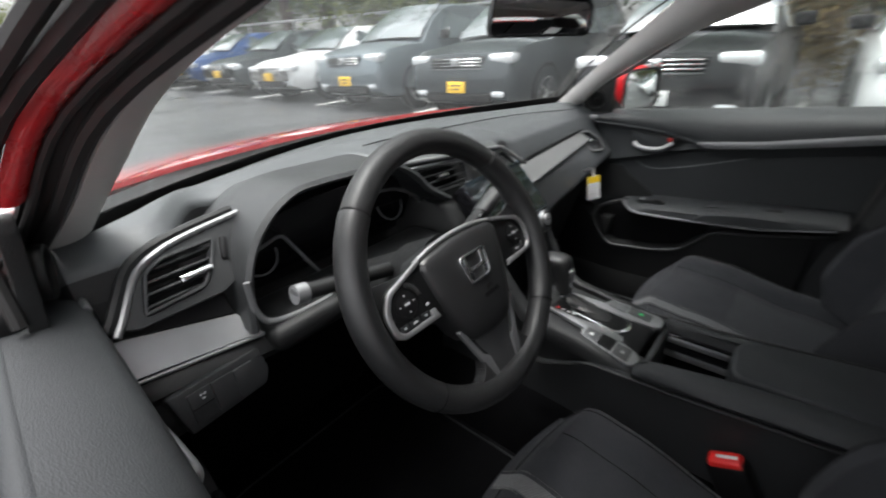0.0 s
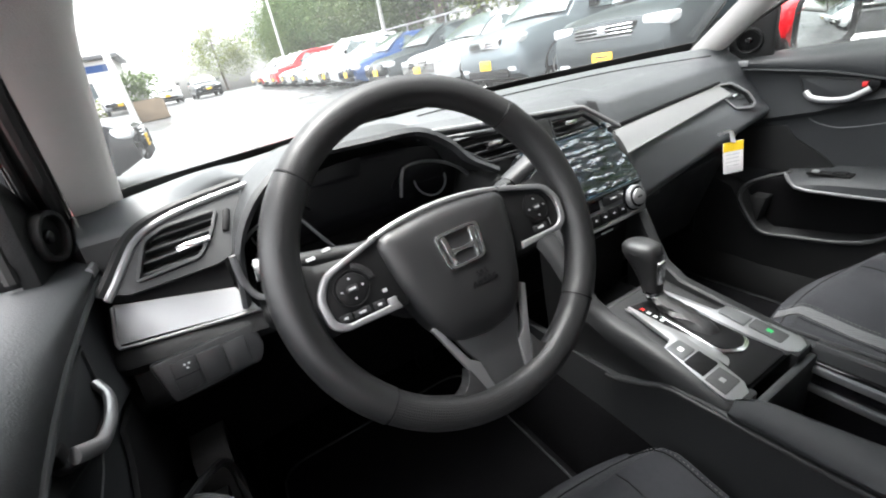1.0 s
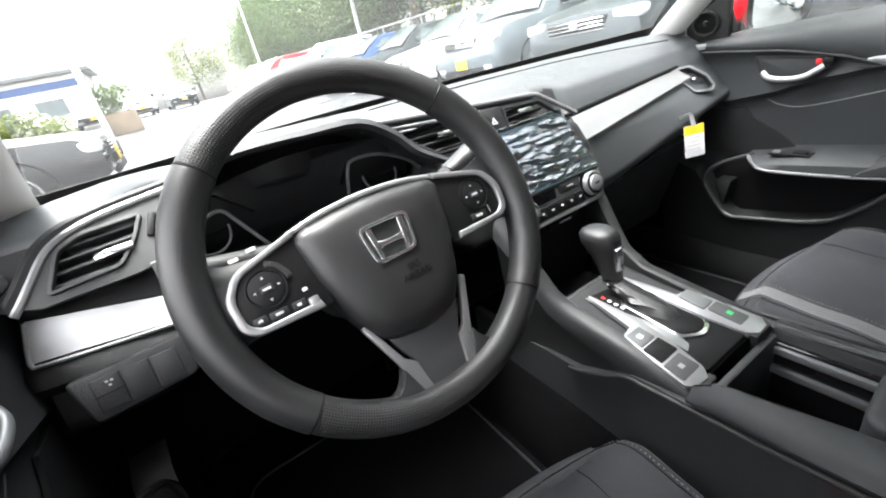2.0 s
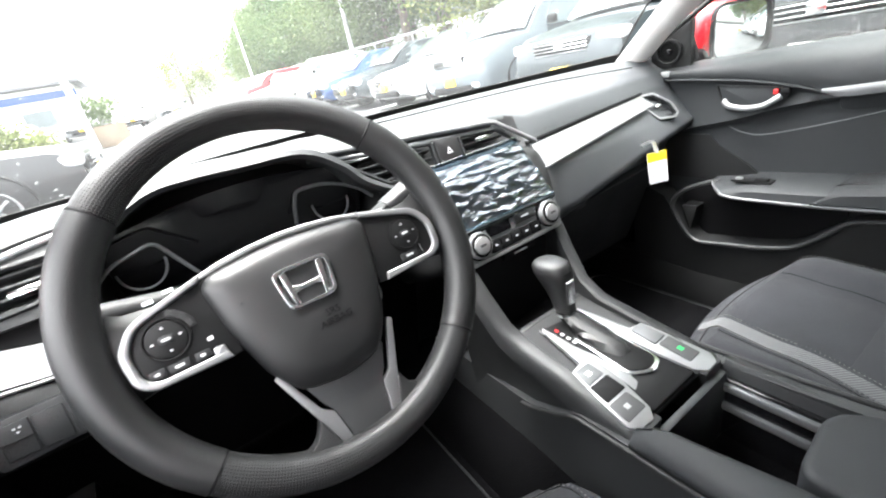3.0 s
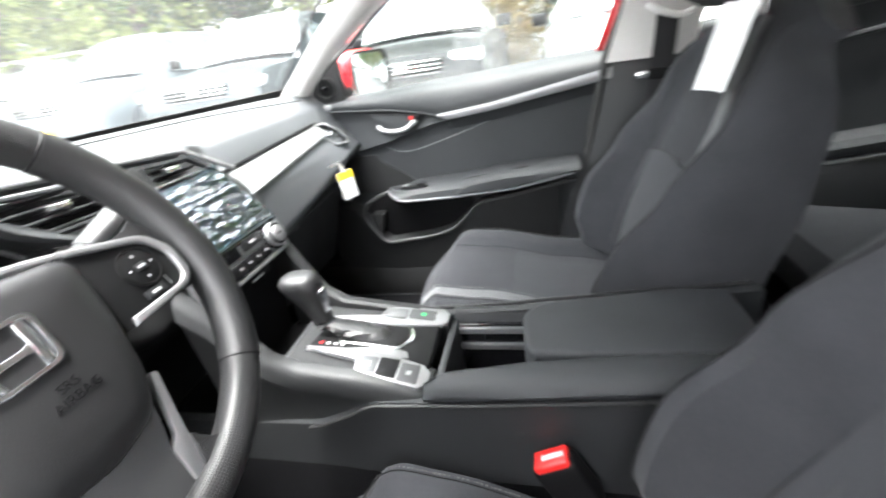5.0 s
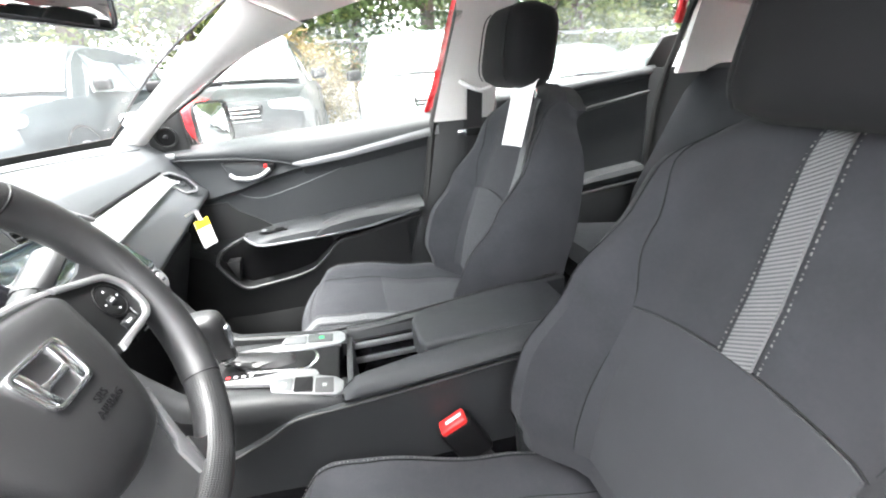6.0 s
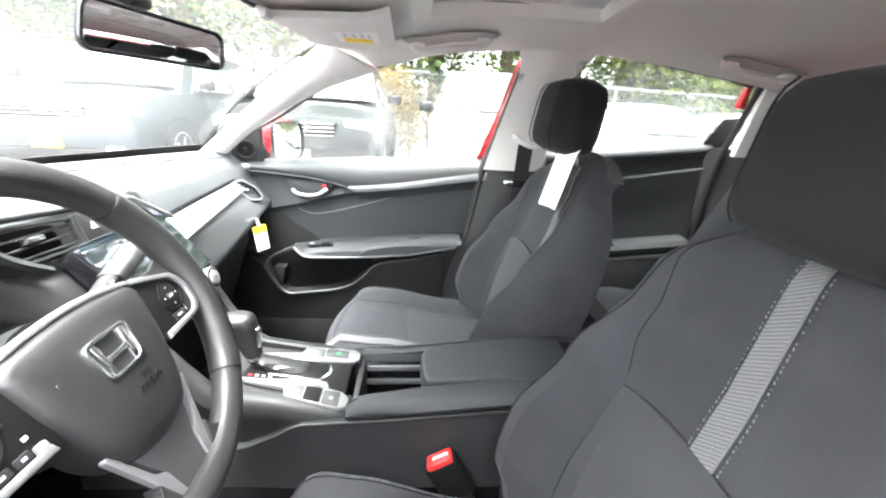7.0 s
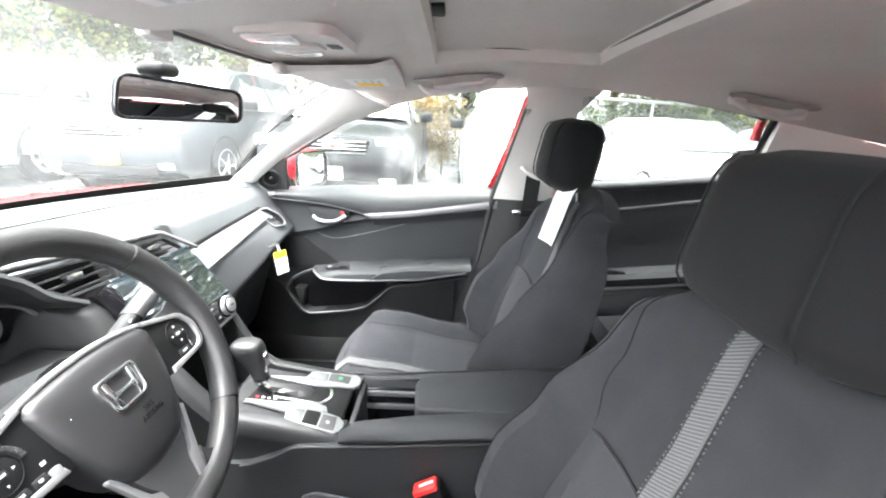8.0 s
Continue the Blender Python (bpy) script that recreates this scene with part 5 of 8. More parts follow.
def rim_arc(a0, a1, n):
    return [W @ Vector((0.1735 * math.cos(a), 0.1735 * math.sin(a), 0.0)) for a in lin(radians(a0), radians(a1), n)]


SEAM = 43
for a0, a1, mt, lb in ((SEAM, 180 - SEAM, M_DOTS, "perforated leather top of the rim"), (180 + SEAM, 360 - SEAM, M_DOTS, "perforated leather foot of the rim"),
                       (-SEAM, SEAM, M_LEATHER, "smooth leather side of the rim"), (180 - SEAM, 180 + SEAM, M_LEATHER, "smooth leather side of the rim")):
    fat = 1.0 if mt is M_DOTS else 1.05
    b = bmesh.new()
    tube(rim_arc(a0 + 0.4, a1 - 0.4, 40), 0.0172 * fat, 20, flat=1.08, up=W.to_3x3() @ Vector((0, 0, 1)), bm=b)
    part("rim", b, mt, wheel, lb)
for a in (SEAM, 180 - SEAM, 180 + SEAM, 360 - SEAM):
    p = Vector((0.1735 * math.cos(radians(a)), 0.1735 * math.sin(radians(a)), 0))
    rd = p.normalized()
    sm = bmesh.new()
    tube([W @ (p + rd * 0.0168 * math.cos(q) + Vector((0, 0, 0.0182 * math.sin(q)))) for q in lin(0, 2 * math.pi * 23 / 24, 24)], 0.0012, 6, closed=True, bm=sm)
    part("rim_seam", sm, M_DARK, wheel)
# side spokes
for s in (-1, 1):
    part("spoke", loft([[W @ Vector((s * x, yc + h * math.sin(q), -0.0125 + 0.011 * math.cos(q))) for q in lin(0, 5.9, 14)] for x, yc, h in ((0.06, 0.0, 0.030), (0.10, -0.002, 0.033), (0.14, 0.0, 0.036), (0.165, 0.004, 0.044))]), M_HUB, wheel)

# hub
HALF = [(0.040, -0.096), (0.058, -0.070), (0.075, -0.016), (0.0815, 0.030), (0.072, 0.0385), (0.035, 0.043)]
HB = rounded([(0.0, -0.103)] + HALF + [(0.0, 0.045)] + [(-x, y) for x, y in HALF[::-1]], 0.012, 4)


def dome(k, z):
    return [W @ Vector((p.x * k, (p.y + 0.02) * k - 0.02, z)) for p in HB]


part("hub_cover", loft([dome(1.0, -0.03), dome(1.0, -0.002), dome(0.985, 0.005), dome(0.955, 0.0095), dome(0.90, 0.0130), dome(0.74, 0.0165), dome(0.5, 0.0182), dome(0.2, 0.0190)]), M_HUB, wheel, "grained black airbag cover")
col = bmesh.new()
tube([W @ Vector((0, -0.01, -0.03)), W @ Vector((0, -0.01, -0.10))], 0.060, 20, bm=col)
part("column_neck", col, M_LOWER, wheel)
# badge and embossed words
BADGE = W @ pose(0.002, -0.005, 0.0175) @ Matrix.Diagonal((1.16, 1.16, 1.0, 1.0))
badge = part("badge", ringframe(rounded([(-0.024, 0.018), (-0.020, -0.017), (0.020, -0.017), (0.024, 0.018)][::-1], 0.008), rounded([(-0.0205, 0.0145), (-0.017, -0.0135), (0.017, -0.0135), (0.0205, 0.0145)][::-1], 0.006), 0.004, BADGE, 0.001), M_CHROME, wheel, "chrome badge on the hub")
for s in (-1, 1):
    part("badge_bar", prism([(s * 0.0125, 0.0145), (s * 0.0178, 0.0145), (s * 0.0148, -0.0135), (s * 0.0098, -0.0135)], 0.0035, BADGE, 0.0008), M_CHROME, badge)
part("badge_bridge", prism([(-0.0125, 0.0022), (-0.006, 0.0006), (0.006, 0.0006), (0.0125, 0.0022), (0.0118, -0.0048), (0.006, -0.0036), (-0.006, -0.0036), (-0.0118, -0.0048)], 0.003, BADGE, 0.0005), M_CHROME, badge)
for word, y in (("SRS", -0.0385), ("AIRBAG", -0.0475)):
    lettering("embossed_word", word, 0.0092, W @ pose(0.012, y, 0.0189), M_DARK, wheel)
part("embossed_bar", box((-0.054, 0.002, 0.0165), (0.006, 0.0035, 0.001), 0.0004, 1, W), M_PLASTIC, wheel)

# silver band behind the top edge of the hub
bd_ = bmesh.new()
tube([W @ Vector(p) for p in curve([(-0.082, 0.037, 0.003), (-0.045, 0.0445, 0.004), (0.0, 0.0475, 0.0045), (0.045, 0.0445, 0.004), (0.082, 0.037, 0.003)], 5)], 0.0034, 8, bm=bd_)
part("hub_band", bd_, M_SPOKE, wheel, "satin silver band above the hub")

# switch pods: a C-shaped silver trim round a black switch panel
for s in (-1, 1):
    outer = rounded([Vector((s * x, y)) for x, y in ((0.076, 0.041), (0.138, 0.0235), (0.1525, 0.003), (0.1505, -0.0255), (0.139, -0.0345), (0.078, -0.0365))], 0.009, 5, False)
    inner = rounded([Vector((s * x, y)) for x, y in ((0.078, 0.0345), (0.1335, 0.0180), (0.1445, 0.001), (0.1430, -0.0215), (0.134, -0.0285), (0.080, -0.0290))], 0.008, 5, False)
    panel = outer + [Vector((s * 0.070, -0.036)), Vector((s * 0.070, 0.040))]
    fr = part("spoke_trim", prism(outer + inner[::-1], 0.007, W @ pose(0, 0, 0.003), 0.002, 3), M_SPOKE, wheel, "satin silver spoke trim")
    if s < 0:
        part("trim_step", box((-0.0855, -0.0285, 0.0065), (0.010, 0.012, 0.006), 0.002, 2, W), M_SPOKE, fr)
    pod = part("switch_pod", prism(panel, 0.0075, W @ pose(0, 0, -0.0015), 0.001), M_BUTTON, wheel, "black switch panel")
    cx = s * 0.117
    ring = [(0.0182 * math.cos(a), 0.0182 * math.sin(a)) for a in lin(0, 6.06, 28)]
    part("button_ring", ringframe(ring, [(x * 0.90, y * 0.90) for x, y in ring], 0.0022, W @ pose(cx, 0.001, 0.006), 0.0005), M_DARK, pod)
    part("button_disc", disc(0.0156, 0.0016, W @ pose(cx, 0.001, 0.006), 26, 0.0008), M_BUTTON, pod)
    part("centre_button", prism(rrect(0.011, 0.0065, 0.002), 0.0026, W @ pose(cx, 0.001, 0.006), 0.0006), M_PLASTIC, pod)
    part("button_mark", box((cx, 0.001, 0.0088), (0.0070, 0.0020, 0.0004), 0.0001, 1, W), M_WHITEINK, pod)
    for dx, dy in ((0.0110, 0), (-0.0110, 0), (0, 0.0105), (0, -0.0105)):
        part("arrow_mark", prism([(-0.0012, -0.0012), (0.0012, -0.0012), (0.0, 0.0012)], 0.0004, W @ pose(cx + dx, 0.001 + dy, 0.0077, 0, 0, math.degrees(math.atan2(dy, dx)) - 90), 0), M_WHITEINK, pod)
    if s < 0:
        arc = [(-0.117 + 0.0245 * math.cos(a), 0.001 + 0.0245 * math.sin(a)) for a in lin(radians(4), radians(72), 12)]
        arc2 = [(-0.117 + 0.0190 * math.cos(a), 0.001 + 0.0190 * math.sin(a)) for a in lin(radians(72), radians(4), 12)]
        part("volume_slider", prism(arc + arc2, 0.0022, W @ pose(0, 0, 0.006), 0.0006), M_HUB, pod, "ribbed grey volume slider")
        for k_ in range(9):
            a = radians(10 + 7 * k_)
            part("slider_rib", box((0.0218, 0, 0.0084), (0.0046, 0.0009, 0.0008), 0.0002, 1, W @ pose(-0.117, 0.001, 0, 0, 0, math.degrees(a))), M_PLASTIC, pod)
        for k_, w_ in enumerate((0.0055, 0.010, 0.0055)):
            px, py = (-0.133, -0.1165, -0.0985)[k_], (-0.0225, -0.0233, -0.0238)[k_]
            part("small_button", prism(rrect(w_ + 0.0065, 0.0068, 0.001), 0.0016, W @ pose(px, py, 0.006), 0.0004), M_PLASTIC, pod)
            part("button_mark", box((px, py, 0.0078), (w_ * 0.7, 0.0022, 0.0004), 0.0001, 1, W), M_WHITEINK, pod)
        part("button_mark", box((-0.0885, -0.0135, 0.0063), (0.0045, 0.0032, 0.0005), 0.0001, 1, W), M_WHITEINK, pod)
    else:
        part("small_button", prism(rrect(0.020, 0.0075, 0.001), 0.0016, W @ pose(0.112, -0.0225, 0.006), 0.0004), M_PLASTIC, pod)
        part("button_mark", box((0.112, -0.0225, 0.0078), (0.0085, 0.0024, 0.0004), 0.0001, 1, W), M_WHITEINK, pod)
        part("button_slit", box((0.128, -0.0205, 0.0062), (0.0006, 0.009, 0.0005), 0.0001, 1, W), M_WHITEINK, pod)

# lower spoke: a grey plate between two silver wings, on a perforated foot
part("lower_spoke", prism(rounded([Vector((x + 0.003, y)) for x, y in ((-0.043, -0.090), (0.043, -0.090), (0.034, -0.112), (0.0265, -0.126), (0.0200, -0.1625), (-0.0200, -0.1625), (-0.0265, -0.126), (-0.034, -0.112))], 0.003), 0.010, W @ pose(0, 0, -0.008), 0.002), M_PLATEGREY, wheel, "dark grey lower spoke")
for s in (-1, 1):
    ft = prism(rounded([Vector((s * x + 0.003, y)) for x, y in ((0.0295, -0.1615), (0.0425, -0.1245), (0.0460, -0.1340), (0.0530, -0.1435), (0.0640, -0.1480), (0.0800, -0.1430), (0.0980, -0.1330), (0.1020, -0.1500), (0.0300, -0.1760))], 0.005, 3), 0.018, None, 0.005, 3)
    uv_ = ft.loops.layers.uv.new("UVMap")
    for fc in ft.faces:
        for lp_ in fc.loops:
            lp_[uv_].uv = (lp_.vert.co.x, lp_.vert.co.y)
    part("spoke_foot", joined(ft, W @ pose(0, 0, -0.012)), M_DOTS, wheel, "perforated leather foot of the spoke")
for s in (-1, 1):
    part("spoke_wing", prism(rounded([Vector((s * x + 0.003, y)) for x, y in ((0.057, -0.070), (0.062, -0.073), (0.0435, -0.123), (0.031, -0.160), (0.0205, -0.1640), (0.0265, -0.1255), (0.0365, -0.1180))], 0.002, 3), 0.007, W @ pose(0, 0, -0.003), 0.002), M_SPOKE, wheel, "satin silver wing on the lower spoke")

# column shroud and stalks
colm = thing("steering_column", "black plastic steering column shroud with two stalks", "steering column", (-0.37, 0.15, 0.78))
part("shroud", loft([[W @ Vector((0.062 * sx * math.cos(q), -0.02 + 0.052 * sy * math.sin(q), z)) for q in lin(0, 5.98, 20)] for z, sx, sy in ((-0.035, 1.0, 1.0), (-0.06, 1.12, 1.10), (-0.14, 1.15, 1.2), (-0.22, 1.0, 1.2))]), M_LOWER, colm)
st = bmesh.new()
tube([W @ Vector(p) for p in curve([(-0.05, 0.030, -0.092), (-0.12, 0.045, -0.097), (-0.172, 0.056, -0.100)], 4)], 0.0105, 10, bm=st)
lt = part("light_stalk", st, M_LOWER, colm, "black light stalk with a pale end")
e0, e1 = W @ Vector((-0.172, 0.056, -0.100)), W @ Vector((-0.188, 0.059, -0.099))
tb = bmesh.new()
tube([e0, e1], 0.0125, 20, bm=tb)
part("stalk_knob", tb, M_SILVER, lt, "pale grey knob")
part("knob_face", disc(0.0085, 0.002, basis(e1, (0, 0.3, 1), (0, -1, 0.3)) @ pose(0, 0, 0), 20, 0.0005), M_GREY, lt)
for k_ in range(2):
    part("stalk_mark", box((-0.130 + 0.02 * k_, 0.047 + 0.004 * k_, -0.0865), (0.010, 0.004, 0.0006), 0.0001, 1, W), M_WHITEINK, lt)
st = bmesh.new()
tube([W @ Vector(p) for p in curve([(0.05, 0.015, -0.060), (0.11, 0.034, -0.056), (0.185, 0.060, -0.050)], 4)], 0.0125, 10, flat=0.7, bm=st)
wp = part("wiper_stalk", st, M_LOWER, colm, "black wiper stalk")
tb = bmesh.new()
tube([W @ Vector((0.135, 0.042, -0.054)), W @ Vector((0.19, 0.062, -0.049))], 0.0165, 12, flat=0.6, bm=tb)
part("stalk_end", tb, M_HUB, wp)
for k_ in range(3):
    part("stalk_mark", box((0.105 + 0.018 * k_, 0.034 + 0.006 * k_, -0.0445), (0.008, 0.004, 0.0006), 0.0001, 1, W), M_WHITEINK, wp)
ig = disc(0.018, 0.012, W @ pose(0.072, -0.045, -0.075), 24, 0.003)
part("ignition_lock", ig, M_CHROME, colm, "chrome ringed ignition lock")


# ---- centre console ----
con = thing("centre_console", "black centre console with silver side rails and open cup holder bin", "centre console", (0.0, -0.2, 0.25))


def deck_z(y):
    return lines(-y, ((-0.14, 0.600), (-0.05, 0.596), (0.06, 0.584), (0.16, 0.566)))


# side walls that sweep from the dashboard down to the arm pad
def ledge_z(y):
    return lines(-y, ((-0.30, 0.500), (-0.02, 0.506), (0.0445, 0.535), (0.075, 0.556), (0.247, 0.566), (0.424, 0.582), (0.65, 0.60)))


for s in (-1, 1):
    rings = []
    for y, zt, zb, xo in ((0.165, 0.745, 0.45, 0.128), (0.135, 0.715, 0.43, 0.124), (0.105, 0.668, 0.42, 0.118), (0.075, 0.626, 0.42, 0.112), (0.035, 0.604, 0.43, 0.108), (-0.03, 0.594, 0.44, 0.107), (-0.10, 0.583, 0.47, 0.107), (-0.148, 0.573, 0.50, 0.106), (-0.158, 0.562, 0.50, 0.104)):
        x0 = s * xo + 0.006
        xi = s * (xo - 0.028) + 0.006
        rings.append([(xi, y, zt - 0.03), (xi, y, zt - 0.004), (xi + s * 0.004, y, zt), (x0 - s * 0.010, y, zt - 0.001), (x0 - s * 0.003, y, zt - 0.006), (x0, y, zt - 0.014), (x0 + s * 0.004, y, zt - 0.032), (x0 - s * 0.001, y, zt - 0.045), (x0 - s * 0.012, y, zb)])
    part("side_rail", loft(rings), M_CONSOLE, con, "satin grey-black console side sweeping up to the dashboard")
    part("lower_wall", sheet(lambda u, v: (s * (0.112 + 0.015 * v) + 0.004, 0.30 - 0.95 * u, ledge_z(0.30 - 0.95 * u) - 0.30 * v), lin(0, 1, 41), lin(0, 1, 5), 0.015, flip=s < 0), M_PLASTIC, con, "dark plastic lower console wall")
    ln2 = bmesh.new()
    tube([(s * 0.119 + 0.004, y, ledge_z(y) + 0.001) for y in lin(0.03, -0.64, 36)], 0.0035, 8, bm=ln2)
    part("wall_crease", ln2, M_LOWER, con)
part("front_bin", sheet(lambda u, v: (-0.088 + 0.188 * u, 0.155 + 0.02 * v - 0.10 * step(0.75, 1.0, v), 0.70 - 0.16 * min(1.0, v / 0.75)), lin(0, 1, 5), lin(0, 1, 13), 0.01, flip=True), M_DARK, con, "dark open tray below the controls")
part("tray_front", box((0.006, 0.078, 0.565), (0.178, 0.010, 0.055), 0.003), M_PLASTIC, con)
part("deck", sheet(lambda u, v: (-0.085 + 0.182 * u, 0.078 - 0.228 * v, deck_z(0.078 - 0.228 * v) - 0.006), lin(0, 1, 7), lin(0, 1, 11), 0.01, flip=True), M_CONSOLE, con, "satin console deck round the shift gate")

# gate between the rails
gate = rounded([(-0.036, 0.048), (0.036, 0.036), (0.046, -0.090), (0.054, -0.150), (-0.048, -0.150), (-0.036, -0.100)], 0.006)


def lay(pts, depth, z0, mt, name, lb="", r=0.002, par=None):
    b = prism(pts, depth, None, r)
    for vv in b.verts:
        vv.co.z += deck_z(vv.co.y) + z0
    return part(name, b, mt, par or con, lb)


slope = rounded([(-0.043, 0.050), (-0.031, -0.015), (-0.022, -0.060), (-0.015, -0.082), (-0.022, -0.112), (-0.036, -0.118), (-0.034, -0.050), (-0.040, 0.0)], 0.003)
lay(slope, 0.004, -0.001, M_RAIL, "gate_slope", "bright silver slope beside the shift gate", 0.0015)
g = lay(gate, 0.006, -0.004, M_DARK, "shift_gate", "black shift gate")
lay(rounded([(-0.020, 0.005), (0.034, 0.0), (0.038, -0.110), (0.010, -0.118), (-0.022, -0.100)], 0.012), 0.003, 0.002, M_CHROME, "gate_rim", "chrome gate rim", 0.001, g)
lay(rounded([(-0.016, 0.0), (0.030, -0.004), (0.034, -0.105), (0.010, -0.112), (-0.018, -0.096)], 0.012), 0.003, 0.004, M_DARK, "gate_slot", "", 0.001, g)
for k_ in range(4):
    lay([(-0.026, 0.026 - 0.012 * k_), (-0.021, 0.026 - 0.012 * k_), (-0.021, 0.032 - 0.012 * k_), (-0.026, 0.032 - 0.012 * k_)], 0.0008, 0.0023, M_BUCKLE if k_ == 0 else M_WHITEINK, "gear_mark", "", 0, g)
for s in (-1, 1):
    # a thin bright lip in front widens to a silver plate round the buttons and turns down at the back
    o = [(0.0365, 0.046), (0.0395, 0.046), (0.0470, 0.010), (0.0550, -0.042), (0.0780, -0.047), (0.0885, -0.100), (0.0945, -0.146), (0.084, -0.157), (0.060, -0.158), (0.048, -0.146), (0.038, -0.100), (0.0325, -0.050), (0.0335, 0.0)]
    o = rounded([Vector((s * x + (0.0 if s < 0 else 0.004), y + (0.0 if s < 0 else -0.004))) for x, y in o], 0.003)
    rl = lay(o, 0.008, -0.002, M_RAIL, "rail_trim", "satin silver rail beside the shift gate", 0.003)
    tip = prism([(s * x + (0.0 if s < 0 else 0.004), z) for x, z in ((0.050, 0.0), (0.093, 0.0), (0.090, -0.030), (0.060, -0.036))], 0.010, Matrix.Translation((0, -0.160, 0.570)) @ Matrix.Rotation(radians(90), 4, "X") @ Matrix.Translation((0, 0, -0.006)), 0.003)
    part("rail_end", tip, M_CONSOLE, rl)
    if s < 0:
        # the button well is a dark patch painting a shaded hole
        for y0, wd, x0, x1, mt, nm in ((-0.064, 0.028, -0.080, -0.047, M_GREY, "hold_button"), (-0.095, 0.030, -0.084, -0.045, M_DARK, "button_well"), (-0.128, 0.030, -0.0885, -0.050, M_PLATEGREY, "brake_switch")):
            q = lay(rounded([Vector(p) for p in ((x0, y0 - wd / 2), (x1, y0 - wd / 2 + 0.001), (x1, y0 + wd / 2), (x0 + 0.002, y0 + wd / 2))], 0.003), 0.0025, 0.0045, mt, nm, "", 0.001, rl)
            if mt is not M_DARK:
                xm = (x0 + x1) / 2
                lay([(xm - 0.004, y0 - 0.0035), (xm + 0.004, y0 - 0.0035), (xm + 0.004, y0 + 0.0035), (xm - 0.004, y0 + 0.0035)], 0.0005, 0.0068, M_PAPER if mt is M_GREY else M_SILVER, "symbol", "", 0, q)
    else:
        for y0, hl, mt in ((-0.070, 0.020, M_GREY), (-0.116, 0.023, M_PLATEGREY)):
            q = lay(rounded([Vector((x + 0.072 - 0.10 * (y0 + 0.1), y)) for x, y in ((-0.013, y0 - hl), (0.014, y0 - hl), (0.012, y0 + hl), (-0.013, y0 + hl))], 0.003), 0.0025, 0.0045, mt, "drive_mode_button" if y0 < -0.1 else "button_blank", "", 0.001, rl)
        lay([(0.070, -0.122), (0.078, -0.122), (0.078, -0.114), (0.070, -0.114)], 0.0005, 0.0068, M_GREEN, "green_mark", "small green symbol", 0, q)

# gear selector
sel = thing("gear_selector", "black leather gear selector with chrome button and gaiter", "gear selector", (0.0, 0.03, 0.59))
rg = []
for t, cx, cy, w_, h_ in ((0, 0.008, -0.028, 0.024, 0.050), (0.15, 0.008, -0.026, 0.023, 0.048), (0.3, 0.008, -0.021, 0.018, 0.042), (0.42, 0.007, -0.013, 0.021, 0.037), (0.55, 0.006, -0.003, 0.016, 0.029), (0.68, 0.005, 0.006, 0.018, 0.024), (0.8, 0.004, 0.017, 0.014, 0.019), (1, 0.003, 0.028, 0.014, 0.016)):
    rg.append([(cx + w_ * math.cos(q) * (1 + 0.09 * math.sin(7 * q + 9 * t)), cy + h_ * math.sin(q) * (1 + 0.06 * math.cos(6 * q + 5 * t)), 0.587 + 0.034 * t) for q in lin(0, 6.05, 27)])
part("gaiter", loft(rg), M_LEATHER, sel, "wrinkled black leather gaiter")
stem = bmesh.new()
tube([(0.003, 0.026, 0.610), (0.002, 0.036, 0.655)], 0.013, 14, bm=stem)
part("stem", stem, M_GLOSS, sel)
cr = bmesh.new()
tube([(0.003, 0.028, 0.616), (0.003, 0.0295, 0.622)], 0.0165, 16, bm=cr)
part("stem_ring", cr, M_CHROME, sel)
rg = []
for z, cy, rx, ry in ((0.626, 0.030, 0.0150, 0.0165), (0.645, 0.034, 0.0168, 0.0190), (0.662, 0.040, 0.0192, 0.0235), (0.677, 0.046, 0.0222, 0.0295), (0.688, 0.050, 0.0240, 0.0330), (0.698, 0.052, 0.0240, 0.0325), (0.7045, 0.0515, 0.0215, 0.0290), (0.7085, 0.0505, 0.0165, 0.0225), (0.7100, 0.050, 0.0080, 0.0110)):
    rg.append([(0.002 + rx * math.copysign(abs(math.cos(q)) ** 0.8, math.cos(q)), cy + ry * math.copysign(abs(math.sin(q)) ** 0.8, math.sin(q)), z) for q in lin(0, 2 * math.pi * 23 / 24, 24)])
part("knob", loft(rg), M_LEATHER, sel, "black leather knob that widens to its top")
part("knob_seam", tube([(0.002 + 0.0242 * math.cos(q), 0.051 + 0.0330 * math.sin(q), 0.6935) for q in lin(0, 2 * math.pi * 31 / 32, 32)], 0.0008, 6, closed=True), M_DARK, sel)
part("release_button", box((0.002, 0.0175, 0.662), (0.017, 0.010, 0.042), 0.003, 3, pose(0, 0, 0)), M_CHROME, sel, "chrome release button")

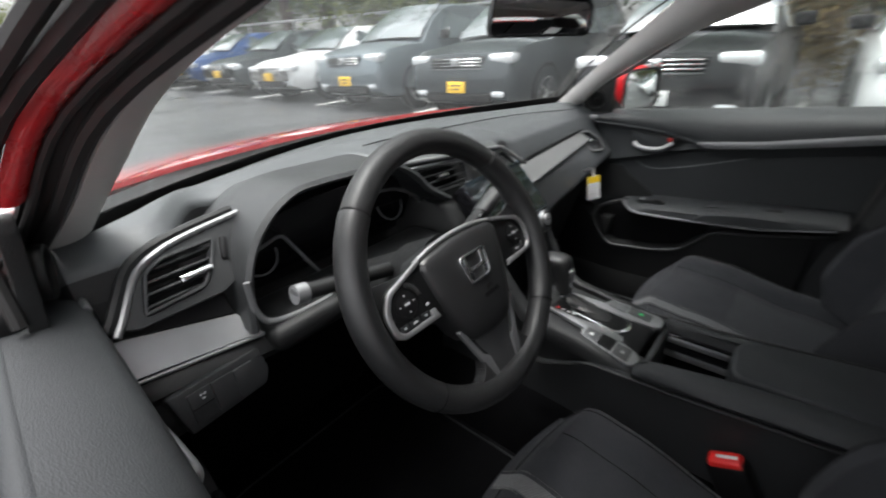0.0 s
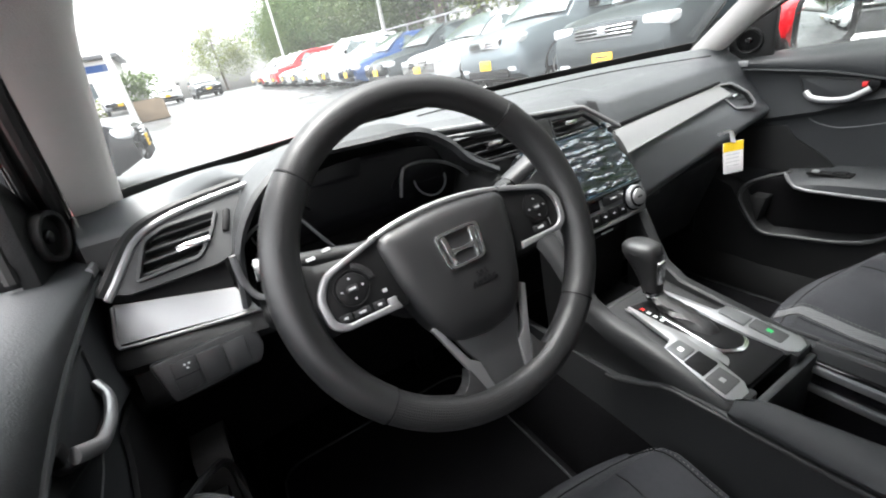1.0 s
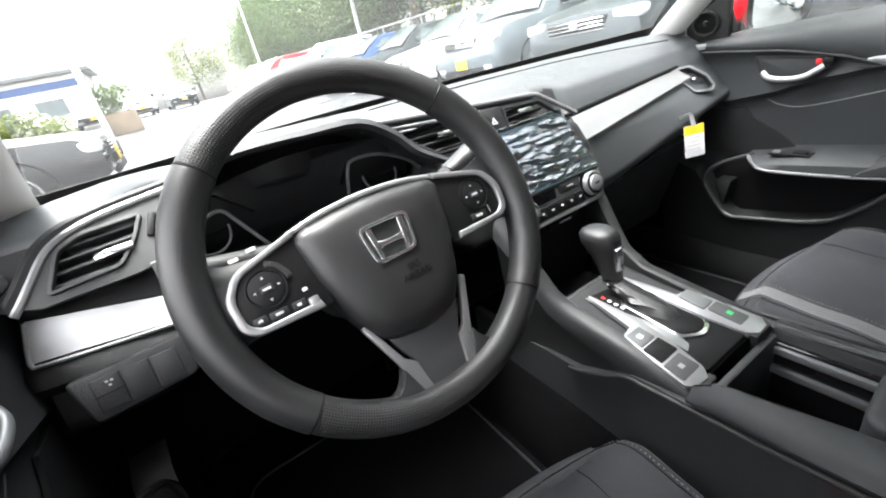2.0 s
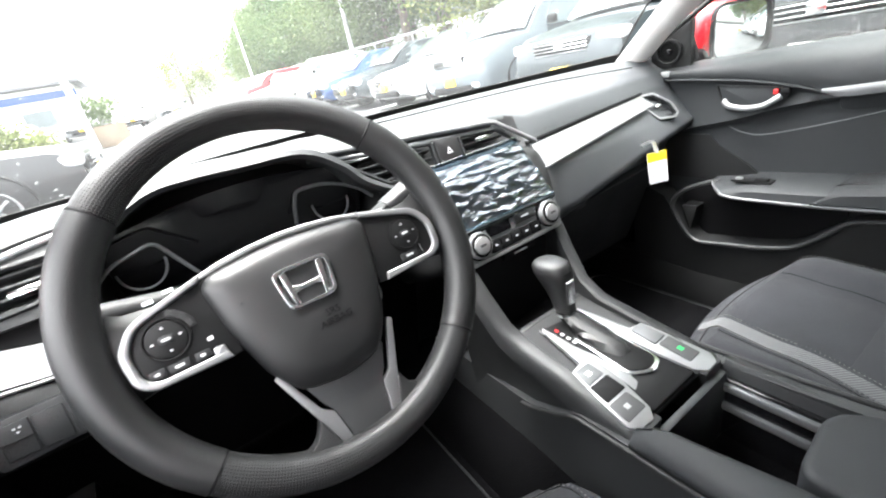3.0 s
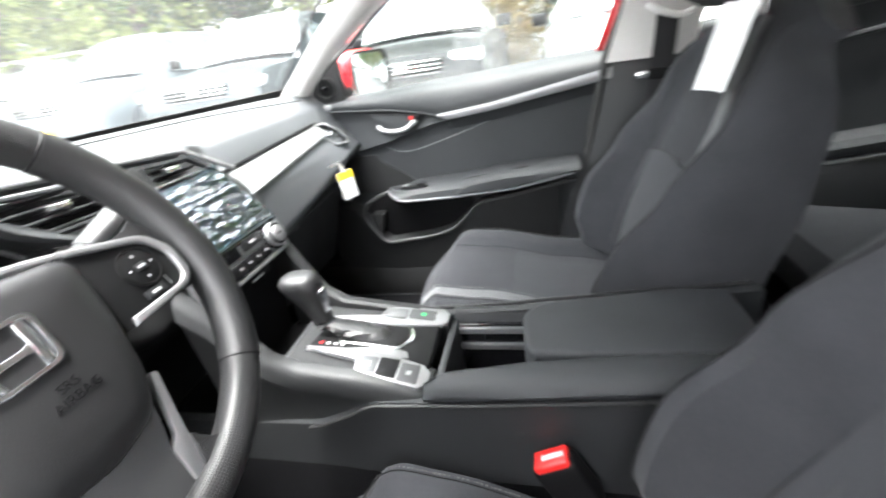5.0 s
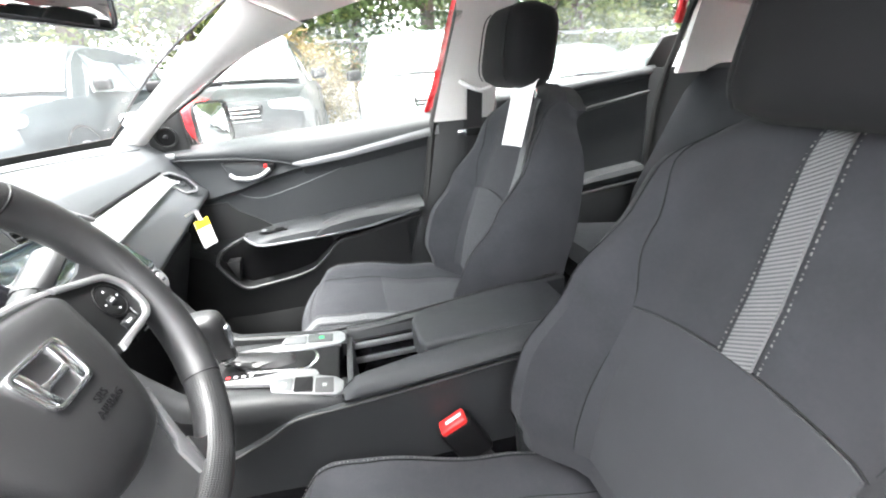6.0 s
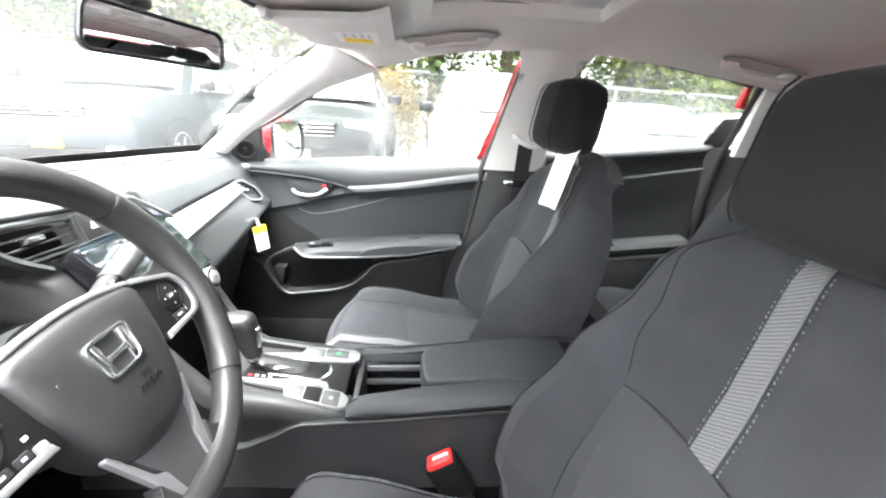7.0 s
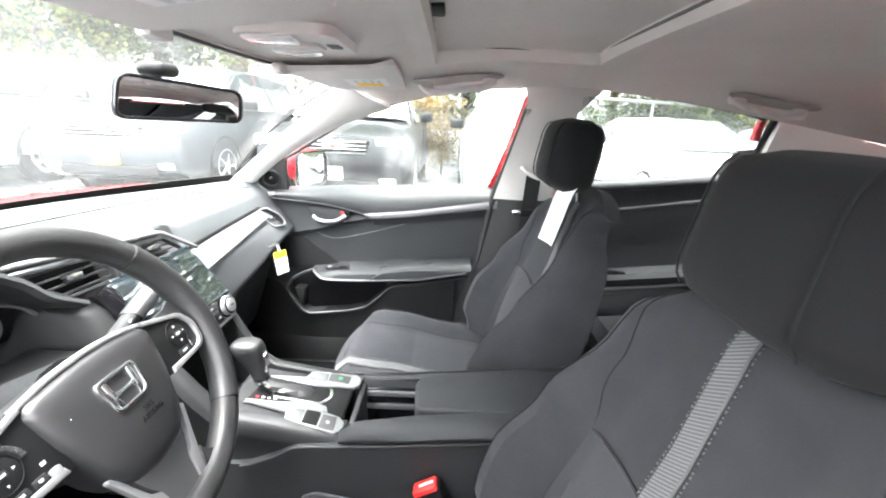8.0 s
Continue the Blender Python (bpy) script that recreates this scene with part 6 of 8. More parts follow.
# bin, arm pads and lid
part("bin_floor", box((0.02, -0.27, 0.40), (0.17, 0.30, 0.02), 0.004), M_DARK, con)
part("bin_front", box((0.010, -0.168, 0.49), (0.170, 0.012, 0.135), 0.004), M_PLASTIC, con)
part("bin_wall", box((-0.058, -0.27, 0.48), (0.010, 0.24, 0.15), 0.003), M_PLASTIC, con)
part("bin_wall", box((0.096, -0.27, 0.475), (0.010, 0.24, 0.14), 0.003), M_GLOSS, con)
for z in (0.535, 0.500):
    part("bin_slide", box((0.088, -0.24, z), (0.008, 0.15, 0.012), 0.002), M_GREY, con, "grey sliding rail in the bin")
rings = []
for y in [-0.160, -0.163, -0.169, -0.180] + lin(-0.20, -0.62, 18):
    e = step(-0.155, -0.185, y)
    xi = lines(-y, ((0.158, -0.094), (0.20, -0.083), (0.30, -0.066), (0.45, -0.058), (0.62, -0.056)))
    zt = 0.590 + 0.014 * e + 0.012 * step(-0.2, -0.5, y)
    zl = ledge_z(y) + 0.007
    rings.append([(x, y, z) for x, z in ((xi, zl), (xi, zt - 0.014), (xi - 0.003, zt - 0.004), (xi - 0.010, zt), (-0.100, zt - 0.003), (-0.110, zt - 0.009), (-0.1155, zt - 0.020), (-0.1165, zl + 0.008), (-0.113, zl))])
part("arm_pad", loft(rings), M_ARM, con, "padded grey-black side pad")
rings = []
for y in lin(-0.165, -0.62, 12):
    rings.append([(x, y, z) for x, z in ((0.100, 0.50), (0.100, 0.560), (0.106, 0.568), (0.118, 0.566), (0.124, 0.555), (0.124, 0.50))])
part("passenger_edge", loft(rings), M_PLASTIC, con)
lid = thing("armrest_lid", "soft black armrest lid closed over the console box", "armrest", (0.02, -0.45, 0.58))
out = rounded([(-0.055, -0.305), (-0.040, -0.296), (0.028, -0.291), (0.048, -0.298), (0.068, -0.322), (0.104, -0.530), (0.098, -0.600), (-0.052, -0.600)], 0.010)
b = prism(out, 0.052, Matrix.Translation((0, 0, 0.556)), 0.009, 4)
part("pad", b, M_ARM, lid, "soft padded lid")
part("box", box((0.03, -0.46, 0.48), (0.15, 0.30, 0.15), 0.01), M_PLASTIC, lid, "black console box")


# ---- seats ----
LEAN = radians(17.5)


def backrest_point(cx, u, v, off=0.0):
    """The front of a backrest: u across from -1 to 1, v up from 0 to 1."""
    w = knots(v, ((0, 0.215), (0.25, 0.250), (0.5, 0.252), (0.8, 0.222), (1.0, 0.150)))
    bol = knots(v, ((0, 0.080), (0.12, 0.118), (0.26, 0.114), (0.46, 0.074), (0.7, 0.028), (1.0, 0.0)))
    a = abs(u)
    d = bol * (step(0.50, 0.80, a) - 0.75 * step(0.80, 1.0, a) ** 2) - 0.020 * step(0.85, 1.0, v) - 0.03 * step(0.95, 1.0, v)
    d += 0.012 * math.sin(math.pi * min(1, v * 1.6)) * (1 - a * a) + off - 0.018 * step(0.92, 1.0, a)
    h = 0.585 * v - 0.055 * a ** 3 * step(0.70, 1.0, v)
    return Vector((cx + w * u, -0.505 - math.sin(LEAN) * h + math.cos(LEAN) * d, 0.455 + math.cos(LEAN) * h + math.sin(LEAN) * d))


def backrest_back(cx, u, v):
    p = backrest_point(cx, u * 0.97, v)
    w = knots(v, ((0, 0.172), (0.4, 0.135), (0.67, 0.108), (0.9, 0.060), (1.0, 0.035)))
    a = abs(u)
    flat = backrest_point(cx, 0.0, v)
    q = Vector((p.x, flat.y, flat.z + (p.z - flat.z) * (0.3 + 0.7 * step(0.6, 0.9, v))))
    return q + Vector((0, -math.cos(LEAN), -math.sin(LEAN))) * (w * (1 - 0.15 * a ** 4))


def cushion_point(cx, u, v, off=0.0):
    """The top of a seat cushion: u across, v from the back to the front."""
    w = knots(v, ((0, 0.205), (0.35, 0.229), (0.85, 0.232), (1.0, 0.205)))
    bol = knots(v, ((0, 0.025), (0.3, 0.030), (0.75, 0.024), (1.0, 0.0))) * (1.0 if cx > 0 else 0.6)
    a = abs(u)
    z = knots(v, ((0, 0.445), (0.3, 0.462), (0.7, 0.502), (0.90, 0.512), (1.0, 0.475))) - (0.008 if cx > 0 else 0.016 + 0.022 * step(0.85, 0.35, v))
    y = -0.545 + 0.510 * v - 0.035 * u * u * step(0.7, 1.0, v)
    z += bol * (step(0.48, 0.78, a) - 0.9 * step(0.80, 1.0, a) ** 2) - 0.022 * step(0.92, 1.0, a) + off
    return Vector((cx + w * u, y + off * step(0.93, 1.0, v), z))


def ring_back(cx, v, n=25):
    fr = [backrest_point(cx, u, v) for u in lin(-1, 1, n)]
    bk = [backrest_back(cx, u, v) for u in lin(1, -1, 11)]
    return fr + bk


def ring_cushion(cx, v, n=25):
    fr = [cushion_point(cx, u, v) for u in lin(-1, 1, n)]
    drop = 0.03 * step(0.9, 1.0, v)
    bk = []
    for u in lin(1, -1, 11):
        p = cushion_point(cx, u * 0.97, v)
        bk.append(Vector((p.x, p.y - 0.015 - drop, 0.385 + 0.03 * abs(u) ** 4)))
    return fr + bk


def stitches(pts, r, name, parent, gap=0.0062, dash_=0.0036):
    """A row of thread stitches along a line."""
    P = [Vector(p) for p in pts]
    b = bmesh.new()
    acc = 0.0
    for p, q in zip(P, P[1:]):
        L = (q - p).length
        d = (q - p) / max(L, 1e-6)
        while acc < L:
            tube([p + d * acc, p + d * min(L, acc + dash_)], r, 5, bm=b)
            acc += gap
        acc -= L
    part(name, b, M_THREAD, parent)


def front_seat(name, cx, label, stripe_u, slant, head, group):
    s = thing(name, label, "car seat", (cx, -0.35, 0.25), group)
    part("backrest", loft([ring_back(cx, v) for v in [0, 0.04] + lin(0.1, 0.9, 17) + [0.94, 0.97, 0.99, 1.0]]), M_CLOTH, s, "charcoal cloth backrest with side bolsters")
    part("cushion", loft([ring_cushion(cx, v) for v in [0] + lin(0.06, 0.9, 17) + [0.94, 0.97, 0.99, 1.0]]), M_CLOTH, s, "charcoal cloth seat cushion")
    us_ = lin(stripe_u - 0.066, stripe_u + 0.066, 7)
    part("back_stripe", sheet(lambda u, v: backrest_point(cx, u + slant * (v - 0.7), v, 0.003), us_, lin(0.502, 0.93, 30), 0.004), M_STRIPE, s, "grey ribbed stripe up the backrest")
    part("cushion_stripe", sheet(lambda u, v: cushion_point(cx, u, v, 0.003), us_, lin(0.30, 0.985, 30), 0.004), M_STRIPE, s, "grey ribbed stripe along the cushion")
    part("back_insert", sheet(lambda u, v: backrest_point(cx, u * (0.55 + 0.10 * (0.48 - 0.48 * v)), v * (0.500 - 0.030 * u * u), 0.0025), lin(-1, 1, 19), lin(0.12, 1, 14), 0.004), M_CLOTH2, s, "smooth grey-black lower back insert")
    part("cushion_insert", sheet(lambda u, v: cushion_point(cx, u, v, 0.002), lin(-0.55, 0.55, 17), lin(0.05, 0.56, 14), 0.004), M_CLOTH2, s, "smooth grey-black seat insert")
    pip = bmesh.new()
    for sd in (-1, 1):
        tube([backrest_point(cx, sd * 0.83, v, 0.001) for v in lin(0.03, 0.97, 30)], 0.0010, 6, bm=pip)
        tube([backrest_point(cx, sd * (0.555 + 0.10 * (0.48 - v)), v, 0.001) for v in lin(0.06, 0.47, 20)], 0.0009, 6, bm=pip)
        tube([cushion_point(cx, sd * 0.86, v, 0.001) for v in lin(0.03, 0.97, 30)], 0.0010, 6, bm=pip)
        tube([cushion_point(cx, sd * 0.56, v, 0.001) for v in lin(0.03, 0.90, 24)], 0.0009, 6, bm=pip)
        tube([backrest_point(cx, sd * knots(q, ((0, 0.56), (0.4, 0.66), (1, 0.80))), 0.47 + 0.46 * q, 0.001) for q in lin(0, 1, 14)], 0.0009, 6, bm=pip)
    tube([backrest_point(cx, u * 0.56, 0.503 - 0.030 * u * u, 0.002) for u in lin(-1, 1, 20)], 0.0009, 6, bm=pip)
    tube([cushion_point(cx, u, 0.95, 0.001) for u in lin(-0.86, 0.86, 24)], 0.0010, 6, bm=pip)
    part("piping", pip, M_HEADCLOTH, s)
    for sd in (-1, 1):
        stitches([backrest_point(cx, stripe_u + sd * 0.092 + slant * (v - 0.7), v, 0.0045) for v in lin(0.505, 0.93, 60)], 0.0008, "stitching", s)
        stitches([cushion_point(cx, stripe_u + sd * 0.092, v, 0.0045) for v in lin(0.30, 0.98, 60)], 0.0008, "stitching", s)
        stitches([cushion_point(cx, sd * 0.88, v, 0.002) for v in lin(0.05, 0.97, 60)], 0.0007, "stitching", s)
    # headrest
    H = Matrix.Translation((cx, *head)) @ Matrix.Rotation(radians(10), 4, "X")
    rings = []
    for t in lin(-1, 1, 15):
        c = math.sqrt(max(0.0, 1 - abs(t) ** 4.5))
        w_, dp = 0.128 * (0.86 + 0.14 * c) * (0.72 + 0.28 * c) * (1 - 0.05 * t), 0.060 * (0.35 + 0.65 * c)
        rings.append([H @ Vector((w_ * math.copysign(abs(math.cos(q)) ** 0.55, math.cos(q)), dp * math.copysign(abs(math.sin(q)) ** 0.7, math.sin(q)) + 0.012 * (1 - abs(math.cos(q))), 0.088 * t)) for q in lin(0, 2 * math.pi * 31 / 32, 32)])
    hr = part("headrest", loft(rings), M_HEADCLOTH, s, "rounded charcoal cloth headrest")
    for sd in (-1, 1):
        hs = bmesh.new()
        tube([H @ Vector((sd * 0.083 * (1 - 0.05 * t), 0.0665 * (0.35 + 0.65 * math.sqrt(max(0, 1 - abs(t) ** 5))) + 0.002, 0.085 * t)) for t in lin(-0.9, 0.9, 14)], 0.0016, 6, bm=hs)
        part("headrest_seam", hs, M_HEADCLOTH, hr)
    for sd in (-1, 1):
        po = bmesh.new()
        tube([(cx + sd * 0.06, head[0] - 0.02, head[1] - 0.13), (cx + sd * 0.06, head[0] - 0.01, head[1] - 0.06)], 0.006, 10, bm=po)
        part("headrest_post", po, M_CHROME, s)
    part("seat_base", box((cx, -0.30, 0.32), (0.42, 0.44, 0.16), 0.03, 3), M_PLASTIC, s, "black plastic seat base")
    for sd in (-1, 1):
        part("seat_rail", box((cx + sd * 0.18, -0.30, 0.235), (0.04, 0.50, 0.03), 0.006), M_GREY, s)
        part("recliner_cover", box((cx + sd * 0.235, -0.50, 0.43), (0.04, 0.12, 0.10), 0.015, 3), M_PLASTIC, s)
    return s


front_seat("driver_seat", -0.37, "driver seat in charcoal cloth with a grey ribbed stripe", -0.008, 0.19, (-0.690, 1.045), "front seats")
front_seat("passenger_seat", 0.37, "passenger seat in charcoal cloth with paper laid over its shoulder", -0.44, 0.0, (-0.658, 1.078), "front seats")

# rear bench
bench = thing("rear_bench", "charcoal cloth rear bench seat across the car", "rear seat", (0, -1.3, 0.25))
part("bench_cushion", loft([[(x * 0.66, y, z) for y, z in ((-0.90, 0.36), (-0.885, 0.44), (-0.91, 0.485), (-1.0, 0.495), (-1.25, 0.460), (-1.38, 0.455), (-1.38, 0.36))] for x in (-1, -0.98, -0.5, 0, 0.5, 0.98, 1)]), M_CLOTH, bench, "charcoal cloth bench cushion")
for s in (-1, 1):
    part("bench_back", loft([[(s * x, y, z) for y, z in ((-1.20 - dy, 0.45), (-1.225 - dy, 0.60), (-1.42 - dy, 0.985), (-1.46 - dy, 1.00), (-1.52, 0.985), (-1.40, 0.45))] for x, dy in ((0.02, 0.04), (0.06, 0.01), (0.33, 0.0), (0.56, 0.0), (0.64, -0.02), (0.67, 0.03))]), M_CLOTH, bench, "charcoal cloth bench backrest")
    part("bench_headrest", box((0, 0, 0), (0.24, 0.10, 0.13), 0.04, 4, Matrix.Translation((s * 0.36, -1.47, 1.03)) @ Matrix.Rotation(radians(18), 4, "X")), M_CLOTH, bench)
part("bench_base", box((0, -1.15, 0.30), (1.30, 0.46, 0.14), 0.02), M_CARPET, bench)


# ---- fittings and loose things ----
# paper laid over the passenger seat's shoulder
paper = thing("paper_strip", "white paper strip draped over the passenger seat shoulder below the headrest", "paper", (0.28, -0.62, 0.95))


def drape(u, v):
    """From the lower front edge up over the top of the shoulder."""
    pts = curve([(0, -0.596, 0.872), (0, -0.616, 0.93), (0, -0.634, 0.985), (0, -0.650, 1.012), (0, -0.680, 1.026), (0, -0.72, 1.026)], 5)
    p = pts[round(v * (len(pts) - 1))]
    x = 0.322 - 0.084 * u - 0.10 * (1 - v) * 0.0 + 0.045 * v
    return Vector((x - 0.025 + 0.01 * v, p.y + 0.014 - 0.014 * u, p.z + 0.004 * math.sin(6 * v + 2 * u)))


part("sheet", sheet(drape, lin(0, 1, 7), lin(0, 1, 26), 0.0006), M_PAPER, paper)

# belt buckles beside the console
def buckle(cx, y, z, tilt, label):
    b = thing("seat_belt_buckle", label, "belt buckle", (cx, y, z - 0.06), "belt buckles")
    m = Matrix.Translation((cx, y, z)) @ Matrix.Rotation(radians(tilt), 4, "X")
    part("casing", box((0, 0, -0.035), (0.031, 0.060, 0.088), 0.008, 3, m), M_DARK, b, "black casing")
    part("button", box((0, 0, 0.008), (0.028, 0.048, 0.015), 0.004, 3, m), M_BUCKLE, b, "bright red release button")
    part("button_bar", box((0, -0.004, 0.0158), (0.007, 0.030, 0.001), 0.0004, 1, m), M_WHITEINK, b)
    st_ = bmesh.new()
    tube([m @ Vector((0, 0, -0.07)), m @ Vector((0, -0.01, -0.20))], 0.016, 8, flat=0.3, up=(1, 0, 0), bm=st_)
    part("stalk", st_, M_BELT, b)
    return b


buckle(-0.136, -0.330, 0.492, -28, "black belt buckle with red button beside the driver seat")
buckle(0.150, -0.385, 0.478, 22, "black belt buckle with red button beside the passenger seat")

# shoulder belts on the centre pillars
def belt(s):
    b = thing("seat_belt", "black shoulder belt hanging from its light pillar guide", "seat belt", (s * 0.64, -0.63, 0.95), "seat belts")
    g = bmesh.new()
    tube(curve([(s * 0.652, -0.585, 1.015), (s * 0.628, -0.600, 1.000), (s * 0.622, -0.640, 0.985), (s * 0.640, -0.675, 0.990)], 5), 0.007, 8, bm=g)
    part("guide", g, M_PILLAR, b, "light grey belt guide")
    part("webbing", sheet(lambda u, v: (s * (0.630 + 0.022 * v), -0.598 - 0.048 * u + 0.02 * v, 0.992 - 0.42 * v), lin(0, 1, 4), lin(0, 1, 9), 0.002), M_BELT, b, "black woven webbing")
    part("tongue", box((s * 0.632, -0.585, 0.868), (0.012, 0.05, 0.016), 0.004, 2), M_CHROME, b, "chrome belt tongue")
    part("tongue_grip", box((s * 0.634, -0.612, 0.866), (0.018, 0.052, 0.026), 0.006, 2), M_DARK, b)
    return b


belt(1)
belt(-1)

# inner mirror
mir = thing("rear_view_mirror", "black framed rear-view mirror on the windscreen", "rear-view mirror", (0.005, 0.20, 1.22))
MR = basis((0.000, 0.112, 1.166), (0.934, -0.357, 0.0), (0, 0.0, 1.0))
ol = rounded([(-0.121, -0.030), (0.117, -0.035), (0.123, 0.026), (-0.105, 0.038)], 0.022, 5)
part("housing", loft([[MR @ Vector((p.x * k2, p.y * k2, z)) for p in ol] for k2, z in ((0.55, -0.034), (0.85, -0.024), (0.98, -0.008), (1.0, 0.0))]), M_DARK, mir, "black housing")
part("bezel", ringframe(ol, inset(ol, 0.005), 0.005, MR, 0.0012), M_GLOSS, mir)
part("mirror_glass", prism(inset(ol, 0.004), 0.0025, MR, 0.0003), M_MIRROR, mir)
part("knob", box((0.092, -0.026, 0.004), (0.020, 0.012, 0.006), 0.003, 2, MR), M_DARK, mir)
ar = bmesh.new()
tube([MR @ Vector((0, 0.0, -0.03)), (0.004, 0.160, 1.188), (0.002, 0.160, 1.212)], 0.011, 10, bm=ar)
part("arm", ar, M_DARK, mir)
part("sensor_cover", box((0.0, 0.150, 1.216), (0.050, 0.050, 0.022), 0.010, 3), M_DARK, mir, "black mount on the glass")

# sun visors
def visor(s):
    v_ = thing("sun_visor", "light grey sun visor folded against the headliner with a warning label", "sun visor", (s * 0.33, -0.08, 1.27), "sun visors")
    def fn(u, w):
        p = roof_point(s * (0.40 + 0.47 * u), -0.03 - 0.185 * w)
        return Vector((p.x, p.y, p.z - 0.020 - 0.008 * math.sin(math.pi * w)))
    part("panel", sheet(fn, lin(0, 1, 17), lin(0, 1, 9), 0.012, flip=s < 0), M_PILLAR, v_)
    lb = part("label", sheet(lambda u, w: fn(0.44 + 0.34 * u, 0.36 + 0.44 * w) + Vector((0, 0, -0.0015)), lin(0, 1, 5), lin(0, 1, 4), 0.0006, flip=s < 0), M_PAPER, v_, "white warning label")
    part("label_mark", sheet(lambda u, w: fn(0.62 + 0.13 * u, 0.42 + 0.30 * w) + Vector((0, 0, -0.0028)), lin(0, 1, 3), lin(0, 1, 3), 0.0005, flip=s < 0), M_YELLOW, lb, "yellow label block")
    for k2 in range(4):
        part("label_line", sheet(lambda u, w: fn(0.47 + 0.12 * u, 0.44 + 0.08 * k2 + 0.03 * w) + Vector((0, 0, -0.0028)), lin(0, 1, 3), lin(0, 1, 2), 0.0004, flip=s < 0), M_WHITEINK, lb)
    part("clip", box(tuple(roof_point(s * 0.38, -0.035) + Vector((0, 0, -0.018))), (0.045, 0.022, 0.020), 0.006, 2), M_PILLAR, v_)
    return v_


visor(1)
visor(-1)

# map lamps on the roof
lamp = thing("map_lamp", "light grey roof console with two clear map lamp lenses", "map lamp", (0.0, -0.09, 1.28))
lz = roof_point(0, -0.10).z
part("base", prism(rrect(0.19, 0.15, 0.03, 6), 0.016, Matrix.Translation((0.0, -0.095, lz - 0.013)) , 0.0), M_PILLAR, lamp)
M_LENS = mat("frosted_lamp_lens", (0.75, 0.76, 0.77), 0.15, var=0.05, scale=60, coat=0.5)
for s in (-1, 1):
    part("lens", box((s * 0.060, -0.070, lz - 0.014), (0.050, 0.075, 0.012), 0.008, 3), M_LENS, lamp, "frosted clear lens")
part("switch", box((0.0, -0.100, lz - 0.014), (0.055, 0.060, 0.010), 0.004, 2), M_PILLAR, lamp)
for k2 in range(6):
    part("slot", box((-0.015 + 0.006 * k2, -0.150, lz - 0.0135), (0.003, 0.020, 0.004), 0.001, 1), M_GREY, lamp)

# grab handles
def grab(y0, y1, s):
    ym = (y0 + y1) / 2
    g = thing("grab_handle", "light grey folding grab handle above the door", "grab handle", (s * 0.53, ym, 1.25), "grab handles")
    def at(y, off, u=0.87):
        p = roof_point(s * (u - (0.07 if ym < -1 else 0.03)), y)
        return p + Vector((-s * off * 0.6, 0, -off))
    b = bmesh.new()
    tube(curve([at(y0, 0.006, 0.90), at(y0 - 0.010, 0.018, 0.89), at(y0 - 0.03, 0.030, 0.88), at(ym, 0.034, 0.875), at(y1 + 0.03, 0.030, 0.88), at(y1 + 0.010, 0.018, 0.89), at(y1, 0.006, 0.90)], 5), 0.0125, 12, bm=b, flat=0.75)
    part("grip", b, M_PILLAR, g)
    # shallow oval plate; its darker colour paints the recess shading
    def bowl(u, v_):
        half = 0.048 * math.sqrt(max(0.05, 1 - abs(2 * u - 1) ** 3))
        return at(y0 + 0.025 + (y1 - y0 - 0.05) * u, 0.003 + 0.003 * abs(2 * v_ - 1), 0.855 + half * (2 * v_ - 1))
    part("recess", sheet(bowl, lin(0, 1, 17), lin(0, 1, 7), 0.003), M_RECESS, g, "oval plate behind the grip with the hollow's shade in its colour")
    for yy in (y0 - 0.012, y1 + 0.012):
        part("mount", box(tuple(at(yy, 0.008, 0.90)), (0.034, 0.040, 0.026), 0.010, 3), M_PILLAR, g)
    return g


grab(-0.26, -0.46, 1)
for s in (1, -1):
    grab(-1.11, -1.30, s)

# pedals and mat
ped = thing("pedal_set", "black rubber brake and accelerator pedals", "pedals", (-0.36, 0.5, 0.3))
part("brake_pedal", box((-0.38, 0.47, 0.42), (0.09, 0.02, 0.06), 0.006, 2, Matrix()), M_DARK, ped)
part("accelerator", box((-0.25, 0.52, 0.36), (0.05, 0.02, 0.14), 0.006, 2), M_DARK, ped)
part("pedal_arm", box((-0.38, 0.53, 0.52), (0.02, 0.10, 0.16), 0.004, 2), M_DARK, ped)
for s in (-1, 1):
    mt_ = thing("floor_mat", "black carpet floor mat with stitched edge", "floor mat", (s * 0.40, 0.1, 0.235), "floor mats")
    part("mat_carpet", prism(rrect(0.50, 0.60, 0.06), 0.012, Matrix.Translation((s * 0.42, 0.18, 0.231)), 0.004), M_CARPET, mt_)
    eb = bmesh.new()
    tube([(p.x + s * 0.42, p.y + 0.18, 0.244) for p in rrect(0.50, 0.60, 0.06)], 0.0025, 6, closed=True, bm=eb)
    part("mat_edge", eb, M_PLASTIC, mt_, "grey bound edge")


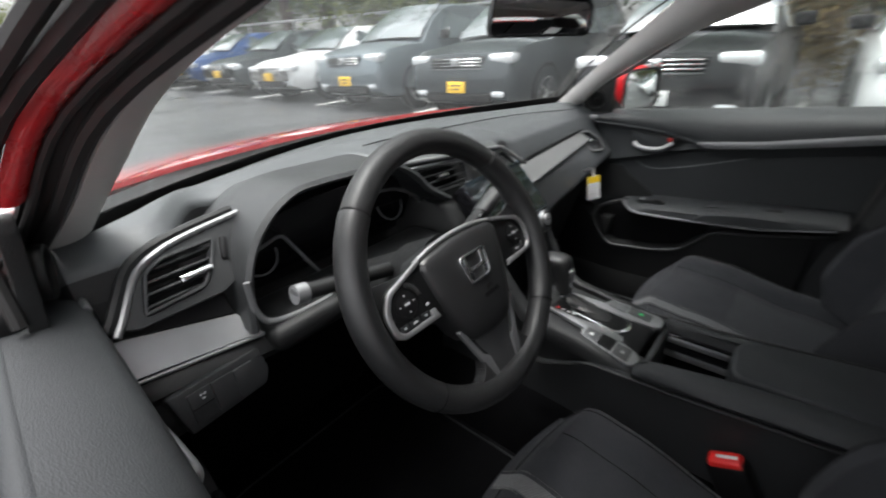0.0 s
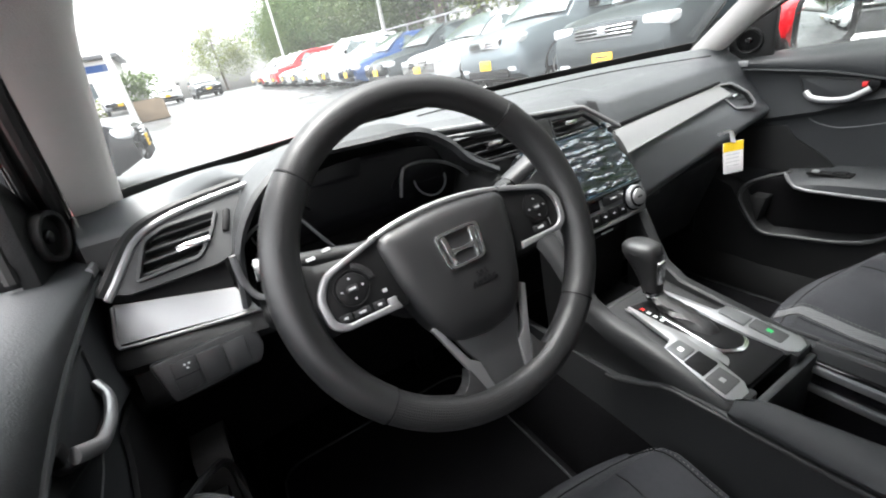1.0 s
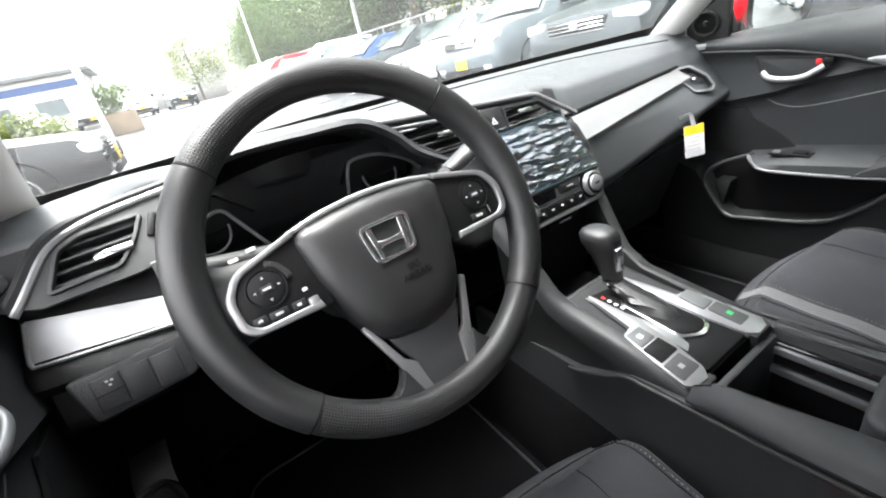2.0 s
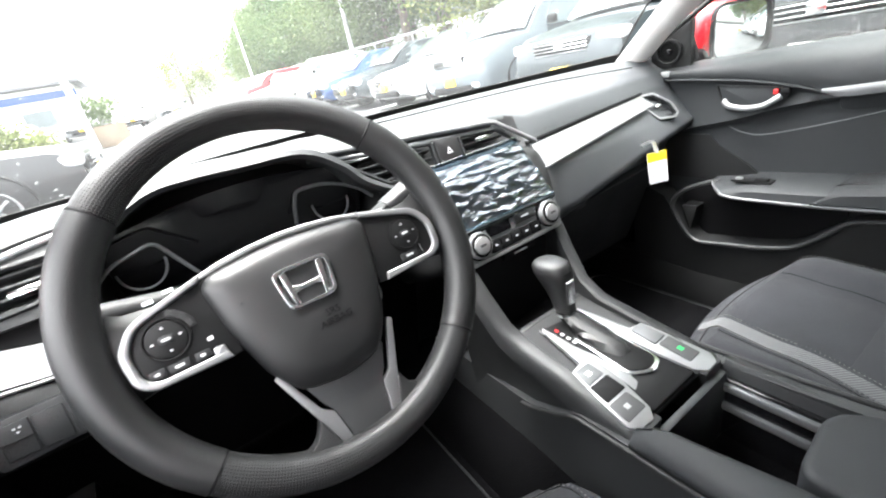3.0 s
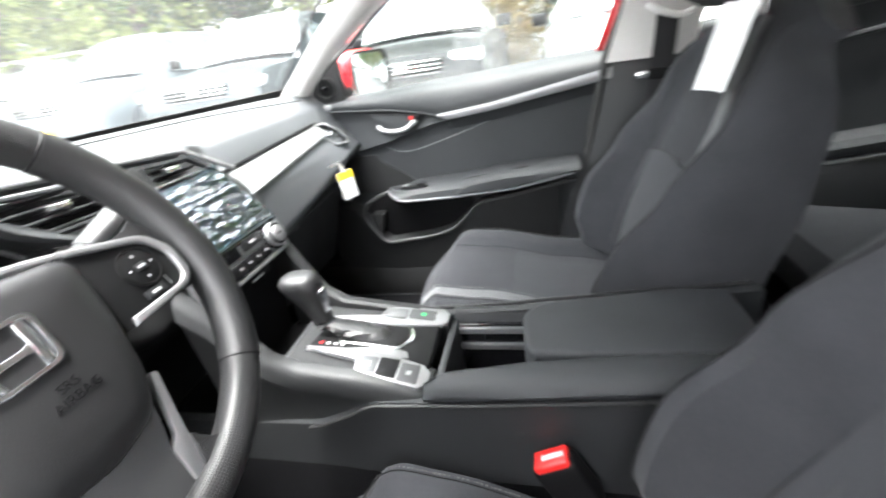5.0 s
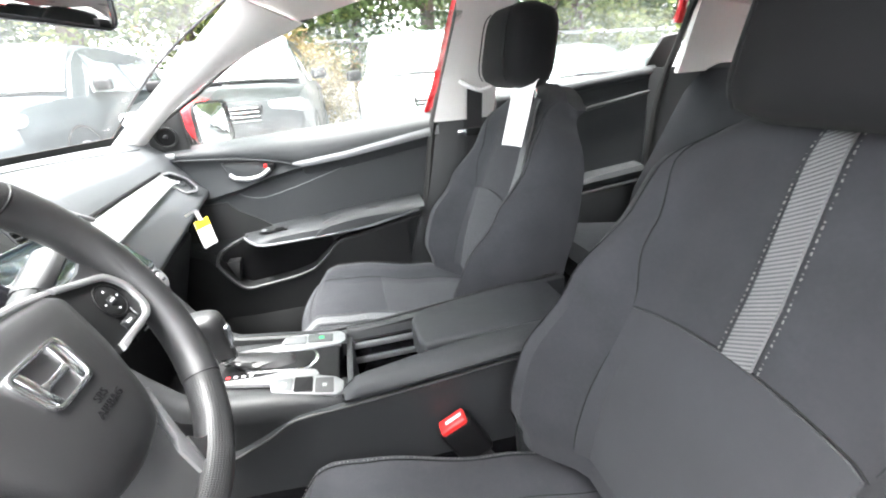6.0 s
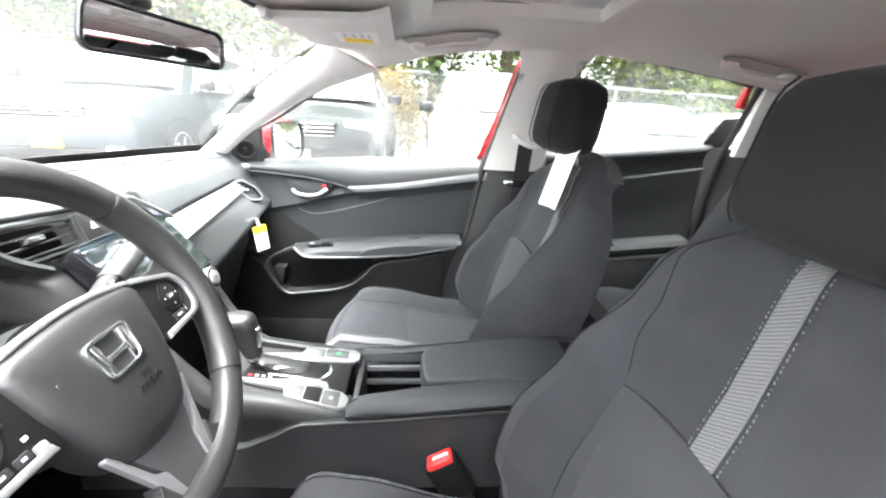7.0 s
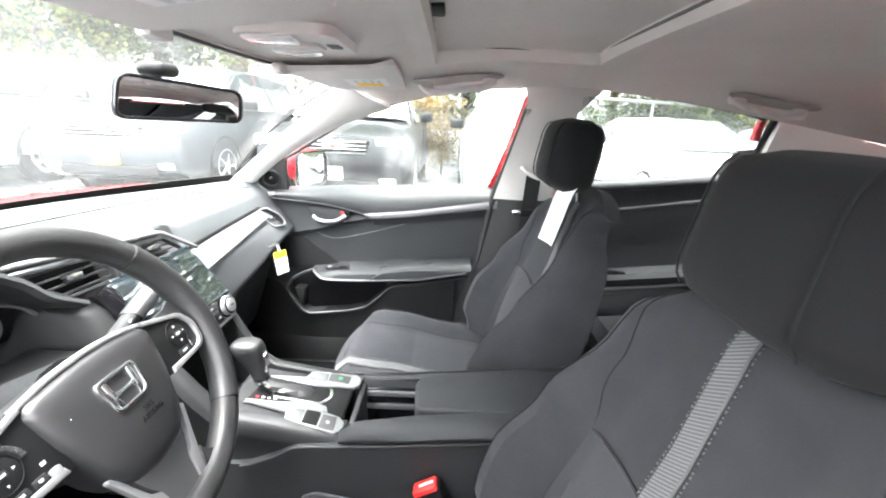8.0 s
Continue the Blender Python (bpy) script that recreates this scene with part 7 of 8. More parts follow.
# ---- rain drops on the glass ----
def drops(name, parent, fn, count, seed, small, large):
    """Flattened beads of water on a surface fn(u, v), which gives a place and the outward direction."""
    rng = random.Random(seed)
    vs, fs = [], []
    for _ in range(count):
        o, nn = fn(rng.random(), rng.random())
        nn = Vector(nn).normalized()
        a = nn.orthogonal().normalized()
        c = nn.cross(a)
        r = small + (large - small) * rng.random() ** 3
        k, st = 7, len(vs)
        stretch = 1 + 0.5 * rng.random()
        for rr, h in ((1.0, 0.0), (0.72, 0.32)):
            for j in range(k):
                q = 2 * math.pi * j / k
                vs.append(o + (a * math.cos(q) + c * math.sin(q) * stretch) * (r * rr) + nn * (r * h))
        vs.append(o + nn * (r * 0.45))
        for j in range(k):
            j2 = (j + 1) % k
            fs.append((st + j, st + j2, st + k + j2, st + k + j))
            fs.append((st + k + j, st + k + j2, st + 2 * k))
    me = bpy.data.meshes.new(name)
    me.from_pydata([tuple(v) for v in vs], [], fs)
    for p in me.polygons:
        p.use_smooth = True
    me.materials.append(M_DROP)
    ob = new(name, me)
    ob.parent = parent
    ob["kind"] = "stuff"
    ob.visible_shadow = False
    return ob


def side_drop(y0, y1, back):
    def fn(u, v):
        v = v ** 1.2
        y = y0 + (y1 - y0) * u
        x = (0.816 - 0.196 * v - 0.02 * v * v) if not back else (0.772 - 0.170 * v - 0.015 * v * v)
        return Vector((x + 0.004, y - (0.30 * v * v * (1 - u) if not back else 0.0), sill_z(y) - 0.005 + (0.27 if not back else 0.25 - 0.05 * u) * v)), (0.83, 0, 0.55)
    return fn


drops("rain_drop", bpy.data.objects["door_1"], side_drop(0.225, -0.54, False), 900, 3, 0.0010, 0.0034)
drops("rain_drop", bpy.data.objects["door_3"], side_drop(-0.74, -1.28, True), 900, 4, 0.0010, 0.0034)


def screen_drop(u, v):
    # mostly low down and towards the sides, where the wipers do not reach
    a = 2 * u - 1
    w = (v ** 2.5) * 0.35 if abs(a) < 0.82 else v
    return screen_point(a * 0.985, w, 0.004), (0, 0.55, 0.83)


drops("rain_drop", wind, screen_drop, 700, 5, 0.0010, 0.0030)


# ---- the car park outside ----
def lot_z(y):
    return 0.028 * max(-14.0, min(42.0, y))


M_ASPHALT = mat("wet_asphalt", (0.042, 0.043, 0.045), 0.38, var=0.35, scale=0.5, grain=0.5, gscale=60, rvar=0.22)
M_LINE = mat("worn_white_paint", (0.62, 0.62, 0.60), 0.6, var=0.25, scale=5)
M_TYRE = mat("tyre_rubber", (0.015, 0.015, 0.016), 0.75, scale=10)
M_RIM = mat("alloy_rim", (0.30, 0.305, 0.31), 0.4, metal=0.8, scale=15)
# blue-grey base is raised to paint in part of the sky's reflection
M_AUTOGLASS = mat("sky_lightened_window_glass", (0.10, 0.122, 0.13), 0.08, var=0.2, scale=2, coat=1.0, spec=1.0, rvar=0.03)
M_HEADLAMP = mat("headlamp_glass", (0.70, 0.72, 0.74), 0.08, metal=0.4, scale=20)
M_LAMPRED = mat("tail_lamp_red", (0.35, 0.01, 0.01), 0.15, scale=20)
M_PLATE = mat("yellow_plate", (0.85, 0.52, 0.03), 0.5, var=0.04, scale=20)
M_WPLATE = mat("white_plate", (0.75, 0.75, 0.75), 0.5, var=0.04, scale=20)
PAINTS = {n: mat("paint_" + n, c, 0.34, coat=0.12 if n == "black" else 0.45, var=0.05, scale=12, metal=me, spec=0.35) for n, c, me in (
    ("white", (0.72, 0.73, 0.74), 0.0), ("silver", (0.42, 0.44, 0.46), 0.5), ("grey", (0.16, 0.19, 0.21), 0.5), ("black", (0.012, 0.013, 0.015), 0.0),
    ("blue", (0.03, 0.07, 0.19), 0.3), ("red", (0.40, 0.015, 0.02), 0.0), ("charcoal", (0.03, 0.038, 0.043), 0.3))}

gr_ys = [-200, -60, -30, -14, -6, 0, 6, 12, 20, 30, 45, 70, 120, 300, 700]
gr_xs = [-700, -200, -60, -25, -10, -4, 0, 4, 10, 25, 60, 200, 700]
ground = setting("ground", sheet(lambda x, y: (x, y, lot_z(y)), gr_xs, gr_ys, 0.3), M_ASPHALT, "wet grey asphalt car park with shallow puddles", "asphalt")
for k_ in range(17):
    yb = -7.65 + 2.5 * k_
    part("stall_line", sheet(lambda u, v: (4.3 + 5.0 * u, yb + 0.10 * v, lot_z(yb) + 0.006 + 0.028 * 0.1 * v), (0, 1), (0, 1), 0.004), M_LINE, ground)


def wheel_of(car, x, y, r, w, group=""):
    t = bmesh.new()
    tube([(x + r * 0.82 * math.cos(a), y, r + r * 0.82 * math.sin(a)) for a in lin(0, 2 * math.pi * 23 / 24, 24)], w * 0.5, 8, closed=True, up=(0, 1, 0), flat=1.0, bm=t)
    ty = part("tyre", t, M_TYRE, car)
    sgn = 1 if y > 0 else -1
    face = Matrix.Translation((x, y + sgn * w * 0.22, r)) @ Matrix.Rotation(radians(-90 * sgn), 4, "X")
    part("brake_disc", disc(r * 0.64, 0.05, face, 20, 0.01), M_DARK, ty)
    lip = bmesh.new()
    tube([face @ Vector((r * 0.655 * math.cos(a), r * 0.655 * math.sin(a), 0.058)) for a in lin(0, 2 * math.pi * 23 / 24, 24)], 0.018, 6, closed=True, bm=lip)
    part("rim", lip, M_RIM, ty)
    part("hub_cap", disc(0.045, 0.09, face, 12, 0.01), M_RIM, ty)
    for k in range(5):
        turn_ = face @ Matrix.Rotation(2 * math.pi * k / 5 + 0.3, 4, "Z")
        part("rim_spoke", loft([[turn_ @ Vector((dx, q, dz)) for dx, dz in ((-hw, 0.055), (-hw * 0.6, dt), (hw * 0.6, dt), (hw, 0.055))] for q, hw, dt in ((0.03, 0.030, 0.082), (r * 0.35, 0.019, 0.076), (r * 0.64, 0.034, 0.068))]), M_RIM, ty)
    return ty


# the car's own nose and wheels
part("front_bumper", sheet(lambda u, v: (0.87 * u, 2.08 - 0.30 * u * u - 0.20 * (v - 0.45) ** 2, 0.22 + 0.45 * v), lin(-1, 1, 17), lin(0, 1, 9), 0.02, flip=True), M_RED, body)
part("lower_grille", box((0, 2.06, 0.38), (0.95, 0.08, 0.14), 0.03, 2), M_DARK, body)
part("upper_grille", box((0, 2.03, 0.62), (0.90, 0.10, 0.06), 0.02, 2), M_GLOSS, body)
for s in (-1, 1):
    part("headlamp", box((0, 0, 0), (0.34, 0.20, 0.09), 0.03, 3, pose(s * 0.64, 1.90, 0.645, 0, 0, -s * 24)), M_HEADLAMP, body, "clear headlamp")
    part("tail_lamp", box((s * 0.66, -2.44, 0.86), (0.30, 0.10, 0.12), 0.03, 2), M_LAMPRED, body)
    for y in (1.16, -1.56):
        t_ = bmesh.new()
        tube([(s * 0.845, y + 0.255 * math.cos(a), 0.32 + 0.255 * math.sin(a)) for a in lin(0, 2 * math.pi * 23 / 24, 24)], 0.085, 8, closed=True, up=(1, 0, 0), bm=t_)
        ty_ = part("wheel", t_, M_TYRE, body, "black tyre on an alloy wheel")
        hub_ = Matrix.Translation((s * 0.885, y, 0.32)) @ Matrix.Rotation(radians(90 * s), 4, "Y")
        part("wheel_disc", disc(0.20, 0.02, hub_, 24, 0.004), M_DARK, ty_)
        for k_ in range(5):
            part("rim_spoke", box((0.105, 0, 0.028), (0.19, 0.05, 0.02), 0.006, 1, hub_ @ Matrix.Rotation(2 * math.pi * k_ / 5, 4, "Z")), M_RIM, ty_)


def parked_car(name, label, paint, suv, plate, loc, turn, group="parked cars", cat="car"):
    """A car that points along its own +x, its middle at the origin, on its wheels."""
    L, Wd, H = (4.65, 1.86, 1.70) if suv else (4.62, 1.80, 1.43)
    car = thing(name, label, cat, (0, 0, 0), group)
    h0 = 0.24
    hb, hs = (1.06, 1.10) if suv else (0.86, 0.96)      # bonnet and shoulder height
    nose, tail = L / 2, -L / 2
    st = [(nose, 0.50, hb - 0.30, 0.86), (nose - 0.06, 0.34, hb - 0.16, 0.93), (nose - 0.28, h0, hb - 0.06, 0.98), (nose - 0.80, h0, hb + 0.0, 1.0), (nose - 1.25, h0, hs - 0.02, 1.0),
          (0.2, h0, hs, 1.0), (-0.9, h0, hs + 0.02, 1.0), (tail + 0.75, h0, hs + 0.04, 0.99), (tail + 0.25, h0, hs + 0.02, 0.97), (tail + 0.04, 0.34, hs - 0.05, 0.93), (tail, 0.48, hs - 0.22, 0.88)]
    rings = []
    for x, zb, zt, k in st:
        hw = Wd / 2 * k
        zt2 = zt
        rings.append([(x, y, z) for y, z in ((-hw * 0.92, zb), (-hw, zb + 0.12), (-hw * 1.0, (zb + zt2) / 2), (-hw * 0.985, zt2 - 0.14), (-hw * 0.93, zt2 - 0.03), (-hw * 0.55, zt2 + 0.02), (0, zt2 + 0.035), (hw * 0.55, zt2 + 0.02), (hw * 0.93, zt2 - 0.03), (hw * 0.985, zt2 - 0.14), (hw * 1.0, (zb + zt2) / 2), (hw, zb + 0.12), (hw * 0.92, zb))])
    part("body", loft(rings), PAINTS[paint], car)
    ws = nose - 1.15 if suv else nose - 1.25             # foot of the windscreen
    g = [(ws, hs - 0.03, 0.90), (ws - 0.42, hs + (H - hs) * 0.60, 0.80), (ws - 0.80, H - 0.07, 0.71), (ws - 1.10, H - 0.01, 0.70), (-0.7, H, 0.70), (tail + (0.55 if suv else 1.25), H - 0.05, 0.69), (tail + (0.22 if suv else 0.55), hs + 0.02, 0.80)]
    rings = []
    for x, z, k in g:
        hw = Wd / 2
        rings.append([(x, -hw * 0.93, hs - 0.06), (x, -hw * (0.93 + k) / 2, (hs - 0.06 + z) / 2), (x, -hw * k, z - 0.03), (x, -hw * k * 0.9, z), (x, 0, z + 0.025), (x, hw * k * 0.9, z), (x, hw * k, z - 0.03), (x, hw * (0.93 + k) / 2, (hs - 0.06 + z) / 2), (x, hw * 0.93, hs - 0.06)])
    part("cabin", loft(rings), PAINTS[paint], car)
    # glass
    def wsf(u, v):
        x = ws - 0.02 - 0.74 * v
        z = hs + 0.03 + (H - 0.06 - hs) * (v ** 0.80) + 0.03 * (1 - u * u)
        k = 0.86 - 0.17 * v
        return Vector((x + 0.05 * (1 - u * u) + 0.03, Wd / 2 * k * u, z))
    part("windscreen", sheet(wsf, lin(-1, 1, 9), lin(0, 1, 7), 0.02), M_AUTOGLASS, car, "wet glossy windscreen with the sky's reflection lightening its base colour")
    for s in (-1, 1):
        xf, xr = ws - 0.35, tail + (0.45 if suv else 0.85)
        def sg(u, v):
            x = xf + (xr - xf) * u
            top = H - 0.10
            xx = x + (-0.42 * v if u < 0.12 else (0.25 * v if u > 0.88 else 0))
            k = 0.955 - 0.245 * v
            return Vector((xx, s * (Wd / 2 * k + 0.012), hs - 0.005 + (top - hs) * v * (0.96 if 0.1 < u < 0.9 else 0.9)))
        for a, b_ in ((0.02, 0.46), (0.50, 0.98)):
            part("side_window", sheet(sg, lin(a, b_, 7), lin(0, 1, 4), 0.012, flip=s < 0), M_AUTOGLASS, car)
        part("door_mirror", box((ws - 0.42, s * (Wd / 2 + 0.09), hs + 0.07), (0.10, 0.20, 0.14), 0.04, 3), PAINTS[paint] if not suv else M_DARK, car)
        hl = [(nose - 0.10, hb - 0.17), (nose - 0.34, hb - 0.12), (nose - 0.36, hb - 0.24), (nose - 0.08, hb - 0.29)]
        part("headlamp", box((nose - 0.14, s * Wd * 0.375, hb - 0.21), (0.22, 0.36, 0.13), 0.04, 3, Matrix()), M_HEADLAMP, car, "clear headlamp")
        part("fog_lamp", box((nose - 0.06, s * Wd * 0.36, 0.42), (0.10, 0.20, 0.09), 0.03, 2), M_HEADLAMP, car)
        part("tail_lamp", box((tail + 0.08, s * Wd * 0.40, hs - 0.10), (0.14, 0.24, 0.20), 0.03, 2), M_LAMPRED, car)
        for x in (nose - 0.92, tail + 0.95):
            wheel_of(car, x, s * (Wd / 2 - 0.12), 0.345 if suv else 0.32, 0.22)
            ach = bmesh.new()
            r_ = 0.40 if suv else 0.37
            tube([(x + r_ * math.cos(a), s * (Wd / 2 - 0.012), 0.34 + r_ * math.sin(a)) for a in lin(0.0, math.pi, 16)], 0.018, 6, bm=ach)
            part("wheel_arch", ach, M_DARK, car)
            # dark disc paints the shade inside the wheel arch
            part("arch_gap", disc(r_ - 0.01, 0.012, Matrix.Translation((x, s * (Wd / 2 - 0.020), 0.34)) @ Matrix.Rotation(radians(-90 * s), 4, "X"), 20, 0), M_DARK, car)
        part("door_line", box((0.0, s * (Wd / 2 + 0.001), 0.68), (0.012, 0.006, 0.66), 0.001, 1), M_DARK, car)
        for hx in (0.12, -0.95):
            part("door_handle", box((hx, s * (Wd / 2 + 0.015), hs - 0.13), (0.20, 0.03, 0.03), 0.01, 1), PAINTS[paint], car)
    gl_ = part("grille", box((nose - 0.045, 0, hb - 0.26), (0.09, Wd * 0.50, 0.17), 0.03, 2), M_DARK, car)
    for k in range(4):
        part("grille_bar", box((nose + 0.002, 0, hb - 0.20 - 0.042 * k), (0.02, Wd * 0.46, 0.014), 0.004, 1), M_CHROME if k < 3 else M_GREY, gl_)
    part("maker_mark", prism(rrect(0.13, 0.10, 0.03), 0.02, basis((nose + 0.005, 0, hb - 0.235), (0, 1, 0), (0, 0, 1)), 0.004), M_CHROME, gl_)
    part("lower_intake", box((nose - 0.03, 0, 0.36), (0.08, Wd * 0.62, 0.13), 0.03, 2), M_DARK, car)
    pl = part("number_plate", box((nose + 0.012, 0, 0.50), (0.02, 0.31, 0.15), 0.008, 2), plate, car, "dealer plate with plain bars")
    for k in range(2):
        part("plate_bar", box((nose + 0.0228, 0, 0.525 - 0.05 * k), (0.001, 0.20 - 0.05 * k, 0.02), 0.0003, 1), M_INK, pl)
    part("wiper", box((ws + 0.05, 0.15, hs + 0.03), (0.02, 0.9, 0.015), 0.004, 1), M_DARK, car)
    part("underbody", box((0, 0, 0.27), (L * 0.86, Wd * 0.84, 0.14), 0.04, 2), M_DARK, car)
    car.matrix_basis = Matrix.Translation(loc) @ Matrix.Rotation(radians(turn), 4, "Z")
    return car


FRONT = 4.15
row = [(-6.4, "silver", False, M_PLATE), (-3.9, "white", False, M_WPLATE), (-1.45, "white", True, M_PLATE), (1.05, "black", True, M_WPLATE), (3.65, "charcoal", True, M_PLATE), (6.15, "grey", True, M_PLATE), (8.75, "white", False, M_PLATE),
       (11.2, "charcoal", False, M_PLATE), (13.7, "blue", False, M_PLATE), (16.2, "white", False, M_PLATE), (18.7, "white", True, M_PLATE), (21.2, "silver", False, M_PLATE), (23.7, "white", False, M_PLATE), (26.2, "red", True, M_PLATE), (28.7, "white", True, M_PLATE),
       (31.2, "red", False, M_PLATE), (33.7, "silver", True, M_PLATE)]
made = {}
for y, paint, suv, plate in row:
    half = (4.65 if suv else 4.62) / 2
    at = Matrix.Translation((FRONT + half, y, lot_z(y))) @ Matrix.Rotation(math.pi, 4, "Z")
    key = (paint, suv, plate.name)
    if key in made:
        copy_thing(made[key], at)
    else:
        made[key] = parked_car("sport_utility_car" if suv else "sedan_car", f"{paint} {'sport utility car' if suv else 'sedan'} parked nose out, wet with rain", paint, suv, plate,
                               (FRONT + half, y, lot_z(y)), 180)
parked_car("sedan_car", "black sedan parked across the aisle, beaded with rain", "black", False, M_PLATE, (-3.45, 6.6, lot_z(6.6)), 0)
for y, key in ((1.5, ("white", False, M_PLATE.name)), (-4.0, ("red", False, M_PLATE.name)), (-6.7, ("silver", False, M_PLATE.name))):
    if key in made:
        copy_thing(made[key], Matrix.Translation((-7.5, y, lot_z(y))))

for x, y, turn, key in ((-7.0, 36.5, -80, ("white", False, M_PLATE.name)), (-4.3, 36.8, -82, ("silver", False, M_PLATE.name)), (-1.5, 37.1, -84, ("white", True, M_PLATE.name)), (1.2, 37.5, -86, ("charcoal", False, M_PLATE.name))):
    if key in made:
        copy_thing(made[key], Matrix.Translation((x, y, lot_z(y))) @ Matrix.Rotation(radians(turn), 4, "Z"))

# ---- fence, posts, planting ----
M_GALV = mat("galvanised_steel", (0.45, 0.46, 0.47), 0.45, metal=0.7, scale=6)
fence = thing("fence", "galvanised chain-link fence with a top rail behind the parked cars", "fence", (9.6, 15, 0))
for k_ in range(19):
    y = -12 + 3.5 * k_
    b = bmesh.new()
    tube([(9.6, y, lot_z(y)), (9.6, y, lot_z(y) + 1.9)], 0.035, 8, bm=b)
    part("post", b, M_GALV, fence)
b = bmesh.new()
tube([(9.6, y, lot_z(y) + 1.9) for y in lin(-12, 51, 30)], 0.04, 8, bm=b)
part("top_rail", b, M_GALV, fence)
b = bmesh.new()
for k_ in range(520):
    y = -12 + 0.12 * k_
    for d_ in (1, -1):
        y2 = y + d_ * 1.8
        b.faces.new([b.verts.new(p) for p in ((9.6, y, lot_z(y) + 0.05), (9.6, y + 0.004, lot_z(y) + 0.05), (9.6, y2 + 0.004, lot_z(y2) + 1.88), (9.6, y2, lot_z(y2) + 1.88))])
wire = part("chain_link", b, M_GALV, fence)
wire["kind"] = "stuff"

M_POLE = mat("pale_lamp_post", (0.62, 0.62, 0.60), 0.5, scale=4)
for px, py, r_ in ((8.9, 20.6, 0.10), (9.1, 45.0, 0.13)):
    pst = thing("street_lamp", "pale tall lamp post beyond the parked cars", "lamp post", (px, py, lot_z(py)), "lamp posts")
    b = bmesh.new()
    tube([(px, py, lot_z(py)), (px, py, lot_z(py) + 9.5)], r_, 12, bm=b, taper=lambda t: 1 - 0.4 * t)
    part("post", b, M_POLE, pst)
    b = bmesh.new()
    tube([(px, py, lot_z(py) + 9.4), (px - 1.6, py, lot_z(py) + 9.7)], 0.05, 8, bm=b)
    part("arm", b, M_POLE, pst)
    part("head", box((px - 1.9, py, lot_z(py) + 9.7), (0.7, 0.3, 0.12), 0.04, 2), M_GREY, pst)


def leaf_mat(name, c, t):
    m = mat(name, c, 0.7, var=0.35, scale=0.6, tint=t, spec=0.15)
    n, l = m.node_tree.nodes, m.node_tree.links
    geo = n.new("ShaderNodeNewGeometry")
    hs_ = n.new("ShaderNodeHueSaturation")
    mr_ = n.new("ShaderNodeMapRange")
    mr_.inputs["To Min"].default_value, mr_.inputs["To Max"].default_value = 0.75, 1.3
    l.new(geo.outputs["Random Per Island"], mr_.inputs["Value"])
    l.new(mr_.outputs["Result"], hs_.inputs["Value"])
    b_ = n["Principled BSDF"]
    l.new(b_.inputs["Base Color"].links[0].from_socket, hs_.inputs["Color"])
    l.new(hs_.outputs["Color"], b_.inputs["Base Color"])
    tr = n.new("ShaderNodeBsdfTranslucent")
    l.new(hs_.outputs["Color"], tr.inputs["Color"])
    mx = n.new("ShaderNodeMixShader")
    mx.inputs[0].default_value = 0.35
    l.new(b_.outputs[0], mx.inputs[1])
    l.new(tr.outputs[0], mx.inputs[2])
    l.new(mx.outputs[0], n["Material Output"].inputs["Surface"])
    return m


M_LEAF = [leaf_mat("deep_green_leaves", (0.045, 0.078, 0.032), (0.07, 0.11, 0.045)), leaf_mat("mid_green_leaves", (0.062, 0.10, 0.038), (0.095, 0.13, 0.052)),
          leaf_mat("yellow_green_leaves", (0.10, 0.135, 0.04), (0.15, 0.17, 0.06)), leaf_mat("autumn_leaves", (0.23, 0.16, 0.08), (0.31, 0.24, 0.12))]
M_BARK = mat("brown_bark", (0.09, 0.07, 0.055), 0.9, grain=0.8, gscale=20, scale=2)
rng = random.Random(7)


def leaf_cloud(blobs, count, size, seed, droop=0.3):
    """Many small folded leaves scattered through clumps of uneven size."""
    r = random.Random(seed)
    V, F = [], []
    wts = [b_[3] ** 2 for b_ in blobs]
    for _ in range(count):
        cx, cy, cz, rad = r.choices(blobs, wts)[0]
        d = Vector((r.gauss(0, 1), r.gauss(0, 1), r.gauss(0, 1))).normalized()
        p = Vector((cx, cy, cz)) + d * rad * (0.55 + 0.5 * r.random()) * Vector((1, 1, 0.8)).length / 1.62
        s = size * (0.5 + r.random())
        a = Vector((r.gauss(0, 1), r.gauss(0, 1), r.gauss(0, 0.5) - droop)).normalized()
        n = a.cross(Vector((r.gauss(0, 1), r.gauss(0, 1), r.gauss(0, 1)))).normalized()
        c = a.cross(n)
        k = len(V)
        V += [p, p + a * s * 0.5 + c * s * 0.32 + n * s * 0.10, p + a * s, p + a * s * 0.5 - c * s * 0.32 + n * s * 0.10]
        F += [(k, k + 1, k + 2), (k, k + 2, k + 3)]
    me = bpy.data.meshes.new("crown")
    me.from_pydata([tuple(v) for v in V], [], F)
    return me


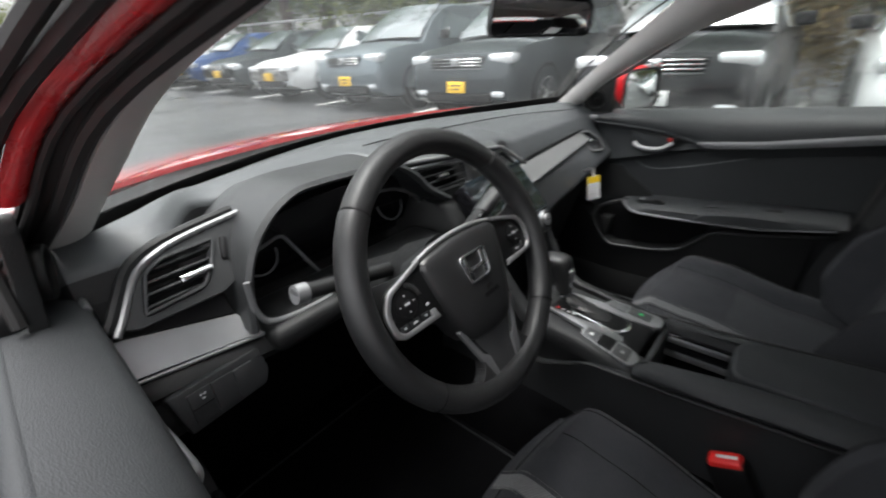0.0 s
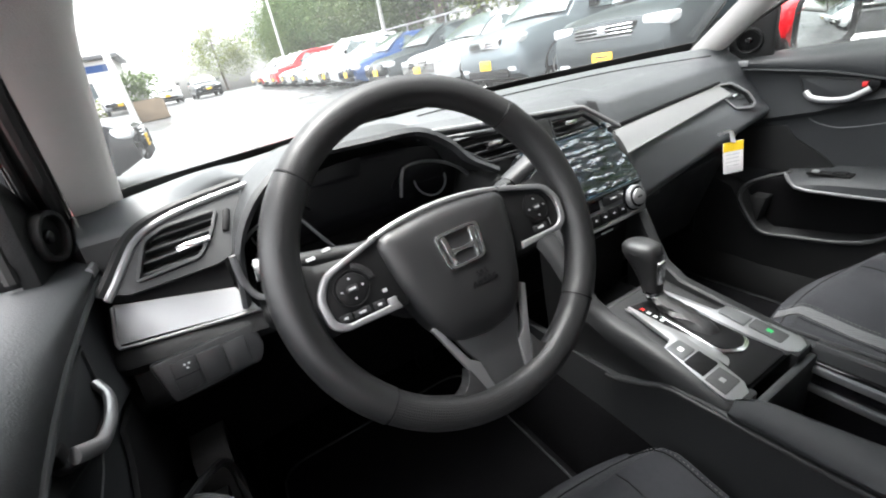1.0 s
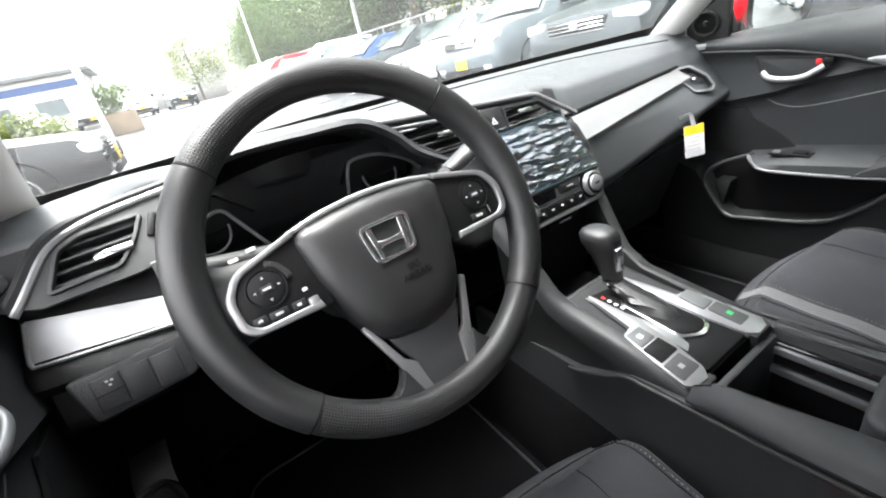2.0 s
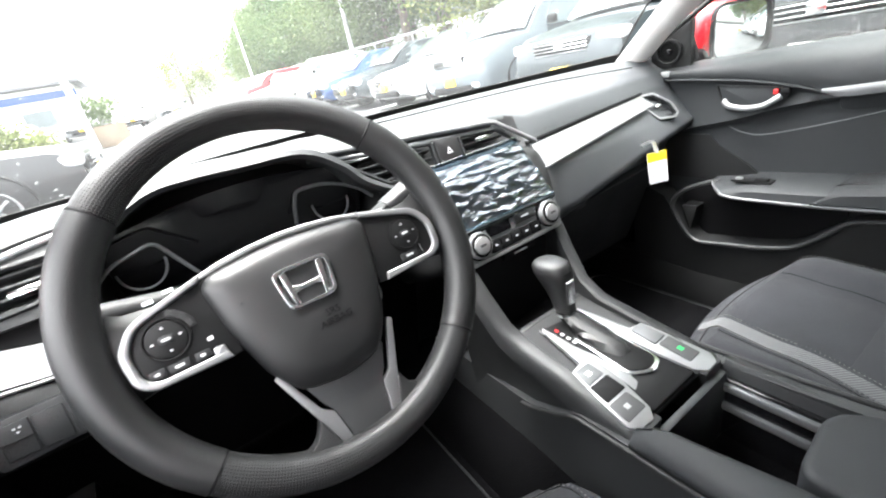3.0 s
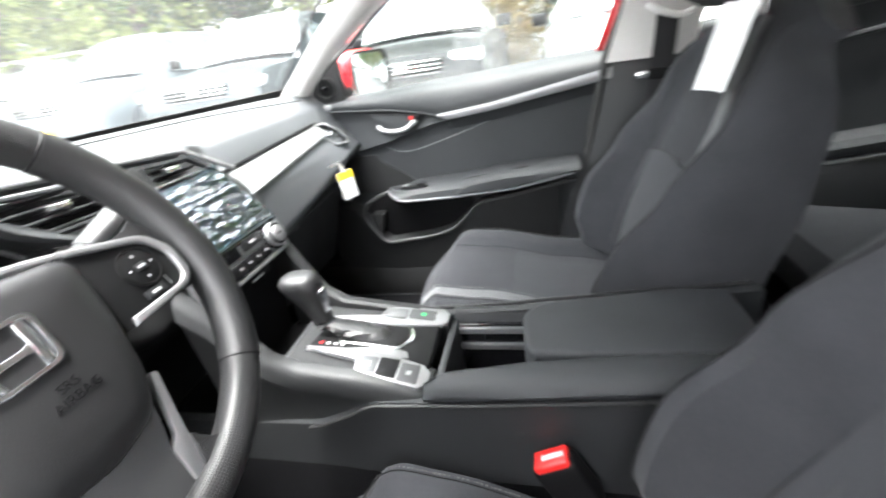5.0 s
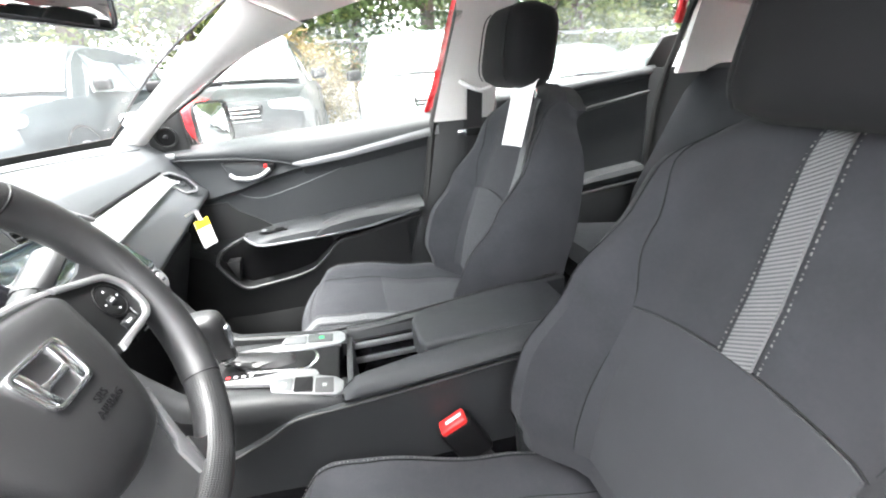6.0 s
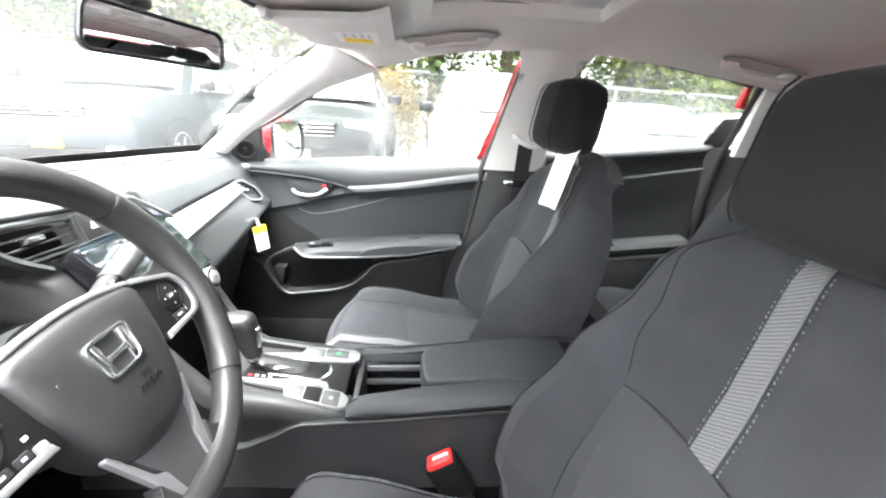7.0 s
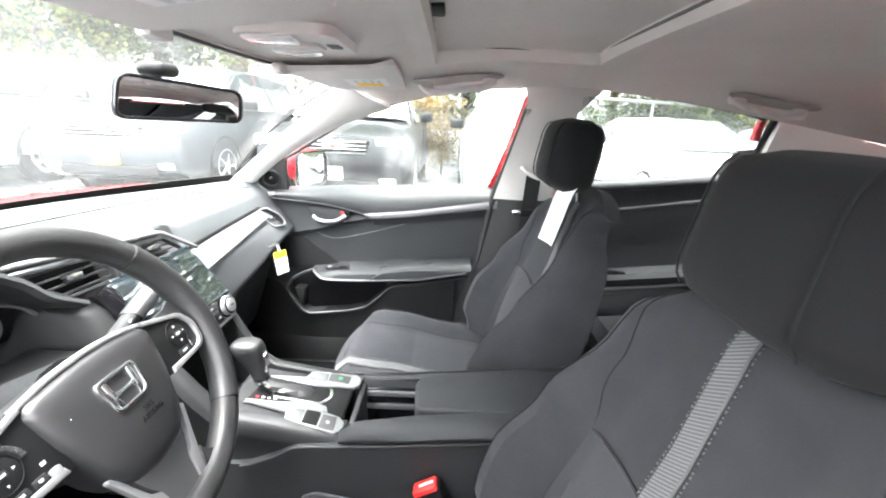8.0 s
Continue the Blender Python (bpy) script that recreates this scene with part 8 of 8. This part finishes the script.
def tree(name, label, leaf, h, spread, seed, count, conifer=False, size=0.22):
    r = random.Random(seed)
    t = thing(name, label, "tree", (0, 0, 0), "trees behind the car park")
    b = bmesh.new()
    lean = Vector((r.uniform(-0.3, 0.3), r.uniform(-0.3, 0.3), 0))
    axis = [Vector((0, 0, 0)) + lean * (q * q) + Vector((0, 0, h * 0.93 * q)) for q in lin(0, 1, 8)]
    tube(axis, 0.022 * h, 9, bm=b, taper=lambda q: 1.0 - 0.85 * q)
    blobs = []
    for k in range(16 if not conifer else 22):
        q = 0.22 + 0.75 * (k + r.random()) / (16 if not conifer else 22)
        base = axis[0].lerp(axis[-1], q)
        an = r.uniform(0, 6.28)
        reach = spread * (1.15 - q) * (1.0 if conifer else (0.9 + 0.5 * math.sin(q * 3))) * r.uniform(0.6, 1.0)
        tip = base + Vector((math.cos(an) * reach, math.sin(an) * reach, (-0.15 if conifer else 0.35) * reach))
        tube([base, base.lerp(tip, 0.5) + Vector((0, 0, 0.08 * reach)), tip], 0.006 * h * (1.1 - q), 6, bm=b, taper=lambda w: 1 - 0.7 * w)
        blobs.append((*tip, reach * 0.50 + 0.25))
        blobs.append((*base.lerp(tip, 0.55), reach * 0.45 + 0.3))
    blobs.append((*axis[-1], spread * 0.30))
    part("trunk", b, M_BARK, t)
    me = leaf_cloud(blobs, count, size, seed)
    me.materials.append(leaf)
    cr_ = new("crown", me)
    cr_.parent = t
    return t


kinds = [tree("broadleaf_tree", "tall dense green broadleaf tree behind the fence", M_LEAF[0], 14.0, 4.6, 3, 22000, False, 0.17),
         tree("broadleaf_tree", "tall mid-green broadleaf tree with an uneven crown", M_LEAF[1], 11.5, 4.2, 5, 20000, False, 0.16),
         tree("conifer_tree", "dark green conifer with drooping boughs", M_LEAF[0], 16.0, 3.8, 8, 22000, True, 0.17),
         tree("broadleaf_tree", "yellow-green broadleaf tree turning with autumn", M_LEAF[2], 7.5, 3.3, 11, 15000, False, 0.13),
         tree("small_tree", "small orange autumn tree between two parked cars", M_LEAF[3], 3.6, 1.6, 13, 6000, False, 0.10)]
spots = []
for k_ in range(20):
    y = -16 + 4.4 * k_
    spots.append((13.0 + rng.uniform(-1.2, 1.6) + 0.02 * y, y, rng.choice((0, 1, 2, 0, 1, 3))))
for k_ in range(14):
    y = -14 + 6.5 * k_
    spots.append((18.5 + rng.uniform(-1.5, 1.5), y, rng.choice((0, 2, 1))))
spots += [(4.5, 58.0, 3), (11.2, 3.0, 3), (11.0, 10.5, 3), (11.0, -6.0, 3), (10.6, 18.0, 1)]
used = set()
for x, y, k_ in spots:
    m_ = Matrix.Translation((x, y, lot_z(y) - 0.05)) @ Matrix.Rotation(rng.uniform(0, 6.28), 4, "Z") 
    if k_ in used:
        copy_thing(kinds[k_], m_)
    else:
        used.add(k_)
        kinds[k_].matrix_basis = m_
kinds[4].matrix_basis = Matrix.Translation((8.4, 0.30, lot_z(0))) @ Matrix.Scale(0.56, 4)
copy_thing(kinds[4], Matrix.Translation((8.9, -0.15, lot_z(0))) @ Matrix.Rotation(1.9, 4, "Z") @ Matrix.Scale(0.62, 4))


def shrub_row(name, label, leaf, x0, x1, y0, y1, h, seed, count, size=0.12):
    r = random.Random(seed)
    z0 = lot_z((y0 + y1) / 2)
    blobs = [(r.uniform(x0, x1), r.uniform(y0, y1), z0 + h * r.uniform(0.3, 0.8), h * r.uniform(0.3, 0.5)) for _ in range(int(8 + 2.5 * (abs(x1 - x0) + abs(y1 - y0))))]
    t = thing(name, label, "hedge", ((x0 + x1) / 2, (y0 + y1) / 2, z0))
    me = leaf_cloud(blobs, count, size, seed)
    me.materials.append(leaf)
    o = new("foliage", me)
    o.parent = t
    o.matrix_parent_inverse = t.matrix_basis.inverted()
    o["kind"] = "stuff"
    b = bmesh.new()
    for k in range(6):
        fx, fy = x0 + (x1 - x0) * (k + 0.5) / 6, y0 + (y1 - y0) * (k + 0.5) / 6
        tube([(fx, fy, z0 - 0.05), (fx + 0.1, fy, z0 + h * 0.6)], 0.03, 6, bm=b)
    part("stems", b, M_BARK, t)
    return t


shrub_row("hedge", "low bright green hedge by the lot edge", M_LEAF[2], -13.0, -3.6, 25.0, 26.4, 1.3, 21, 6000, 0.16)
shrub_row("undergrowth", "tangled green undergrowth along the fence", M_LEAF[1], 10.2, 11.2, -12, 45, 1.5, 22, 40000, 0.09)
M_TIMBER = mat("brown_timber", (0.22, 0.165, 0.115), 0.8, var=0.25, scale=3, grain=0.4, gscale=30)
pb = thing("planter_box", "brown timber planter box holding a leafy shrub", "planter", (-1.8, 20.5, lot_z(20.5)))
zz = lot_z(20.5)
part("box", box((-1.8, 20.5, zz + 0.38), (1.25, 0.8, 0.76), 0.03, 2), M_TIMBER, pb)
part("soil", box((-1.8, 20.5, zz + 0.77), (1.05, 0.6, 0.03), 0.01, 1), M_BARK, pb)
me = leaf_cloud([(-1.8 + rng.uniform(-0.4, 0.4), 20.5 + rng.uniform(-0.3, 0.3), zz + 1.0 + rng.uniform(0, 0.6), 0.35) for _ in range(8)], 900, 0.12, 31)
me.materials.append(M_LEAF[1])
o = new("shrub", me)
o.parent = pb
o.matrix_parent_inverse = pb.matrix_basis.inverted()
wp_ = thing("white_post", "white painted square post beside the planter", "post", (-2.3, 20.0, zz))
part("post_body", box((-2.3, 20.0, zz + 1.3), (0.22, 0.22, 2.6), 0.02, 2), M_POLE, wp_)
M_PLASTER = mat("pale_plaster_wall", (0.70, 0.69, 0.66), 0.8, var=0.08, scale=0.5)
bld = thing("low_building", "pale single-storey building with a blue band far across the lot", "building", (-16, 44, lot_z(44)))
part("wall", box((-16, 46, lot_z(44) + 1.9), (24, 6, 3.8), 0.05, 1), M_PLASTER, bld)
part("roof", box((-16, 46, lot_z(44) + 3.95), (25, 7, 0.3), 0.05, 1), M_GREY, bld)
part("band", box((-16, 42.96, lot_z(44) + 3.2), (24, 0.05, 0.5), 0.01, 1), PAINTS["blue"], bld)
for k_ in range(7):
    wdw = part("window", box((-26 + 3.2 * k_, 42.97, lot_z(44) + 1.6), (1.8, 0.06, 1.4), 0.01, 1), M_AUTOGLASS, bld)
    part("window_frame", ringframe([Vector(p) for p in ((-0.95, -0.75), (0.95, -0.75), (0.95, 0.75), (-0.95, 0.75))], [Vector(p) for p in ((-0.88, -0.68), (0.88, -0.68), (0.88, 0.68), (-0.88, 0.68))], 0.08, basis((-26 + 3.2 * k_, 42.98, lot_z(44) + 1.6), (1, 0, 0), (0, 0, 1)), 0), M_POLE, wdw)
